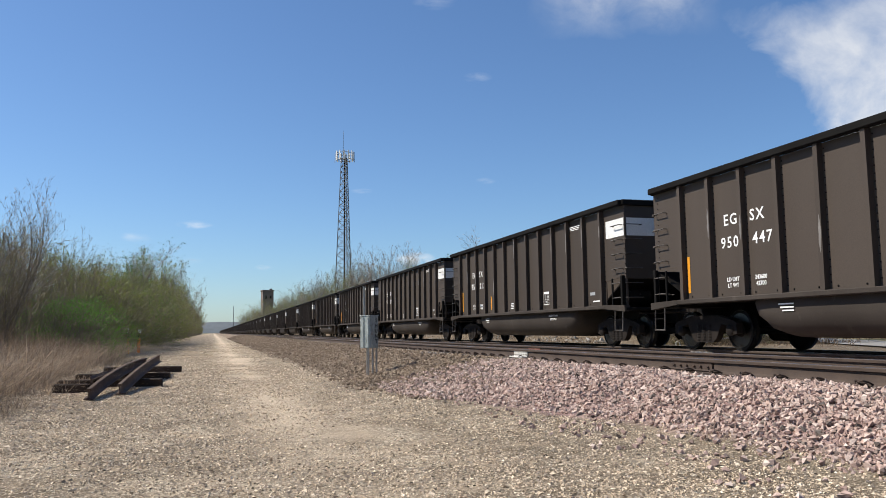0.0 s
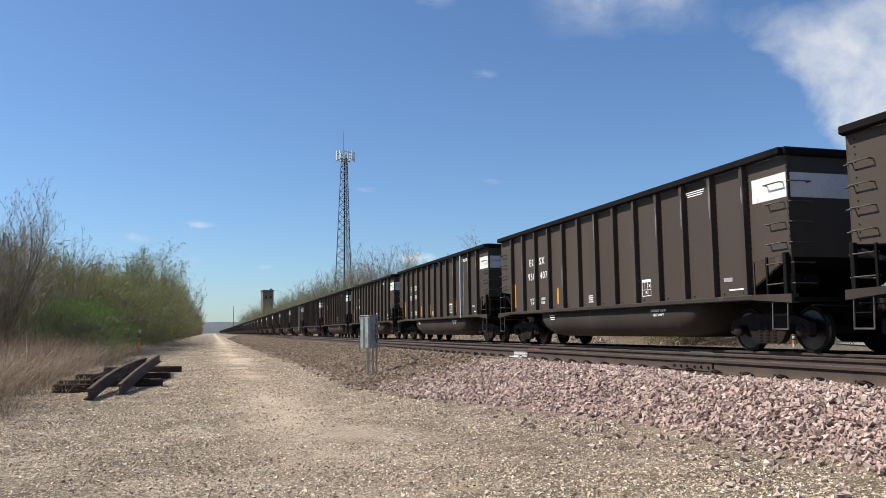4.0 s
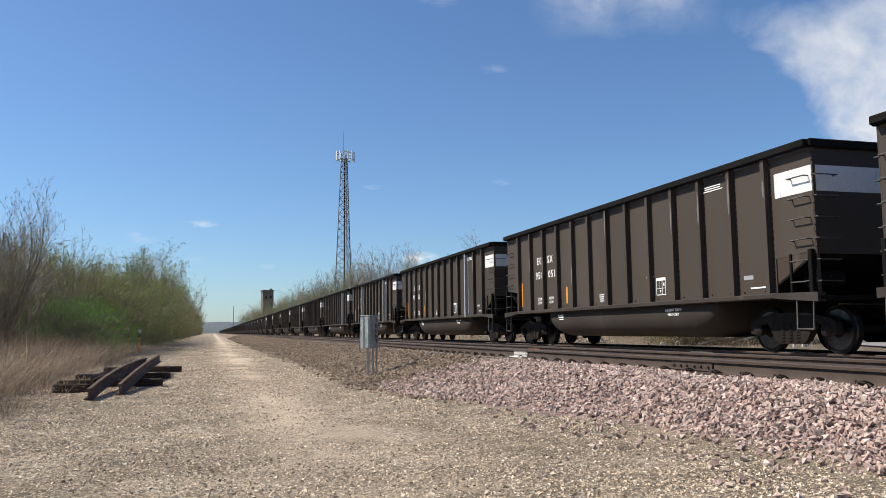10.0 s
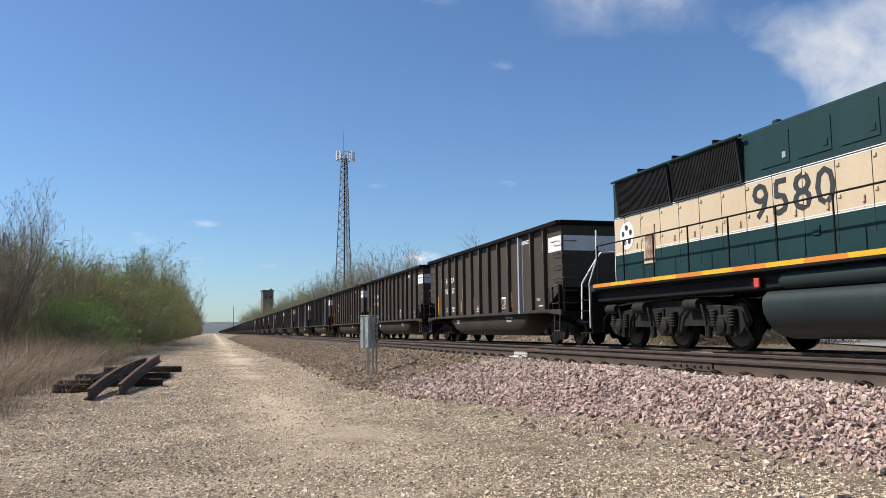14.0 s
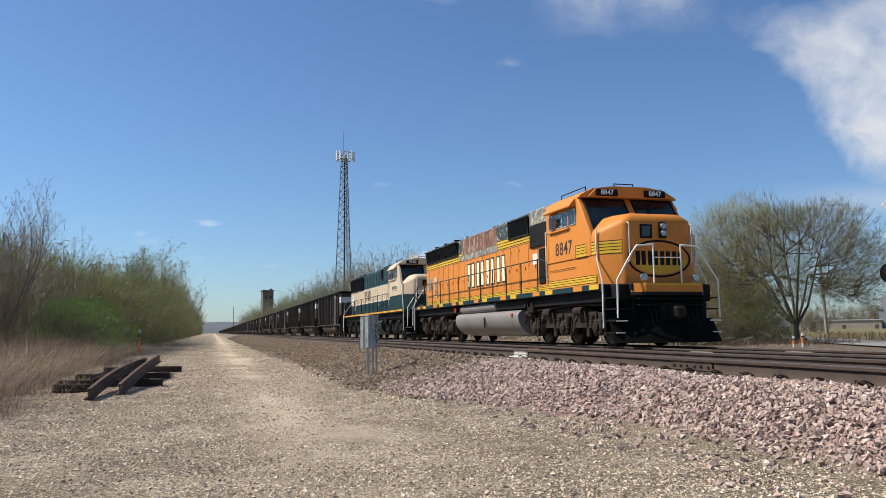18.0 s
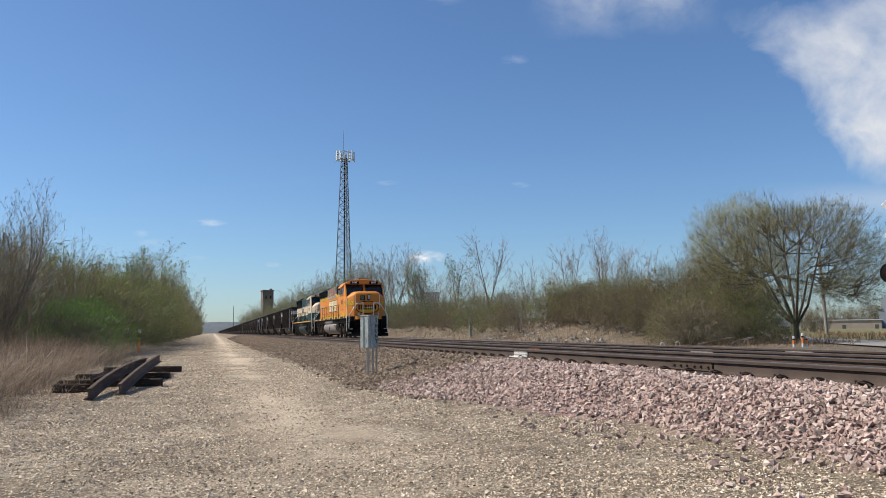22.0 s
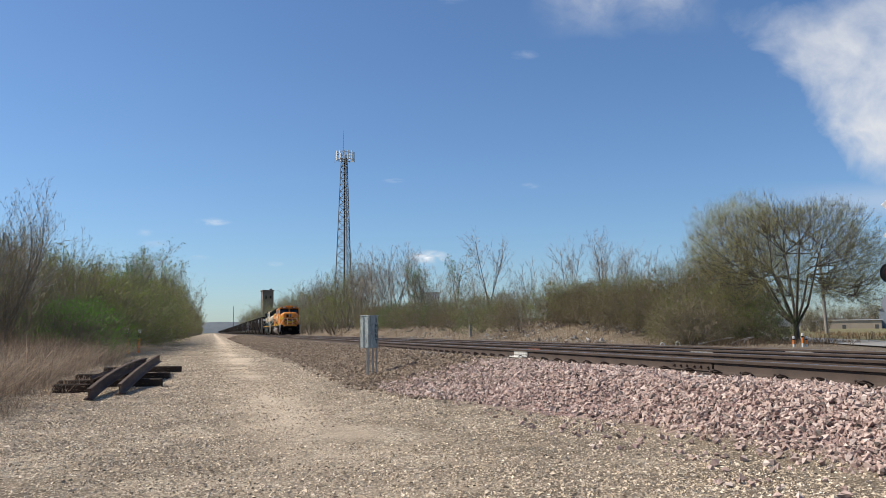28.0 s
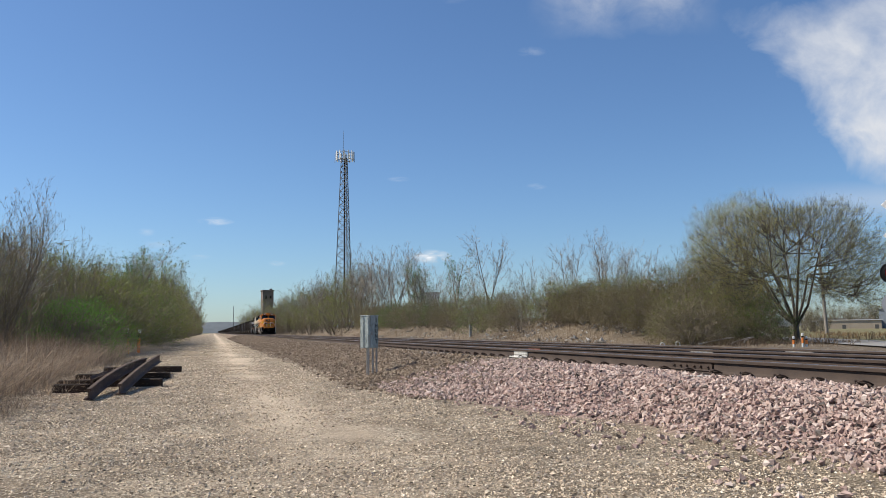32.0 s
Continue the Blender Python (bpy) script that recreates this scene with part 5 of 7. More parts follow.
        # side writing
        if s < 0:
            part("number_lettering", lettering("8847" if warm else "9580", 0.54 if warm else 0.98, 0.006, NUMBERS, 1.08), NUMBERS, L, "large dark road number", at=on_side(-1.534, -7.75, 2.79, 1.0, 1) if warm else on_side(-1.058, 2.8, 2.88, 1.08, 1))
            if not warm:
                rim = part("rear_mark", Geo().lathe([(-0.004, 0.36), (0.0, 0.36)], (-W - 0.003, 8.9, 2.86), "x", 24), LETTER, L, "round white emblem on the hood")
                for a in range(5):
                    q = a * 1.2566 + 0.3
                    part("emblem_hole", Geo().lathe([(-0.003, 0.075), (0.0, 0.075)], (-W - 0.0075, 8.9 + 0.2 * math.cos(q), 2.86 + 0.2 * math.sin(q)), "x", 10), NUMBERS, rim)
                g = Geo().box(-1.536, -1.531, -8.6, -7.2, 2.72, 2.74)
                for k in range(4):
                    g.box(-1.536, -1.531, -7.35 - 0.3 * k - 0.2, -7.35 - 0.3 * k, 2.8, 2.98)
                part("owner_mark", g, NUMBERS, L, "small dark block mark over a line")
            else:
                # large owner's mark: pairs of pale bars in dark outlines
                for k in range(4):
                    y1 = 2.9 - 1.19 * k
                    y0 = y1 - 1.02
                    for ya, yb in ((y0 + 0.04, y0 + 0.44), (y0 + 0.58, y0 + 0.98)):
                        o = part("owner_mark", Geo().box(-W - 0.009, -W - 0.0062, ya, yb, 2.2, 3.24), NUMBERS, L, "dark outline of the pale bar mark")
                        part("mark_fill", Geo().box(-W - 0.013, -W - 0.0092, ya + 0.06, yb - 0.06, 2.26, 3.18), LOGOCREAM, o, "pale cream bar mark")
                part("rear_mark", Geo().lathe([(-0.004, 0.34), (0.0, 0.34)], (-W - 0.004, 8.9, 2.75), "x", 20), PATCH, L, "round faded emblem")
    # cab side and nose striping
    if warm:
        for s in (-1, 1):
            part("cab_stripe", Geo().box(*sorted((s * 1.5005, s * 1.504)), -9.7, -6.6, 1.70, 1.90), YELLOW, L, "yellow stripe along the sill")
            part("nose_stripe", Geo().box(*sorted((s * 1.531, s * 1.534)), -9.2, -8.55, 2.46, 2.78), YELLOW, L)
            for z0, z1, dd, m in ((2.46, 2.78, 0.003, YELLOW), (2.44, 2.458, 0.005, BLACK), (2.54, 2.558, 0.005, BLACK), (2.62, 2.638, 0.005, BLACK), (2.70, 2.718, 0.005, BLACK), (2.78, 2.798, 0.005, BLACK)):
                q = Vector((s * 0.78, -0.63, 0)) * dd
                ring = [Vector((s * 1.44, -9.794, 0)), Vector((s * 1.04, -10.286, 0))]
                vs = [ring[0] + q + Vector((0, 0, z0)), ring[1] + q + Vector((0, 0, z0)), ring[1] + q + Vector((0, 0, z1)), ring[0] + q + Vector((0, 0, z1))]
                vs += [p - q * 0.9 for p in vs]
                part("nose_stripe", Geo().add(vs, [(0, 1, 2, 3), (7, 6, 5, 4), (0, 4, 5, 1), (1, 5, 6, 2), (2, 6, 7, 3), (3, 7, 4, 0)]), m, L, smooth=False)
            part("nose_stripe", Geo().box(*sorted((s * 1.501, s * 1.504)), -9.7, -9.23, 2.46, 2.78), YELLOW, L, "yellow nose stripe")
            g = Geo()
            for z in (1.70, 1.77, 1.84, 1.90):
                g.box(*sorted((s * 1.499, s * 1.506)), -9.7, -6.6, z, z + 0.014)
            for z in (2.44, 2.54, 2.62, 2.70, 2.78):
                g.box(*sorted((s * 1.499, s * 1.506)), -9.7, -9.22, z, z + 0.018)
                g.box(*sorted((s * 1.53, s * 1.536)), -9.22, -8.55, z, z + 0.018)
            g.box(*sorted((s * 1.53, s * 1.536)), -8.56, -8.54, 2.44, 2.80)
            g.box(*sorted((s * 1.53, s * 1.535)), -8.5, -6.7, 2.20, 2.215)
            part("pin_stripes", g, BLACK, L, "thin dark pinstripes")
        ov = []
        for k in range(28):
            a = 2 * math.pi * k / 28
            ov.append((math.cos(a), math.sin(a)))
        em = part("nose_emblem", Geo().prism([(0.93 * c, 2.30 + 0.50 * q) for c, q in ov], "y", -10.366, -10.3605), BLACK, L, "dark oval outline")
        part("emblem_fill", Geo().prism([(0.87 * c, 2.30 + 0.44 * q) for c, q in ov], "y", -10.371, -10.3662), ORANGE, em, "orange oval emblem")
        part("emblem_foot", Geo().prism([(0.80 * c, 2.28 + 0.38 * q) for c, q in ov if q <= 0.01], "y", -10.3745, -10.3712), YELLOW, em, "yellow lower half of the emblem")
        g = Geo()
        for k in range(4):
            x = -0.70 + 0.36 * k
            for d in (0.0, 0.17):
                g.box(x + d, x + d + 0.12, -10.379, -10.3746, 2.13, 2.5)
        part("emblem_blocks", g, BLACK, em, "dark bars on the emblem")["kind"] = "stuff"
    else:
        part("nose_base_stripe", Geo().box(-0.97, 0.97, -10.366, -10.361, 2.43, 2.47), LETTER, L)
    pane(L, "nose_window", [(-0.52, -10.36, 2.86), (-0.22, -10.36, 2.86), (-0.22, -10.36, 3.18), (-0.52, -10.36, 3.18)], (0, -1, 0), 0.03)
    hl = part("headlight_box", Geo().box(0.0, 0.22, -10.42, -10.361, 2.84, 3.28, 0.02), BLACK, L, "twin headlight housing")
    for z in (2.97, 3.16):
        part("headlight", Geo().lathe([(-0.05, 0.075), (-0.035, 0.085), (0.0, 0.085)], (0.11, -10.42, z), "y", 16), LAMPGLASS, hl, "round headlight")
    for s in (-1, 1):
        part("ditch_light", Geo().lathe([(-0.08, 0.09), (-0.06, 0.1), (0.0, 0.1), (0.03, 0.05)], (s * 0.75, -10.8, 1.78), "y", 14), LAMPGLASS, L, "low ditch light")
        part("nose_grab", Geo().path([(s * 0.92, -10.38, 2.2), (s * 0.92, -10.46, 2.25), (s * 0.92, -10.46, 3.2), (s * 0.92, -10.38, 3.25)], 0.014), RAILWHITE, L)
        part("roof_bar", Geo().path([(s * 1.2, -8.6, 4.34), (s * 1.2, -8.6, 4.48), (s * 1.2, -7.0, 4.48), (s * 1.2, -7.0, 4.36)], 0.016), BLACK, L)
    part("roof_antenna", Geo().path([(-0.3, -8.6, 4.48), (-0.3, -8.6, 4.6), (0.3, -8.6, 4.6), (0.3, -8.6, 4.48)], 0.016), BLACK, L)
    hn = Geo()
    for k, x in enumerate((-0.12, 0.0, 0.12)):
        hn.lathe([(-0.4, 0.08), (-0.3, 0.04), (0.0, 0.025)], (x, -6.3, 4.5 + 0.05 * k), "y", 10)
    part("horn", hn, GALV, L, "three-chime air horn")
    part("air_conditioner", Geo().box(-0.5, 0.5, -8.1, -7.1, 4.47, 4.6, 0.04), cabm, L)
    return L


orange_loco = locomotive("orange")
green_loco = locomotive("green")
locos = [(green_loco, -12.1), (orange_loco, -34.8)]

# ---- plants ----
BARK = surface("grey_brown_bark", (0.12, 0.097, 0.076), (0.19, 0.155, 0.12), 4, 40, (0.8, 0.95), 0, 0.4)
TWIG = surface("pale_bare_twigs", (0.15, 0.12, 0.085), (0.27, 0.22, 0.16), 3, 30, (0.8, 0.95), 0, 0.1, island=True, vary=0.3)
TWIGG = surface("grey_bare_twigs", (0.28, 0.245, 0.20), (0.42, 0.375, 0.31), 3, 30, (0.8, 0.95), 0, 0.1, island=True, vary=0.3)
BUD = leafy("yellow_green_buds", (0.15, 0.17, 0.05), (0.26, 0.275, 0.085))
BUDB = leafy("brown_olive_buds", (0.125, 0.108, 0.052), (0.205, 0.18, 0.085))
DARKTWIG = surface("dark_brown_twigs", (0.085, 0.066, 0.05), (0.15, 0.12, 0.088), 3, 30, (0.8, 0.95), 0, 0.1, island=True, vary=0.3)
DARKBARK = surface("dark_furrowed_bark", (0.05, 0.041, 0.034), (0.085, 0.07, 0.057), 4, 40, (0.8, 0.95), 0, 0.5)
LEAF = leafy("young_green_leaves", (0.065, 0.12, 0.024), (0.13, 0.205, 0.045))
LEAFB = leafy("bright_green_leaves", (0.08, 0.20, 0.022), (0.15, 0.33, 0.045))
BUDT = leafy("olive_bud_clusters", (0.25, 0.23, 0.075), (0.38, 0.36, 0.125))
PALEBUD = leafy("pale_green_buds", (0.30, 0.33, 0.13), (0.44, 0.47, 0.21))
DRY = leafy("dry_straw_grass", (0.19, 0.14, 0.10), (0.44, 0.35, 0.26))
DRYR = leafy("rusty_field_grass", (0.20, 0.13, 0.07), (0.32, 0.23, 0.13))
DRYB = leafy("brown_dead_stalks", (0.15, 0.105, 0.07), (0.25, 0.185, 0.125))


def grow(seed, height, stems, lean, levels, kids, shrink=0.58, up=0.25, r0=0.05, first=0.25, base=0.25, wander=0.22, kid_angle=0.75, trunk=0.0, low=0.15):
    """Branch pieces of a plant: arrays of starts, ends, radii and levels, and the twig tips."""
    r = random.Random(seed)
    A, B, R0, R1, LV, tips = [], [], [], [], [], []
    todo = []
    fork = Vector((0, 0, 0))
    if trunk:
        q = Vector((0, 0, -0.1))
        for i in range(3):
            fork = Vector((r.gauss(0, 0.04), r.gauss(0, 0.04), trunk * (i + 1) / 3))
            A.append(q[:]); B.append(fork[:]); R0.append(r0 * (1.9 - 0.2 * i)); R1.append(r0 * (1.7 - 0.2 * i)); LV.append(0)
            q = fork
    for k in range(stems):
        a = 6.283 * (k + r.random()) / stems
        q = r.uniform(low, 1.0) * lean
        d = Vector((math.cos(a) * q, math.sin(a) * q, 1)).normalized()
        p = fork + Vector((math.cos(a) * base * r.random(), math.sin(a) * base * r.random(), 0 if trunk else -0.05))
        todo.append((p, d, height * r.uniform(0.7, 1.0), r0 * r.uniform(0.7, 1.1), 0))
    while todo:
        p, d, ln, rad, lv = todo.pop()
        n = 5 if lv == 0 else 3 if lv < levels - 1 else 2 if lv < levels else 1
        end_r = rad * (0.35 if lv < levels else 0.2)
        for i in range(n):
            d = (d + Vector((r.gauss(0, wander), r.gauss(0, wander), r.gauss(0, wander * 0.6) + up * (0.5 if lv == 0 else 1) * 0.5))).normalized()
            q = p + d * (ln / n)
            ra, rb = rad + (end_r - rad) * i / n, rad + (end_r - rad) * (i + 1) / n
            A.append(p[:]); B.append(q[:]); R0.append(ra); R1.append(rb); LV.append(lv)
            if lv < levels:
                want = kids[lv] / n
                cnt = int(want) + (r.random() < want - int(want))
                if lv == 0 and (i + 0.5) / n < first:
                    cnt = 0
                for _ in range(cnt):
                    side = d.orthogonal().normalized()
                    side.rotate(Matrix.Rotation(r.uniform(0, 6.283), 3, d))
                    ka = r.uniform(0.5, 1.25) * kid_angle
                    c = (d * math.cos(ka) + side * math.sin(ka)).normalized()
                    t = r.random()
                    todo.append((p.lerp(q, t), c, ln * shrink * r.uniform(0.65, 1.15) * (1 - 0.35 * (i + t) / n), max(0.006, rb * 0.52), lv + 1))
            p = q
        if lv >= levels - 1:
            tips.append(p[:])
    return np.array(A), np.array(B), np.array(R0), np.array(R1), np.array(LV), np.array(tips)


def dome(seed, levels, trunk, mid, wide, tall, counts, r0=0.08, low=-0.55, twigs=3, twig=0.35, lumps=0.2, rise=0.5, thin=0.5):
    """A rounded crown: limbs reach out from the fork to nodes spread level by level through an uneven dome."""
    r = np.random.RandomState(seed)
    A, B, R0, R1, LV = [], [], [], [], []

    def limb(p, q, ra, rb, lv, sway):
        ln = np.linalg.norm(q - p)
        m = (p + q) / 2 + r.normal(0, sway * ln, 3) + np.array([0, 0, -0.06 * ln])
        for a, b, c, d in ((p, m, ra, (ra + rb) / 2), (m, q, (ra + rb) / 2, rb)):
            A.append(a); B.append(b); R0.append(c); R1.append(d); LV.append(lv)
    fork = np.array([0.0, 0.0, trunk])
    if trunk:
        limb(np.array([0, 0, -0.1]), fork, r0 * 2.0, r0 * 1.7, 0, 0.03)
    nodes = fork[None]
    rad = r0
    spans = ((0.3, 0.48), (0.5, 0.74), (0.62, 0.92), (0.6, 1.04))
    for lv, k in enumerate(counts):
        d = r.normal(0, 1, (k * 4, 3))
        d /= np.linalg.norm(d, axis=1, keepdims=True)
        d = d[d[:, 2] > low][:k]
        u = spans[lv][0] + (spans[lv][1] - spans[lv][0]) * r.rand(len(d)) ** 0.6
        bump = np.array([1 + lumps * noise.noise((v[0] * 2.2 + seed, v[1] * 2.2, v[2] * 2.2)) + 0.5 * lumps * noise.noise((v[0] * 6, v[1] * 6 + seed, v[2] * 6)) for v in d])
        q = d * (u * bump)[:, None] * np.array([wide, wide, tall]) + np.array([0, 0, mid])
        q[:, 2] = np.maximum(q[:, 2], 0.1)
        for e in q:
            w = e - nodes
            ln = np.sqrt((w ** 2).sum(1)) + 1e-6
            out = nodes - fork + np.array([0, 0, 0.3 * rise])
            turn = (w * out).sum(1) / (ln * (np.sqrt((out ** 2).sum(1)) + 1e-6))
            p = nodes[np.argmin(ln * (1.7 - turn))]
            limb(p, e, rad, rad * 0.55, lv, 0.05)
        nodes = q
        rad = max(0.006, rad * thin)
    tips = []
    for e in nodes:
        out = (e - np.array([0, 0, mid * 0.6])) / (np.linalg.norm(e - np.array([0, 0, mid * 0.6])) + 1e-6)
        for _ in range(twigs):
            d = out * 0.8 + r.normal(0, 0.55, 3) + np.array([0, 0, rise])
            q = e + d / np.linalg.norm(d) * twig * r.uniform(0.5, 1.3)
            A.append(e); B.append(q); R0.append(0.006); R1.append(0.002); LV.append(levels)
            tips.append(q)
            tips.append((e + q) / 2)
    return np.array(A), np.array(B), np.array(R0), np.array(R1), np.array(LV), np.array(tips)


def wood_mesh(name, A, B, R0, R1, material, sides):
    """Tapered pieces with three sides, or flat slivers for the finest twigs."""
    d = B - A
    d /= np.linalg.norm(d, axis=1, keepdims=True) + 1e-9
    if sides == 1:
        q = np.random.RandomState(len(A)).normal(0, 1, A.shape)
        u = np.cross(d, q)
        u /= np.linalg.norm(u, axis=1, keepdims=True) + 1e-9
        v = np.stack([A - u * R0[:, None], A + u * R0[:, None], B], 1).reshape(-1, 3)
        return big_mesh(name, v, np.arange(len(v)).reshape(-1, 3), material)
    ref = np.where(np.abs(d[:, 2:3]) > 0.9, np.array([[1.0, 0, 0]]), np.array([[0, 0, 1.0]]))
    u = np.cross(d, ref)
    u /= np.linalg.norm(u, axis=1, keepdims=True) + 1e-9
    w = np.cross(d, u)
    vs = []
    for P, R in ((A, R0), (B, R1)):
        for a in (0, 2.0944, 4.1888):
            vs.append(P + (u * math.cos(a) + w * math.sin(a)) * R[:, None])
    v = np.stack(vs, 1).reshape(-1, 3)
    o = (np.arange(len(A)) * 6)[:, None, None]
    f = np.array([(0, 1, 4, 3), (1, 2, 5, 4), (2, 0, 3, 5)])[None] + o
    return big_mesh(name, v, f.reshape(-1, 4), material)


def leaf_mesh(name, tips, per, size, scatter_r, material, seed):
    """Small leaves or bud clusters round the twig tips."""
    q = np.random.RandomState(seed)
    c = np.repeat(tips, per, axis=0) + q.normal(0, scatter_r, (len(tips) * per, 3))
    c[:, 2] = np.maximum(c[:, 2], 0.08)
    n = len(c)
    d = q.normal(0, 1, (n, 3))
    d /= np.linalg.norm(d, axis=1, keepdims=True)
    e = q.normal(0, 1, (n, 3))
    e -= d * (d * e).sum(1, keepdims=True)
    e /= np.linalg.norm(e, axis=1, keepdims=True)
    s = size * q.uniform(0.55, 1.3, (n, 1))
    v = np.stack([c - d * s, c + e * s * 0.6, c + d * s], 1).reshape(-1, 3)
    return big_mesh(name, v, np.arange(n * 3).reshape(-1, 3), material)


TALL = {}


def plant(name, label, category, group, spec, wood, leaves, width=1.0):
    A, B, R0, R1, LV, tips = dome(**spec) if "mid" in spec else grow(**spec)
    t = thing(name, label, category, group)
    fine = LV >= spec["levels"] - 1
    part("trunk" if "tree" in name else "stem", wood_mesh("trunk", A[~fine], B[~fine], R0[~fine], R1[~fine], wood[0], 3), wood[0], t)
    part("crown", wood_mesh("crown", A[fine], B[fine], R0[fine] * width, R1[fine], wood[1], 1), wood[1], t, "fine bare twigs")["kind"] = "stuff"
    if leaves:
        mat, per, size, sc, frac = leaves
        q = np.random.RandomState(spec["seed"])
        pick = tips[q.rand(len(tips)) < frac]
        part("foliage", leaf_mesh("foliage", pick, per, size, sc, mat, spec["seed"]), mat, t, "small young leaves and buds")["kind"] = "stuff"
    TALL[t.name] = float(np.percentile(tips[:, 2], 99.0))
    return t


def brush(seed, h, mat, per, stems=13):
    return plant("shrub", "tangled roadside shrub coming into yellow-green bud" if mat is BUD else ("dense olive-brown brush with small buds" if mat is BUDB else "young shrub in fresh green leaf"), "shrub", "trackside shrubs",
                 dict(seed=seed, height=h, stems=stems, lean=0.6, levels=3, kids=(7, 5, 3), shrink=0.56, up=0.5, r0=0.026, first=0.05, base=1.1, wander=0.12, kid_angle=0.6), (BARK, TWIG), (mat, per + 1, 0.028, 0.06, 1.0), 1.4)


def far_brush(seed, h, mat):
    return plant("shrub", "tall olive-green thicket along the line" if mat is BUD else "tall brown-olive thicket along the line", "shrub", "trackside shrubs",
                 dict(seed=seed, height=h, stems=9, lean=0.6, levels=2, kids=(9, 7), shrink=0.55, up=0.5, r0=0.04, first=0.05, base=1.0, wander=0.14, kid_angle=0.6), (BARK, TWIG), (mat, 4, 0.055, 0.1, 1.0), 2.0)


def mound(seed, mat, label):
    return plant("shrub", label, "shrub", "trackside shrubs", dict(seed=seed, levels=3, trunk=0.0, mid=0.75, wide=1.5, tall=1.25, counts=(9, 60, 420), r0=0.022, low=-0.6, twigs=3, twig=0.26, lumps=0.35, rise=0.35), (BARK, TWIG), (mat, 3, 0.026, 0.07, 0.9), 1.0)


def oval_tree(seed, h, stems, trunk):
    return plant("tree", "bare spring tree with a fan of fine grey twigs", "tree", "trackside trees",
                 dict(seed=seed, height=h, stems=stems, lean=0.6, levels=3, kids=(13, 8, 6), shrink=0.50, up=0.22, r0=0.05, first=0.12, base=0.12, wander=0.10, kid_angle=0.72, trunk=trunk), (BARK, TWIGG), None, 1.3)


def bare_tree(seed, h, leaves=None, stems=1, lean=0.15, kids=(15, 9, 6), r0=0.09):
    return plant("tree", "tall bare spring tree with fine grey twigs" if not leaves else "slender tree with young green leaves", "tree", "trackside trees",
                 dict(seed=seed, height=h, stems=stems, lean=lean, levels=3, kids=kids, shrink=0.53, up=0.4, r0=r0, first=0.2, base=0.25, wander=0.07, kid_angle=0.62), (BARK, TWIGG), leaves, 2.6)


protos = {"bud": [brush(s, 4.2, BUD, 3) for s in (1, 2)], "olive": [brush(s, 4.2, BUDB, 3) for s in (4, 5)], "green": [brush(s, 3.2, LEAF, 4) for s in (7,)],
          "farbud": [far_brush(8, 4.2, BUD)], "farolive": [far_brush(9, 4.2, BUDB)],
          "tree": [oval_tree(11, 6.2, 4, 1.6), oval_tree(12, 5.8, 3, 1.3), oval_tree(13, 6.0, 5, 0.5)],
          "mound": [mound(41, BUDB, "dense low brown brush with small buds"), mound(42, BUDB, "dense low brown brush with small buds")], "greenmound": [mound(43, LEAF, "rounded bush in fresh green leaf")], "bright": [mound(45, LEAFB, "low bush in bright fresh green leaf")], "budmound": [mound(44, BUD, "rounded bush in yellow-green bud")],
          "leaftree": [bare_tree(21, 8.0, (LEAF, 3, 0.07, 0.12, 0.9), 2, 0.3, (12, 6, 4)), bare_tree(22, 8.0, (BUD, 3, 0.06, 0.14, 1.0), 4, 0.5, (9, 6, 4), 0.07)]}
used = set()
rv = random.Random(77)


def set_plant(kind, x, y, h, wide=1.0, k=None):
    """Stands a plant of the kind at a place, h metres tall."""
    opts = protos[kind]
    p = opts[rv.randrange(len(opts)) if k is None else k]
    s = h / TALL[p.name]
    m = pose(x, y, height(x, y) - 0.03, rv.uniform(-3, 3), rv.uniform(-3, 3), rv.uniform(0, 360))
    if p.name not in used:
        used.add(p.name)
        o = p
        o.matrix_basis = m
    else:
        o = copy_thing(p, m)
    o.scale = (s * wide, s * wide, s)
    return o


# thicket along the yard
y = 15.0
while y < 44:
    for x in (-6.6, -8.8):
        h = 4.7 * rv.uniform(0.8, 1.1)
        set_plant(rv.choice(("bud", "olive", "olive")), x + rv.uniform(-0.9, 0.6) - 0.02 * y, y + rv.uniform(-0.8, 0.8), h, rv.uniform(0.9, 1.2))
    y += 2.5
for x, y_, h in ((-7.4, 32.5, 6.5), (-8.0, 35.0, 6.5), (-6.9, 31, 5.9)):
    set_plant("tree", x, y_, h, 0.85, 2)
while y < 100:
    for x in (-5.9, -8.4):
        h = (rv.uniform(3.8, 5.0) if x > -7 else rv.uniform(5.0, 6.0)) * (1 + 0.005 * (y - 44))
        set_plant(rv.choice(("bud", "budmound", "olive", "greenmound", "budmound")), x + rv.uniform(-0.8, 0.5), y, h, rv.uniform(0.85, 1.1))
    if rv.random() < 0.6 and 58 < y < 88:
        set_plant("leaftree", -8.5 + rv.uniform(-1, 1), y, rv.uniform(7.4, 8.8), 1.1)
    set_plant(rv.choice(("greenmound", "greenmound", "budmound")), -6.7 + rv.uniform(-0.4, 0.3) - 0.006 * y, y + 2.0, rv.uniform(3.4, 5.4), rv.uniform(0.8, 1.0))
    y += 4.2
while y < 520:
    s = 1.0 + (y - 100) / 260
    set_plant(rv.choice(("farbud", "farolive", "leaftree")), -6.6 - 0.006 * y + rv.uniform(-0.7, 0.4), y, rv.uniform(8.8, 10.8) + 0.007 * y, 0.8)
    set_plant("farbud", -5.6 - 0.004 * y, y + 2, 4.5, 1.1)
    y += 7.5 * s
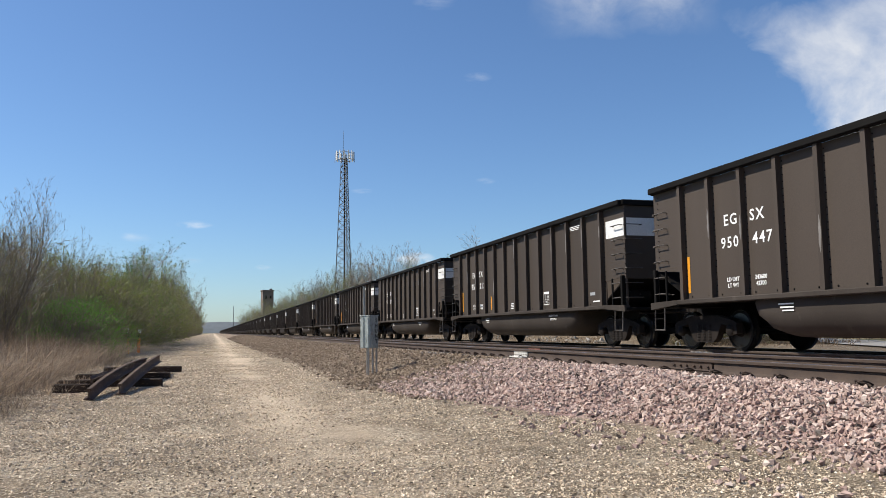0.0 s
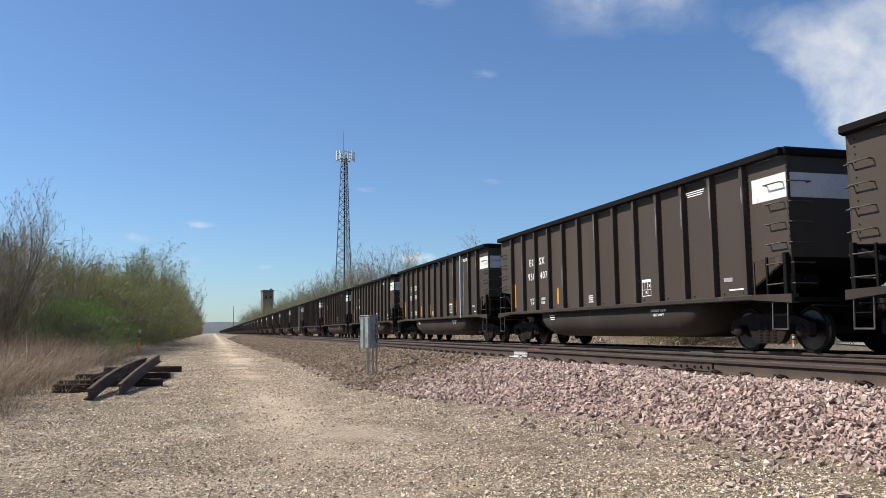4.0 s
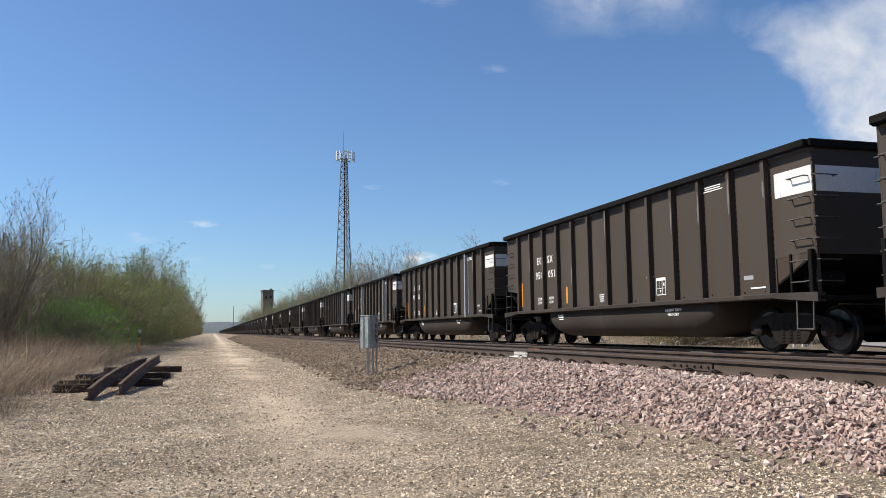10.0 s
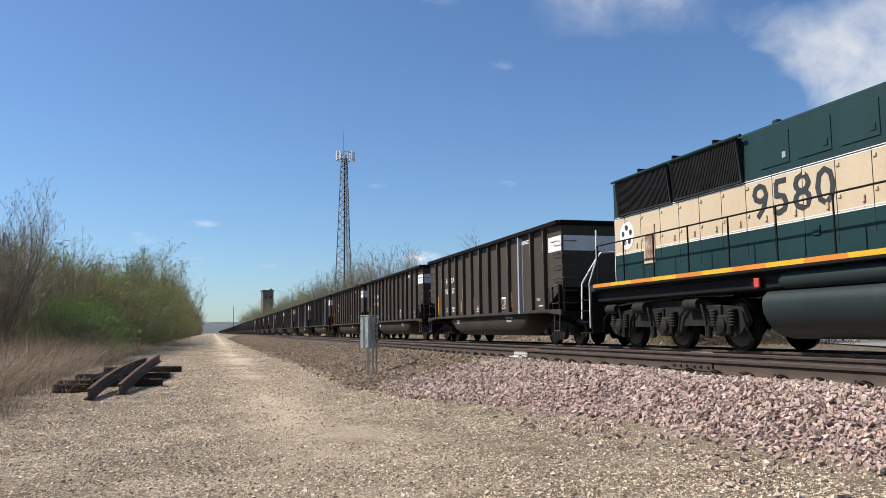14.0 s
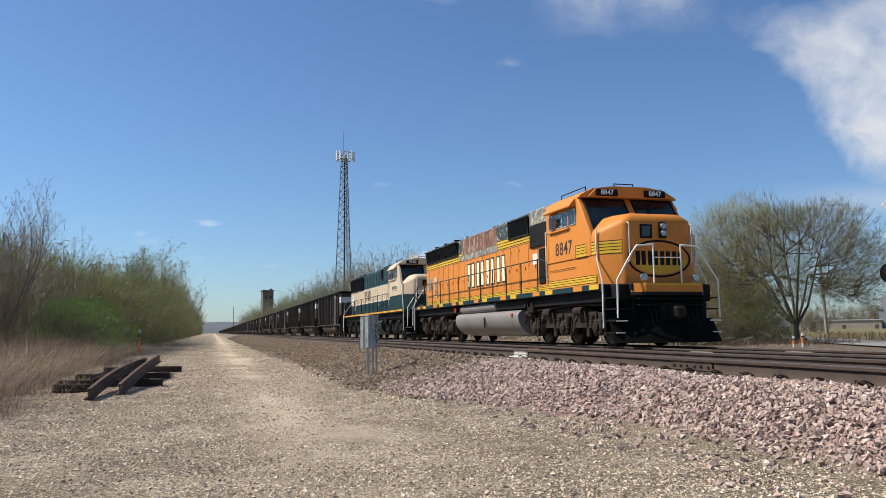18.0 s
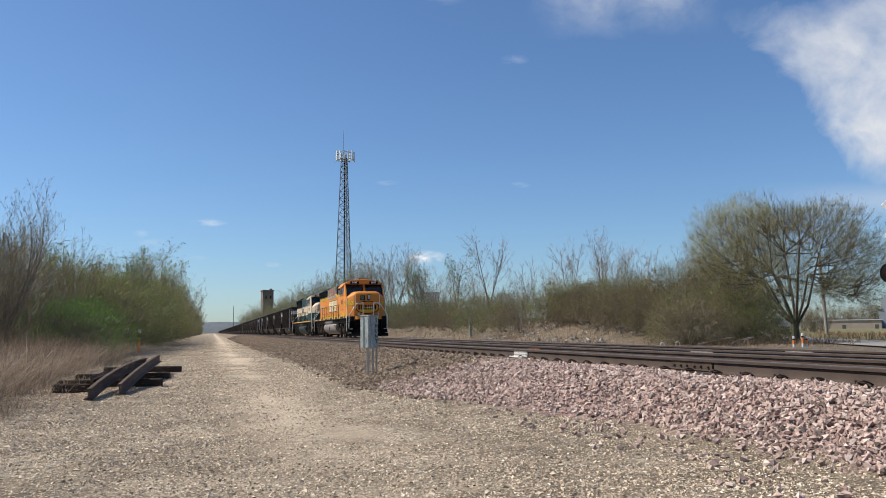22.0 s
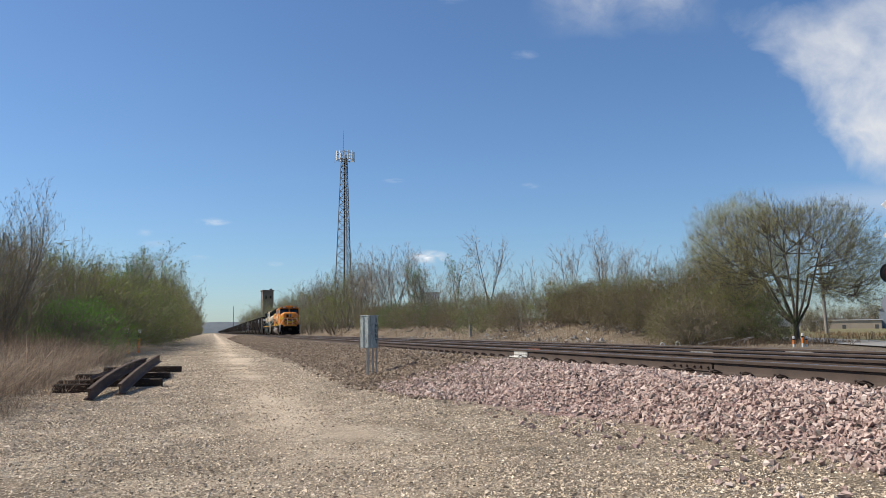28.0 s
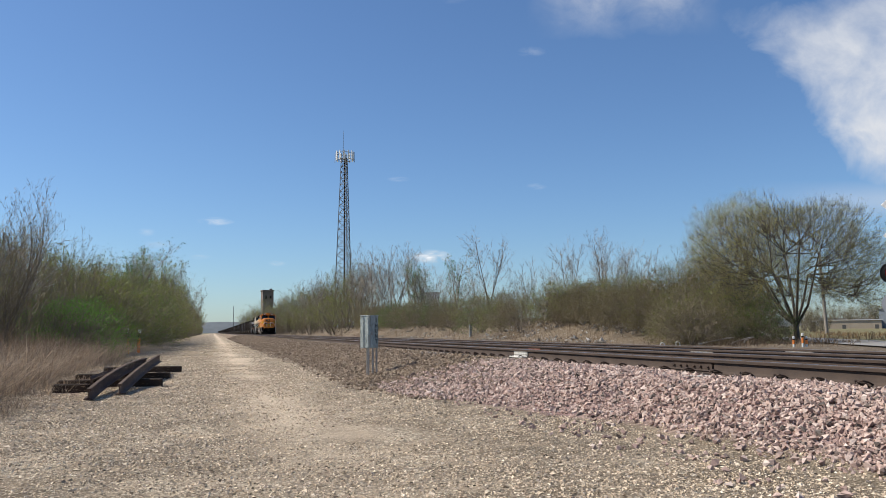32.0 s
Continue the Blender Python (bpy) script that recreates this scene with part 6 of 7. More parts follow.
for x, y_, h in ((-6.5, 41, 2.9), (-6.6, 44.5, 3.1), (-6.8, 48, 3.2), (-5.9, 37.5, 2.4)):
    set_plant("green", x, y_, h, 1.25)
for x, y_, h, k in ((-7.8, 85, 9.2, 0), (-6.9, 100, 9.8, 1), (-6.1, 115, 9.9, 0), (-5.5, 130, 10.1, 1), (-5.0, 150, 11.0, 0), (-4.9, 172, 12.0, 1)):
    set_plant("leaftree", x, y_, h, 1.0, k)
for x, y_, h in ((-4.95, 35.0, 2.5), (-5.3, 32.5, 2.3)):
    set_plant("bright", x, y_, h, 1.0)
# brush along the far side
for k in range(30):
    y = 40 + k * 3.1 + rv.uniform(-1, 1)
    for row in range(2):
        x = 22.8 + row * 2.6 + rv.uniform(-0.9, 0.9)
        seen = 784 + 1409 * math.tan(math.atan2(x, y) - YAW)
        low_gap = 0.62 if 732 < seen < 778 or 980 < seen < 1055 else 1.0      # where the sheds behind show over the brush
        set_plant(rv.choice(("olive", "olive", "bud")), x, y, low_gap * (2.4 + 0.011 * y) * rv.uniform(0.8, 1.15), rv.uniform(1.0, 1.35))
y = 135.0
while y < 640:
    set_plant(rv.choice(("farolive", "farbud")), 20.5 + rv.uniform(-1, 1), y, rv.uniform(5, 7), 1.4)
    set_plant(rv.choice(("farbud", "farolive")), 24 + rv.uniform(-1, 2), y + 4, rv.uniform(9, 11.5) + 0.006 * y, 1.0)
    y += 9 + 0.02 * (y - 135)
# brush round the corner by the crossing
for x, y_, h in ((24.5, 37, 3.4), (23.2, 34.5, 3.2), (25.5, 35, 3.6), (22.2, 36.5, 2.8), (24.0, 32.5, 2.6), (27.0, 38, 4.0), (22.6, 39.5, 3.0), (25.8, 40, 3.8)):
    set_plant(rv.choice(("olive", "bud", "olive")), x, y_, h, 1.2)
for x, y_, h in ((24.2, 32.2, 2.5), (25.0, 34.0, 3.0), (23.7, 30.6, 2.2)):
    set_plant("greenmound", x, y_, h, 1.0)
for x, y_, h in ((23.2, 30.6, 1.7), (23.6, 33.5, 2.5), (25.2, 36, 3.3), (22.4, 31.8, 2.0), (24.4, 38, 3.4), (26.2, 36.5, 3.2)):
    set_plant(rv.choice(("mound", "budmound", "mound")), x, y_, h, 1.1)
# low brown brush in front of the bank
for k in range(22):
    y = 27.5 + k * 1.05
    x = 21.3 + 0.10 * (y - 28) + rv.uniform(-0.8, 0.8)
    x = min(x, y * 0.72 - 1.9)
    if x < 19.4:
        continue
    set_plant(rv.choice(("mound", "mound", "mound", "mound", "budmound")), x, y, rv.uniform(1.5, 2.3), rv.uniform(1.0, 1.3))
    set_plant(rv.choice(("mound", "mound", "budmound")), x + 1.4, y + 2.0, rv.uniform(2.1, 2.9), rv.uniform(0.9, 1.15))
for k in range(18):
    y = 50 + k * 4.2
    set_plant(rv.choice(("mound", "budmound", "greenmound")), 22.2 + rv.uniform(-0.8, 0.8), y, rv.uniform(2.2, 3.2), rv.uniform(1.0, 1.4))
# bare trees over the brush
for px, Y, h, k in ((862, 68, 8.2, 0), (835, 74, 6.0, 2), (1058, 50, 6.3, 1), (1075, 52, 5.6, 2), (1105, 50, 5.0, 0), (1010, 54, 6.0, 0), (1135, 48, 5.0, 2), (985, 60, 5.2, 2), (930, 66, 5.4, 2),
                    (655, 118, 12.5, 1), (672, 124, 12.0, 2), (690, 112, 11.5, 2), (720, 108, 11.0, 1), (735, 112, 10.5, 2), (640, 135, 12.5, 2), (705, 122, 12, 0), (628, 140, 12, 0), (575, 175, 13, 2), (550, 170, 12.5, 1), (535, 190, 12.5, 1), (590, 160, 11, 2), (770, 92, 7.5, 2)):
    ang = YAW + math.atan((px - 784) / 1409.0)
    set_plant("tree", Y * math.tan(ang), Y, h, 1.0, k)
for px, Y, h, k in ((803, 78, 7.6, 0), (742, 100, 8.6, 0), (752, 104, 8.2, 0), (510, 230, 12, 1), (495, 250, 12, 1), (480, 290, 12.5, 1), (460, 330, 12.5, 1), (445, 380, 13, 1), (435, 420, 12, 1), (520, 210, 10, 1), (465, 310, 9, 1), (1240, 41, 4.5, 1)):
    ang = YAW + math.atan((px - 784) / 1409.0)
    set_plant("leaftree", Y * math.tan(ang), Y, h, 1.15, k)
for kind in protos:
    for p in protos[kind]:
        if p.name not in used:
            for o in (*p.children_recursive, p):
                bpy.data.objects.remove(o)

# the spreading tree by the crossing, and its neighbour behind it
big = plant("spreading_tree", "low-forked spreading tree in yellow-green bud by the crossing", "tree", "",
            dict(seed=31, levels=4, trunk=0.75, mid=3.3, wide=3.85, tall=2.9, counts=(9, 70, 600, 5200), r0=0.08, low=-0.66, twigs=4, twig=0.40, lumps=0.36, rise=0.6, thin=0.42), (DARKBARK, DARKTWIG), (BUDT, 3, 0.024, 0.06, 0.8), 0.9)
big.matrix_basis = pose(25.6, 30.7, height(25.6, 30.7), 0, 0, 20)
k_ = 6.35 / TALL[big.name]
big.scale = (k_, k_, k_)
bigb = plant("round_tree", "round-crowned tree with pale green buds behind the crossing", "tree", "",
             dict(seed=35, levels=4, trunk=1.4, mid=4.9, wide=3.3, tall=3.2, counts=(8, 50, 380, 2800), r0=0.07, low=-0.6, twigs=4, twig=0.5, lumps=0.3, rise=0.9, thin=0.42), (BARK, TWIGG), (PALEBUD, 3, 0.030, 0.07, 0.8), 0.8)
bigb.matrix_basis = pose(28.1, 38.0, height(28.1, 38.0), 0, 0, 75)
k_ = 7.15 / TALL[bigb.name]
bigb.scale = (k_ * 0.92, k_ * 0.92, k_)


def blades(name, label, pts, h, lean_r, material, width, seed):
    """Bent dry stalks as one sheet of stuff."""
    q = np.random.RandomState(seed)
    p = np.array(pts)
    n = len(p)
    a = q.uniform(0, 6.283, n)
    tilt = np.abs(q.normal(0, lean_r, n))
    hh = h * q.uniform(0.45, 1.25, n)
    dx, dy = np.cos(a) * tilt, np.sin(a) * tilt
    mid = p + np.stack([dx * hh * 0.4, dy * hh * 0.4, hh * 0.6], 1)
    top = p + np.stack([dx * hh * 1.3, dy * hh * 1.3, hh * (1 - 0.35 * np.minimum(tilt, 1.6))], 1)
    b = q.uniform(0, 6.283, n)
    wv = np.stack([np.cos(b), np.sin(b), np.zeros(n)], 1) * width
    v = np.stack([p - wv, p + wv, mid + wv * 0.7, mid - wv * 0.7, top], 1).reshape(-1, 3)
    o = np.arange(n) * 5
    f = np.concatenate([np.stack([o, o + 1, o + 2], 1), np.stack([o, o + 2, o + 3], 1), np.stack([o + 3, o + 2, o + 4], 1)])
    ob = new(name, big_mesh(name, v, f, material))
    return tagged(ob, label, "dry grass", kind="stuff")


qr = np.random.RandomState(9)


def strewn(n, x0, x1, y0, y1, keep, power=1.0):
    out = []
    while len(out) < n:
        x, y = qr.uniform(x0, x1), y0 + (y1 - y0) * qr.rand() ** power
        if keep(x, y):
            out.append((x, y, height(x, y) - 0.02))
    return out


clumpy = lambda f, lo: (lambda x, y: noise.noise((x * f, y * f * 0.7, 1.3)) > lo + 0.25 * qr.uniform(-1, 1))
blades("dry_grass", "tangled tan dead grass at the foot of the thicket", strewn(19000, -8.0, -3.0, 12, 150, lambda x, y: x < -3.55 - 0.7 * noise.noise((0, y * 0.4, 9)) - 0.006 * (y - 13) and not (y > 28 and x > -0.09 * y - 0.35), 2.2), 1.05, 1.6, DRY, 0.007, 1)
blades("dead_stalks", "brown dead weed stalks at the foot of the thicket", strewn(9000, -8.5, -4.0, 13, 90, lambda x, y: clumpy(0.4, -0.2)(x, y) and not (y > 28 and x > -0.09 * y - 0.35), 1.7), 1.3, 0.8, DRYB, 0.007, 2)
blades("verge_grass", "sparse dry grass on the yard's edge", strewn(3500, -5.2, -2.6, 8, 40, clumpy(0.9, 0.12), 1.5), 0.25, 1.0, DRY, 0.006, 3)
blades("bank_grass", "dry brown grass on the rubble bank beyond the tracks", strewn(3500, 15.5, 25.5, 24, 150, clumpy(0.35, -0.05), 1.5), 0.35, 0.9, DRYB, 0.012, 4)
blades("field_grass", "tall rusty dry grass along the field", strewn(6000, 34, 80, 34, 62, clumpy(0.2, -0.1), 1.0), 0.45, 0.6, DRYR, 0.02, 5)
blades("bank_stalks", "brown weeds among the brush on the bank", strewn(7000, 20.0, 27, 28, 140, clumpy(0.3, -0.15), 1.5), 0.45, 1.2, DRYB, 0.010, 6)

# ---- rubble, scrap and boxes ----
LIME = rock("pale_limestone_rubble", [(0.18, 0.16, 0.135), (0.31, 0.29, 0.26), (0.24, 0.215, 0.185), (0.4, 0.385, 0.36)])
pts, sz = [], []
while len(pts) < 650:
    x, y = rs.uniform(19.3, 23.6), 38 + 70 * rs.rand() ** 1.5
    if noise.noise((x * 0.6, y * 0.25, 4.4)) < rs.uniform(-0.2, 0.5):
        continue
    s = rs.uniform(0.05, 0.13) * (1.9 if rs.rand() < 0.06 else 1)
    pts.append((x, y, height(x, y) + 0.3 * s))
    sz.append(s)
tagged(new("rubble", scatter("rubble", pts, sz, chunks, chunk_faces, LIME)), "pale broken stone strewn over the bank", "rubble", kind="stuff")
for x, y, s in ((23.0, 43.5, 0.75), (22.2, 45.5, 0.4), (21.9, 52, 0.35)):
    b = new("boulder", scatter("boulder", [(0, 0, 0.2)], [s * 0.7], chunks, chunk_faces, LIME))
    b.matrix_basis = pose(x, y, height(x, y))
    tagged(b, "large grey boulder on the rubble bank", "boulder", "boulders on the bank")


def bent_rail(name, pts, roll):
    """A scrap length of rail along a bent line."""
    prof = [(x * 1.0, z) for x, z in RAIL]
    g = Geo()
    n = len(prof)
    vs = []
    for i, p in enumerate(pts):
        p = Vector(p)
        d = (Vector(pts[min(i + 1, len(pts) - 1)]) - Vector(pts[max(i - 1, 0)])).normalized()
        side = d.cross(Vector((0, 0, 1))).normalized()
        up = side.cross(d)
        q = Matrix.Rotation(radians(roll), 3, d)
        vs += [p + q @ (side * x + up * z) for x, z in prof]
    fs = [(k * n + i, k * n + (i + 1) % n, (k + 1) * n + (i + 1) % n, (k + 1) * n + i) for k in range(len(pts) - 1) for i in range(n)]
    fs += [tuple(range(n))[::-1], tuple(range((len(pts) - 1) * n, len(pts) * n))]
    ob = new(name, g.add(vs, fs).mesh(name, SCRAP))
    return tagged(ob, "rusty bent length of scrap rail lying across old ties", "rail", "scrap rails")


def curve(a, b, sag, side, n=9):
    a, b = Vector(a), Vector(b)
    out = []
    for i in range(n):
        t = i / (n - 1)
        p = a.lerp(b, t)
        out.append((p.x + side * 4 * t * (1 - t), p.y, p.z + sag * 4 * t * (1 - t)))
    return out


def old_tie(x, y, rz, ln=2.5, z=0.0, tilt=0):
    ob = new("old_tie", Geo().box(-ln / 2, ln / 2, -0.115, 0.115, 0, 0.18, 0.02).mesh("old_tie", OLDTIE))
    ob.matrix_basis = pose(x, y, height(x, y) - 0.02 + z, 0, tilt, rz)
    return tagged(ob, "black creosoted old wooden tie lying on gravel", "railway tie", "scrap ties")


old_tie(-2.05, 18.2, -4, 2.05)
old_tie(-2.08, 21.0, -3, 2.15)
old_tie(-1.92, 24.6, -2, 2.1)
old_tie(-2.6, 16.7, -2, 0.6)
bent_rail("scrap_rail", curve((-1.98, 14.5, 0.02), (-1.62, 21.4, 0.32), 0.07, -0.05), 3)
bent_rail("scrap_rail", curve((-1.58, 15.4, 0.03), (-1.40, 23.2, 0.34), 0.07, 0.03), -5)
bent_rail("scrap_rail", curve((-2.42, 17.9, 0.17), (-1.98, 21.9, 0.2), 0.02, -0.03), 80)

# the zinc instrument box on pipe legs
bx, by = 3.47, 18.3
bz = height(bx, by)
box = thing("instrument_box", "weathered zinc trackside box on four pipe legs", "signal box", at=pose(bx, by, bz, 0, 0, 38))
body = part("housing", Geo().box(-0.15, 0.15, -0.15, 0.15, 0.60, 1.34, 0.012), BOXM, box)
part("lid", Geo().box(-0.16, 0.16, -0.16, 0.16, 1.341, 1.356, 0.005), BOXM, box)
part("front_rib", Geo().box(-0.14, -0.12, -0.165, -0.15, 0.62, 1.31, 0.006), BOXM, body)
part("front_rib", Geo().box(-0.165, -0.15, 0.03, 0.05, 0.62, 1.31, 0.004), BOXM, body)
part("side_rib", Geo().box(-0.165, -0.15, -0.12, -0.10, 0.62, 1.31, 0.004), BOXM, body)
part("hasp", Geo().box(-0.11, -0.06, -0.17, -0.15, 0.9, 0.98, 0.004), PIPE, body)
for x in (-0.14, -0.02, 0.14, 0.04):
    for y in ((-0.1,) if abs(x) > 0.1 else (0.1 if x > 0 else -0.12,)):
        part("leg", Geo().rod((x, y, -0.15), (x, y, 0.61), 0.02, 0.02, 8), PIPE, box)
for k, ch in enumerate("SHUNT"):
    part("lettering", lettering(ch, 0.13, 0.004, NUMBERS), NUMBERS, body, at=on_front(0.07, -0.1535, 1.23 - k * 0.12))

# painted insulated joints on the rails
for tr, x, y, top, ln in ((near_track, -0.754, 15.9, NEAR_TOP, 0.75), (main_track, -0.754, 15.6, FAR_TOP, 0.85), (main_track, 0.754, 14.3, FAR_TOP, 0.85)):
    joint(tr, x, y, top - 0.186, JOINTW, ln, "white painted insulated joint")
    part("painted_foot", Geo().box(x - 0.16, x - 0.04, y - ln / 2, y + ln / 2, top - 0.172, top - 0.14, 0.01), JOINTW, tr, "white painted joint block")
joint(near_track, 0.754, 18.8, NEAR_TOP - 0.186, RUST, 0.8, "rusty bolted joint bar")

# signs of the crossing: posts, hoops
POSTO = surface("orange_marker_post", (0.75, 0.20, 0.03), (0.8, 0.26, 0.05), 5, 40)


def marker_post(x, y, h, w, label, bands):
    t = thing("marker_post", label, "marker post", "marker posts", pose(x, y, height(x, y), rv.uniform(-2, 2), rv.uniform(-3, 3), rv.uniform(0, 90)))
    for a, b, m in bands:
        part("post_band", Geo().lathe([(a * h, w), (b * h - 0.002, w * 0.98)], (0, 0, 0), "z", 10), m, t)
    part("post_cap", Geo().lathe([(h, w * 1.05), (h + 0.02, w), (h + 0.035, w * 0.4)], (0, 0, 0), "z", 10), bands[-1][2], t)
    return t


for x, y, h in ((-4.45, 46.5, 1.32), (-4.15, 49.5, 1.34)):
    marker_post(x, y, h, 0.085, "orange marker post with black band and white top in grass", ((0, 0.62, POSTO), (0.62, 0.84, BLACK), (0.84, 1.0, WHITE)))
for x, y, h in ((20.2, 24.4, 0.36), (20.55, 24.35, 0.48), (20.67, 24.3, 0.36)):
    marker_post(x, y, h, 0.04, "white bollard with orange and black bands by the crossing", ((0, 0.3, WHITE), (0.3, 0.72, POSTO), (0.72, 0.86, BLACK), (0.86, 1.0, WHITE)))
for x, y in ((18.05, 29.7), (18.6, 29.4)):
    z = height(x, y)
    hp = [(0.085 * math.cos(a) + 0, 0, 0.08 + 0.085 * math.sin(a)) for a in [math.pi * k / 8 - 0.3 for k in range(11)]]
    h = new("hoop", Geo().path([(-0.085, 0, -0.05)] + hp[::-1] + [(0.085, 0, -0.05)], 0.022, 7).mesh("hoop", WHITE))
    h.matrix_basis = pose(x, y, z, 0, 0, -25)
    tagged(h, "small white pipe hoop standing beyond the tracks", "pipe hoop", "pipe hoops")
for x, y in ((20.6, 63.5), (27.9, 205)):
    p = thing("cable_pedestal", "small grey pedestal post beyond the tracks", "pedestal", at=pose(x, y, height(x, y)))
    part("pedestal_body", Geo().box(-0.11, 0.11, -0.11, 0.11, -0.05, 0.95, 0.02), GALV, p)
    part("pedestal_cap", Geo().box(-0.13, 0.13, -0.13, 0.13, 0.951, 1.02, 0.02), GALV, p)

# flat white slab of the crossing on the far side
slab = new("crossing_slab", Geo().box(-0.9, 0.9, -0.22, 0.22, 0, 0.06, 0.01).mesh("crossing_slab", CONCRETE))
slab.matrix_basis = pose(14.9, 17.6, height(14.9, 17.6) + 0.17, 0, 0, -20)
tagged(slab, "pale concrete slab beside the far rail", "concrete slab")
old = [(20.6, 29.6, 8), (21.6, 29.2, 25), (22.2, 29.6, 40)]
for x, y, rz in old:
    g = new("dead_branch", Geo().path([(-1.0, 0, 0.05), (-0.3, 0.08, 0.16), (0.5, 0.0, 0.28), (1.0, 0.05, 0.3)], 0.035, 6).mesh("dead_branch", TWIGG))
    g.matrix_basis = pose(x, y, height(x, y), 0, 0, rz)
    tagged(g, "pale dead branch lying at the foot of the brush", "branch", "dead branches")

# ---- crossing signal at the road ----
sx, sy = 13.35, 12.95
sig = thing("crossing_signal", "railway crossing signal with crossbuck and black flasher hoods", "crossing signal", at=pose(sx, sy, height(sx, sy)))
sig.matrix_basis = pose(15.15, 14.34, height(15.15, 14.34), 0, 0, -46)
part("mast", Geo().rod((0, 0.08, -0.05), (0, 0.08, 3.9), 0.06, 0.06, 12), GALV, sig)
part("base_flange", Geo().box(-0.2, 0.2, -0.12, 0.28, -0.05, 0.12, 0.02), GALV, sig)
for k, a in enumerate((45, -45)):
    blade = part("crossbuck_blade", Geo().box(-0.62, 0.62, -0.01 - 0.012 * k, 0.0 - 0.012 * k, -0.115, 0.115, 0.004), WHITE, sig, "white crossbuck board", at=pose(0, 0, 3.3, 0, a, 0))
    part("lettering", lettering("RAILROAD" if k == 0 else "CROSSING", 0.17, 0.004, NUMBERS), NUMBERS, blade, at=on_front(0, -0.0115 - 0.012 * k, 0))
part("cross_arm", Geo().rod((-0.42, 0.06, 2.08), (0.42, 0.06, 2.08), 0.03, 0.03, 8), GALV, sig)
for s in (-1, 1):
    lamp = part("flasher_disc", Geo().lathe([(-0.015, 0.255), (0.0, 0.255)], (s * 0.38, 0.0, 2.08), "y", 28), BLACK, sig, "black flasher background disc")
    part("flasher_lens", Geo().lathe([(-0.06, 0.1), (-0.04, 0.15), (-0.016, 0.15)], (s * 0.38, 0.0, 2.08), "y", 18), LENS, lamp, "unlit dark red flasher lens")
    part("flasher_hood", Geo().path([(s * 0.38 + 0.17 * math.cos(q), -0.16, 2.08 + 0.17 * math.sin(q)) for q in [math.pi * i / 8 for i in range(9)]], 0.02, 5), BLACK, lamp)
    part("rear_disc", Geo().lathe([(-0.015, 0.26), (0.0, 0.26)], (s * 0.38, 0.1, 1.37), "y", 28), GALV, sig, "grey back of a second lamp disc")

# ---- mast, tower and buildings in the distance ----
STEEL = surface("dull_tower_steel", (0.13, 0.14, 0.15), (0.2, 0.21, 0.22), 0.3, 8, (0.5, 0.7), 0.4, 0.05)
PANELW = surface("white_antenna_panel", (0.68, 0.68, 0.66), (0.78, 0.78, 0.76), 1, 8)


def mast_tower(x, y):
    t = thing("radio_mast", "tall grey lattice cell mast with white antenna panels", "radio mast", at=pose(x, y, 1.5, 0, 0, 37))
    H = 42.5

    def corner(k, z):
        r = (4.9 - 0.079 * z) * 0.577
        a = 2 * math.pi * k / 3
        return Vector((r * math.cos(a), r * math.sin(a), z))
    for k in range(3):
        part("leg", Geo().rod(corner(k, 0), corner(k, H), 0.16, 0.09, 6), STEEL, t)
    n = 22
    zs = [H * (1 - (1 - i / n) ** 1.25) for i in range(n + 1)]
    for k in range(3):
        for a, b in zip(zs, zs[1:]):
            part("brace", Geo().rod(corner(k, a), corner((k + 1) % 3, b), 0.06, 0.06, 4), STEEL, t)
            part("brace", Geo().rod(corner((k + 1) % 3, a), corner(k, b), 0.06, 0.06, 4), STEEL, t)
            part("brace", Geo().rod(corner(k, b), corner((k + 1) % 3, b), 0.05, 0.05, 4), STEEL, t)
    part("cable_run", Geo().box(-0.25, 0.15, -0.1, 0.1, 0.5, H, 0.02), CARDARK, t, "dark bundle of cables")
    for z in (H - 0.4, H + 1.2):
        ring = [(2.1 * math.cos(a), 2.1 * math.sin(a), z) for a in [2 * math.pi * i / 12 for i in range(13)]]
        part("antenna_ring", Geo().path(ring, 0.07, 5), STEEL, t)
    for k in range(3):
        a = 2 * math.pi * k / 3 + 0.3
        part("platform_arm", Geo().rod((0, 0, H - 0.4), (2.2 * math.cos(a), 2.2 * math.sin(a), H - 0.4), 0.08, 0.08, 5), STEEL, t)
    for k in range(12):
        a = 2 * math.pi * (k + 0.3) / 12
        pn = part("antenna_panel", Geo().box(-0.16, 0.16, -0.1, 0.1, -1.15, 1.25, 0.03), PANELW, t, at=pose(2.15 * math.cos(a), 2.15 * math.sin(a), H + 0.45, 0, 0, math.degrees(a) + 90))
    for k in range(4):
        a = 2 * math.pi * k / 4 + 0.6
        part("side_pole", Geo().rod((2.45 * math.cos(a), 2.45 * math.sin(a), H - 1.1), (2.45 * math.cos(a), 2.45 * math.sin(a), H + 1.5), 0.05, 0.05, 5), STEEL, t)
    part("lightning_rod", Geo().rod((-0.5, 0, H), (-0.5, 0, H + 6.9), 0.06, 0.035, 5), STEEL, t)
    return t


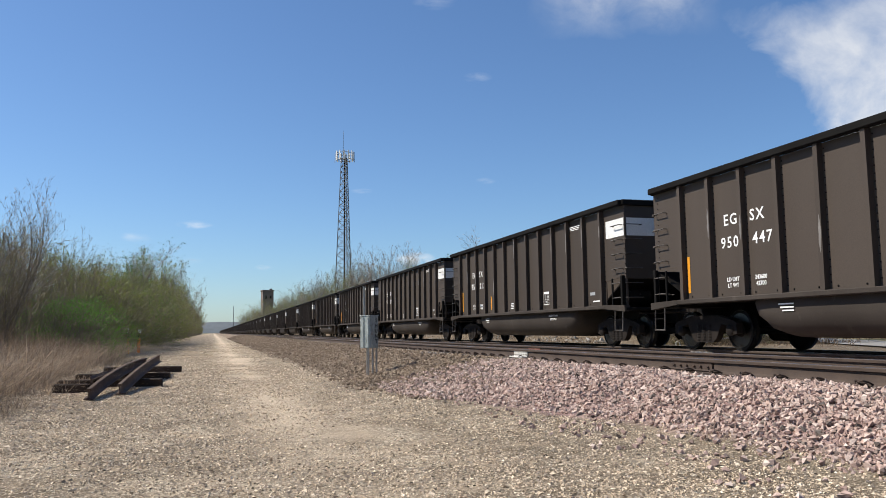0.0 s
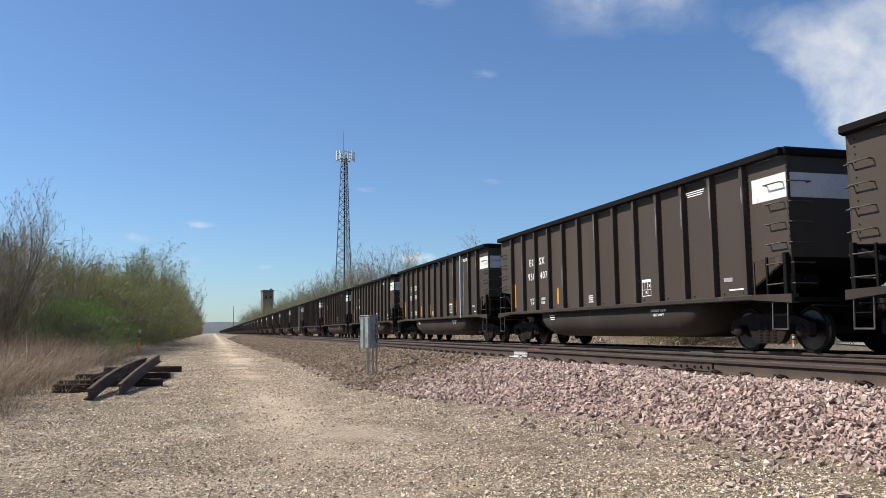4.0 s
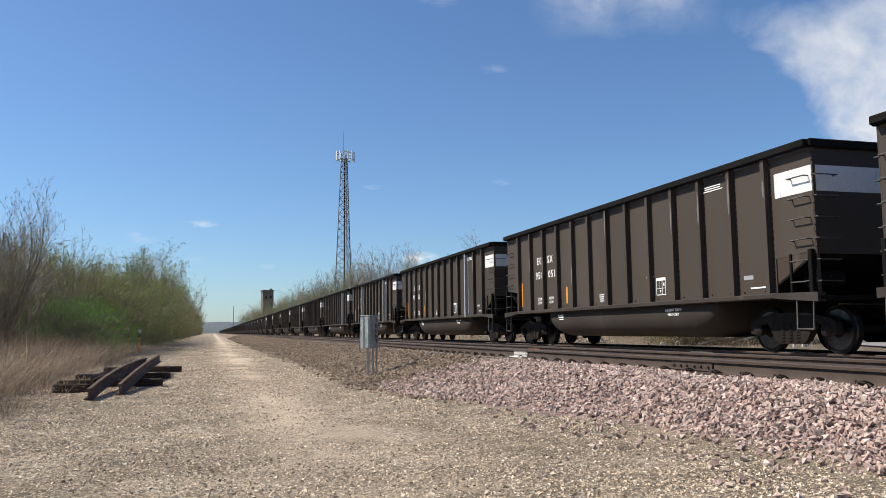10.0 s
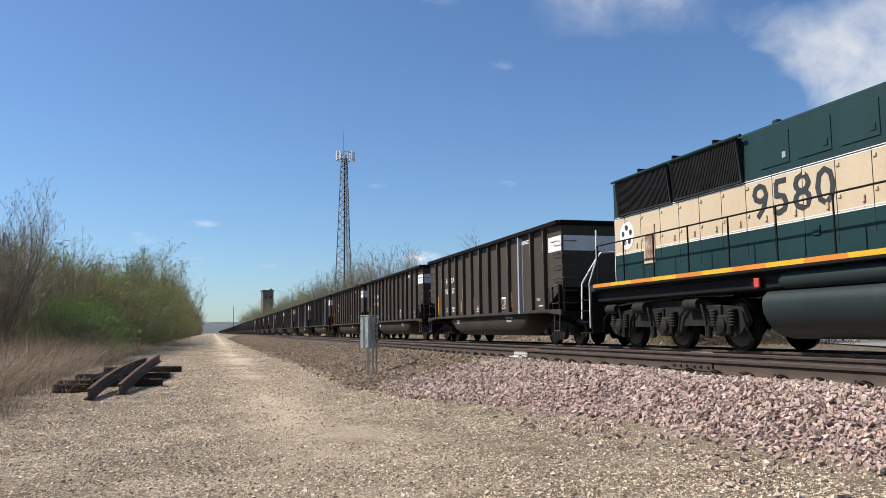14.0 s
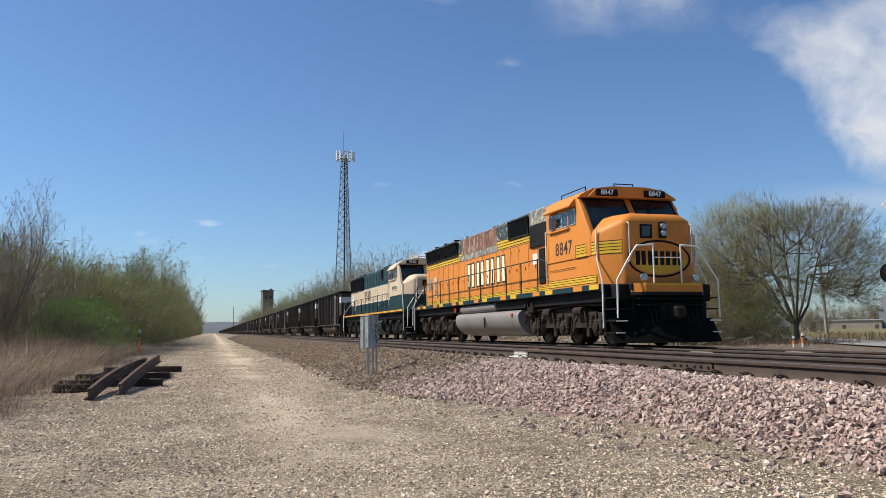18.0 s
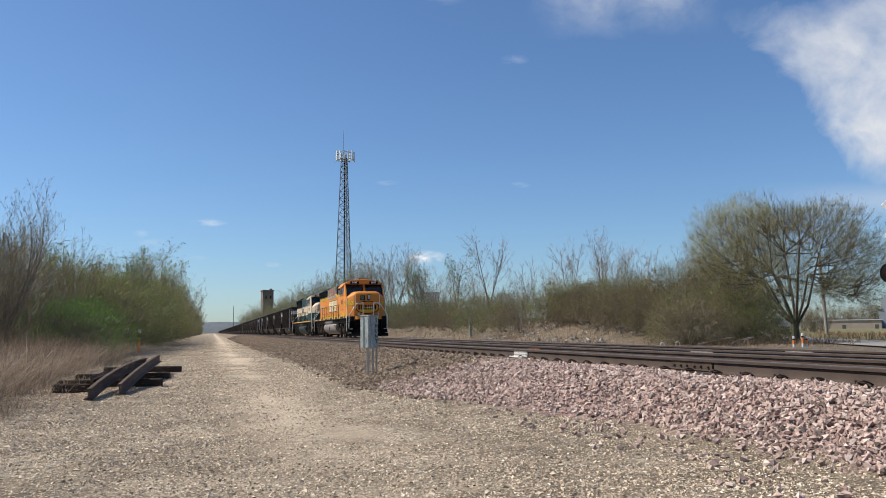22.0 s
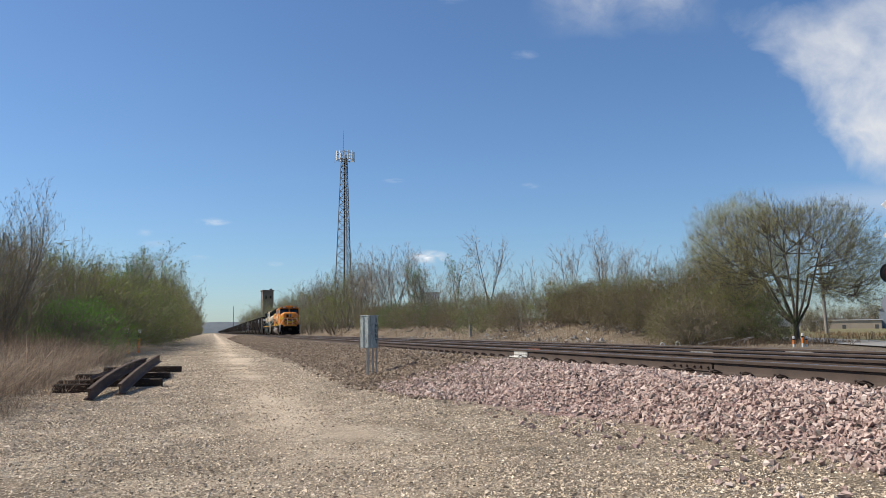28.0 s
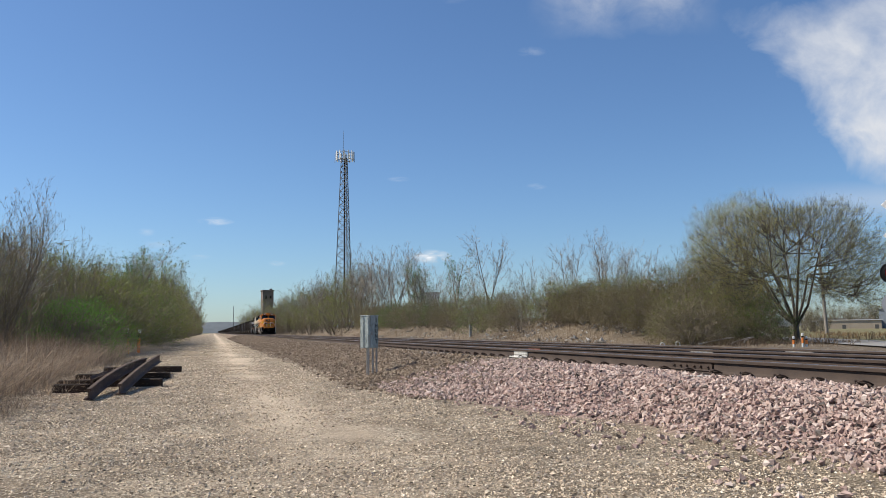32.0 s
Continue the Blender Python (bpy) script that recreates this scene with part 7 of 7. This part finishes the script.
mast_tower(30.7, 194.0)
OLDBRICK = surface("dark_old_brick", (0.13, 0.10, 0.085), (0.2, 0.155, 0.13), 0.4, 6, (0.8, 0.95), 0, 0.2, (0.08, 0.07, 0.065), 0.3)
sil = thing("brick_tower", "dark old square brick tower over the treetops", "tower", at=pose(26.3, 419, 0, 0, 0, 8))
part("tower_wall", Geo().box(-2.7, 2.7, -2.7, 2.7, -0.2, 22.0, 0.05), OLDBRICK, sil)
part("cornice", Geo().box(-3.0, 3.0, -3.0, 3.0, 22.001, 22.7, 0.1), OLDBRICK, sil)
part("roof_stub", Geo().box(1.2, 2.4, -0.6, 0.6, 22.701, 23.5, 0.05), OLDBRICK, sil)
for z in (8.0, 13.0, 18.0):
    for x in (-1.2, 1.2):
        part("window", Geo().box(x - 0.4, x + 0.4, -2.72, -2.66, z, z + 1.8), BLACK, sil, "dark window opening")
tm = thing("thin_mast", "thin distant radio mast on the horizon", "radio mast", at=pose(34.6, 1500, 0))
part("mast_rod", Geo().rod((0, 0, 0), (0, 0, 49), 0.6, 0.35, 6), STEEL, tm)
part("guy_collar", Geo().rod((0, 0, 30), (0, 0, 31), 0.9, 0.9, 6), STEEL, tm)

TAN = surface("tan_metal_siding", (0.33, 0.27, 0.20), (0.38, 0.31, 0.235), 0.3, 10, (0.5, 0.7), 0, 0.05)
ROOFM = surface("pale_metal_roof", (0.5, 0.48, 0.45), (0.58, 0.56, 0.53), 0.3, 10, (0.45, 0.65), 0.1, 0.05)
DARKROOF = surface("dark_flat_roofing", (0.06, 0.058, 0.056), (0.09, 0.086, 0.082), 0.4, 8)
SHEDW = surface("white_shed_siding", (0.66, 0.66, 0.64), (0.74, 0.74, 0.72), 0.4, 8)
GREYW = surface("grey_shed_siding", (0.2, 0.22, 0.24), (0.26, 0.28, 0.3), 0.4, 8)


def shed(name, label, px, D, w, d, h, wall, roof, z0, eave=0.25, seams=6, turn=None):
    off = math.atan((px - 784) / 1409.0)
    a = YAW + off
    rng = D / math.cos(off)
    t = thing(name, label, "building", at=pose(rng * math.sin(a), rng * math.cos(a), z0, 0, 0, -math.degrees(a) if turn is None else turn))
    part("wall", Geo().box(-w / 2, w / 2, 0, d, -0.5, h, 0.02), wall, t)
    part("roof", Geo().prism([(-w / 2 - eave, h), (w / 2 + eave, h), (w / 2 + eave, h + 0.22), (-w / 2 - eave, h + 0.22)], "y", -eave, d + eave), roof, t)
    for k in range(1, seams):
        x = -w / 2 + w * k / seams
        part("wall_batten", Geo().box(x - 0.05, x + 0.05, -0.04, -0.002, 0, h - 0.02), wall, t)
    return t


lowb = shed("storage_building", "long low tan metal storage building across the field", 1499, 224, 15.6, 9, 3.3, TAN, ROOFM, -0.75)
for x in (-1.5, 6.6):
    part("door", Geo().box(x - 0.45, x + 0.45, -0.05, -0.002, 0, 2.1), DARKROOF, lowb, "dark narrow door")
shed("grey_building", "tall grey metal building across the field", 1590, 226, 11, 12, 6.3, GREYW, DARKROOF, -0.75)
shed("white_shed", "white metal shed behind the trackside trees", 757, 128, 3.4, 5, 5.2, SHEDW, ROOFM, 1.8)
shed("flat_roof_building", "low dark-roofed building behind the brush", 1000, 92, 4.2, 5, 3.2, TAN, DARKROOF, 1.85)
shed("flat_roof_building", "low dark-roofed building behind the brush", 1045, 94, 3.2, 5, 3.3, OLDBRICK, DARKROOF, 1.85)
shed("white_shed", "small white shed corner behind the brush", 1019, 91, 0.45, 3, 3.25, SHEDW, DARKROOF, 1.85)

pole = thing("utility_pole", "leaning weathered wooden utility pole by the field", "utility pole", at=pose(50.2, 56.5, height(50.2, 56.5), 0, -2.4, 0))
part("pole_shaft", Geo().rod((0, 0, -0.2), (0, 0, 7.2), 0.15, 0.11, 10), surface("grey_pole_wood", (0.22, 0.19, 0.16), (0.3, 0.265, 0.225), 1, 20, (0.8, 0.95)), pole)
part("cross_arm", Geo().box(-0.9, 0.9, -0.06, 0.06, 6.6, 6.72, 0.01), OLDTIE, pole)

ASPH = surface("grey_worn_asphalt", (0.20, 0.19, 0.175), (0.27, 0.255, 0.235), 0.6, 25, (0.85, 0.95), 0, 0.2)
d = Vector((0.46, 0.888, 0))
nrm_ = Vector((0.888, -0.46, 0))
mid = Vector((23.0, 21.0, 0))
rv_, rf_ = [], []
for i in range(26):
    for s in (-1.6, 0, 1.6):
        q = mid + d * (-8 + i * 4) + nrm_ * s
        rv_.append((q.x, q.y, height(q.x, q.y) + 0.06))
for i in range(25):
    for j in range(2):
        rf_.append((i * 3 + j, i * 3 + j + 1, i * 3 + j + 4, i * 3 + j + 3))
road = new("road", big_mesh("road", rv_, rf_, ASPH))
tagged(road, "narrow grey asphalt road leading away from the crossing", "road", kind="structure")
for px, D, h in ((1435, 130, 5.0), (1446, 150, 5.0), (1475, 290, 8.5), (1492, 300, 8.0), (1510, 310, 9.0), (1530, 300, 9.5), (1550, 305, 10), (1572, 300, 10), (1425, 160, 5)):
    off = math.atan((px - 784) / 1409.0)
    rng = D / math.cos(off)
    o = set_plant("farolive", rng * math.sin(YAW + off), rng * math.cos(YAW + off), h, 1.5)

# the woods' base colour is blued to hold the haze of distance
HILL = surface("hazy_wooded_ridge", (0.085, 0.10, 0.115), (0.11, 0.125, 0.135), 0.004, 0.05, (0.9, 1.0), 0, 0.0)
hv, hf = [], []
for i in range(81):
    x = -2200 + i * 60
    top = 33 + 9 * noise.noise((x * 0.0016, 0.3, 0)) + 4 * noise.noise((x * 0.012, 1.3, 0))
    hv += [(x, 2500, -5), (x, 2600 + 40 * noise.noise((x * 0.01, 7, 0)), top), (x, 2900, -5)]
for i in range(80):
    hf += [(i * 3, i * 3 + 3, i * 3 + 4, i * 3 + 1), (i * 3 + 1, i * 3 + 4, i * 3 + 5, i * 3 + 2)]
tagged(new("far_ridge", big_mesh("far_ridge", hv, hf, HILL)), "low hazy wooded ridge on the horizon", "ridge", kind="structure")

# ---- clouds ----
CLOUD_D = 4200.0
RIGHT, UP, AHEAD = (STAND.to_3x3() @ Vector(v) for v in ((1, 0, 0), (0, 1, 0), (0, 0, -1)))
UNIT = CLOUD_D / 1409.0                      # metres of sky per thousandth of a turn or so


def sky_place(u, v):
    """Where the sky sheet shows at u to the right and v upwards of the picture's middle."""
    return EYE + (AHEAD * 1409.0 + RIGHT * u + UP * v) * UNIT


def cloud_material(name, build, tint, glow):
    m, n, l = nodes_of(name)
    n.remove(n["Principled BSDF"])
    co = n.new("ShaderNodeTexCoord").outputs["Object"]
    dens = build(n, l, co)
    em = n.new("ShaderNodeEmission")
    em.inputs["Color"].default_value, em.inputs["Strength"].default_value = (*tint, 1), glow
    tr = n.new("ShaderNodeBsdfTransparent")
    mix = n.new("ShaderNodeMixShader")
    l.new(dens, mix.inputs[0])
    l.new(tr.outputs[0], mix.inputs[1])
    l.new(em.outputs[0], mix.inputs[2])
    l.new(mix.outputs[0], n["Material Output"].inputs["Surface"])
    return m


def warped(n, l, co, scale, detail, warp, sx=1.0):
    mp = n.new("ShaderNodeMapping")
    mp.inputs["Scale"].default_value = (scale * sx, scale, scale)
    l.new(co, mp.inputs["Vector"])
    t = n.new("ShaderNodeTexNoise")
    t.inputs["Scale"].default_value, t.inputs["Detail"].default_value, t.inputs["Roughness"].default_value, t.inputs["Distortion"].default_value = 1.0, detail, 0.58, warp
    l.new(mp.outputs[0], t.inputs["Vector"])
    return t.outputs["Fac"]


def puff_density(seed, strength):
    def build(n, l, co):
        sh = n.new("ShaderNodeVectorMath")
        sh.operation = "ADD"
        sh.inputs[1].default_value = (seed * 7.3, seed * 3.1, 0)
        l.new(co, sh.inputs[0])
        ln = n.new("ShaderNodeVectorMath")
        ln.operation = "LENGTH"
        l.new(co, ln.inputs[0])
        fall = ramp(n, l, ln.outputs["Value"], 1.0, 0.1)
        v = calc(n, l, "MULTIPLY", fall, ramp(n, l, warped(n, l, sh.outputs[0], 1.1, 4, 0.5), 0.3, 0.7))
        return calc(n, l, "MULTIPLY", ramp(n, l, v, 0.05, 0.7), strength)
    return build


def sheet(name, label, u, v, w, h, material, deep=0.0):
    """A thin veil of cloud; its own space runs from -1 to 1 both ways."""
    g = Geo().add([(-1, -1, 0), (1, -1, 0), (1, 1, 0), (-1, 1, 0)], [(0, 1, 2, 3)])
    ob = new(name, g.mesh(name, material, False))
    c = sky_place(u, v) + AHEAD * deep
    ob.matrix_basis = Matrix.Translation(c) @ STAND.to_3x3().to_4x4() @ Matrix.Diagonal((w * UNIT, h * UNIT, 1, 1))
    ob.visible_shadow = False
    return tagged(ob, label, "cloud", "clouds", "structure")


drifting = []
PUFFS = [((845, 137), (940, 92), 30, 11, 0.13), ((343, 398), (381, 392), 38, 9, 0.4), ((735, 459), (764, 455), 40, 15, 1.0), ((640, 338), (705, 317), 24, 6, 0.16), ((240, 421), (280, 433), 34, 9, 0.2),
         ((465, 474), (490, 467), 18, 6, 0.2), ((860, 320), (950, 330), 22, 7, 0.14), ((338, 462), (352, 455), 26, 6, 0.14), ((225, 418), (256, 411), 20, 8, 0.18), ((770, 0), (800, -12), 46, 18, 0.12)]
for i, (a, b, w, h, st) in enumerate(PUFFS):
    m = cloud_material("thin_white_puff", puff_density(i + 1, st), (0.93, 0.96, 1.0), 0.62)
    ob = sheet("cloud", "small thin white puff of cloud in the blue sky", a[0] - 784, 441 - a[1], w, h, m, 3.0 * i)
    p0, p1 = sky_place(a[0] - 784, 441 - a[1]) + AHEAD * 3.0 * i, sky_place(b[0] - 784, 441 - b[1]) + AHEAD * 3.0 * i
    turn = ob.matrix_basis.to_quaternion().to_matrix().to_4x4()
    drifting.append((ob, [(0.0, Matrix.Translation(p0) @ turn), (32.0, Matrix.Translation(p1) @ turn)]))


def bank_density(n, l, co):
    """A bright streaming bank that thins out to its lower left, in units of the sheet's half width and height."""
    s = n.new("ShaderNodeSeparateXYZ")
    l.new(co, s.inputs[0])
    x, y = s.outputs[0], s.outputs[1]
    wob = warped(n, l, co, 2.2, 7, 0.45, 1.3)
    fib = warped(n, l, co, 3.2, 7, 0.3, 1.4)
    # left edge runs down to the right
    edge = calc(n, l, "ADD", x, calc(n, l, "MULTIPLY", y, 0.52))
    edge = calc(n, l, "ADD", edge, calc(n, l, "MULTIPLY", calc(n, l, "SUBTRACT", wob, 0.5), 0.5))
    body = calc(n, l, "MULTIPLY", ramp(n, l, edge, 0.34, 0.53), ramp(n, l, y, -0.75, -0.35))
    over = calc(n, l, "ADD", calc(n, l, "SUBTRACT", calc(n, l, "MULTIPLY", x, 0.47), y), calc(n, l, "MULTIPLY", calc(n, l, "SUBTRACT", wob, 0.5), 0.5))
    body = calc(n, l, "MULTIPLY", body, ramp(n, l, over, -0.66, -0.38))
    vein = calc(n, l, "MULTIPLY_ADD", ramp(n, l, fib, 0.3, 0.68), 0.6)
    vein.node.inputs[2].default_value = 0.4
    body = calc(n, l, "MULTIPLY", body, vein)
    body = calc(n, l, "MULTIPLY", body, ramp(n, l, y, 1.6, 0.35))
    tail_ = calc(n, l, "MULTIPLY", ramp(n, l, calc(n, l, "ABSOLUTE", calc(n, l, "ADD", y, 0.63)), 0.14, 0.02), ramp(n, l, calc(n, l, "ADD", x, calc(n, l, "MULTIPLY", wob, 0.3)), 0.25, 1.0))
    tail_ = calc(n, l, "MULTIPLY", tail_, 0.45)
    # thin wisp along the top
    wx = calc(n, l, "ABSOLUTE", calc(n, l, "ADD", x, 0.43))
    wisp = calc(n, l, "MULTIPLY", ramp(n, l, wx, 0.42, 0.16), ramp(n, l, calc(n, l, "ADD", y, calc(n, l, "MULTIPLY", calc(n, l, "SUBTRACT", wob, 0.5), 0.3)), 0.50, 0.76))
    wisp = calc(n, l, "MULTIPLY", calc(n, l, "MULTIPLY", wisp, ramp(n, l, fib, 0.3, 0.62)), 0.5)
    v = calc(n, l, "MAXIMUM", calc(n, l, "MAXIMUM", body, tail_), wisp)
    v = calc(n, l, "MULTIPLY", v, ramp(n, l, calc(n, l, "ABSOLUTE", x), 1.0, 0.93))
    return calc(n, l, "MINIMUM", v, 1.0)


sheet("cloud_bank", "bright streaming white cloud bank in the blue sky", 1290 - 784, 441 - 190, 420, 260, cloud_material("streaming_white_cloud", bank_density, (0.90, 0.935, 1.0), 0.53), 60)


# ---- motion ----
# way of the train's tail along the track, metres over seconds
TAIL = [(0.0, -127.9), (1.0, -117.3), (3.5, -90.6), (6.0, -63.88), (7.0, -53.1), (9.0, -31.85), (11.5, -5.1), (13.0, 10.89), (14.5, 26.74), (16.5, 47.9), (18.0, 63.65), (20.0, 84.5), (22.0, 105.2), (24.0, 126.1), (26.0, 147.3), (28.0, 169.4), (30.0, 195.5), (32.0, 219.0)]


def tail(t):
    return float(np.interp(t, [a for a, _ in TAIL], [b for _, b in TAIL]))


def wheels_of(vehicle):
    return [o for o in vehicle.children if o.name.split(".")[0] == "wheelset"]


def motions():
    for k, c in enumerate(cars):
        walk(c, [(t, pose(FAR_X, s + CAR_HALF + k * CAR_PITCH, FAR_TOP)) for t, s in TAIL])
    for loco, mid in locos:
        walk(loco, [(t, pose(FAR_X, s + mid, FAR_TOP)) for t, s in TAIL])
    # the wheels roll; alike wheels of alike vehicles share one set of keys
    first = {}
    for v in cars + [a for a, _ in locos]:
        for w in wheels_of(v):
            y, r = round(w.location.y, 2), round(w.location.z, 3)
            if (y, r) not in first:
                first[y, r] = w
                step = 1 if r < 0.5 else 2
                rows = [(f / FPS, pose(0, y, r, -math.degrees((tail(f / FPS) - tail(0)) / r))) for f in range(0, 960 + step, step)]
                walk(w, [(t, m) for t, m in rows if t <= 32.001])
            else:
                w.rotation_mode = "QUATERNION"
                keys = w.animation_data_create()
                keys.action = first[y, r].animation_data.action
                keys.action_slot = first[y, r].animation_data.action_slot
    for c, rows in drifting:
        walk(c, rows)


motions()
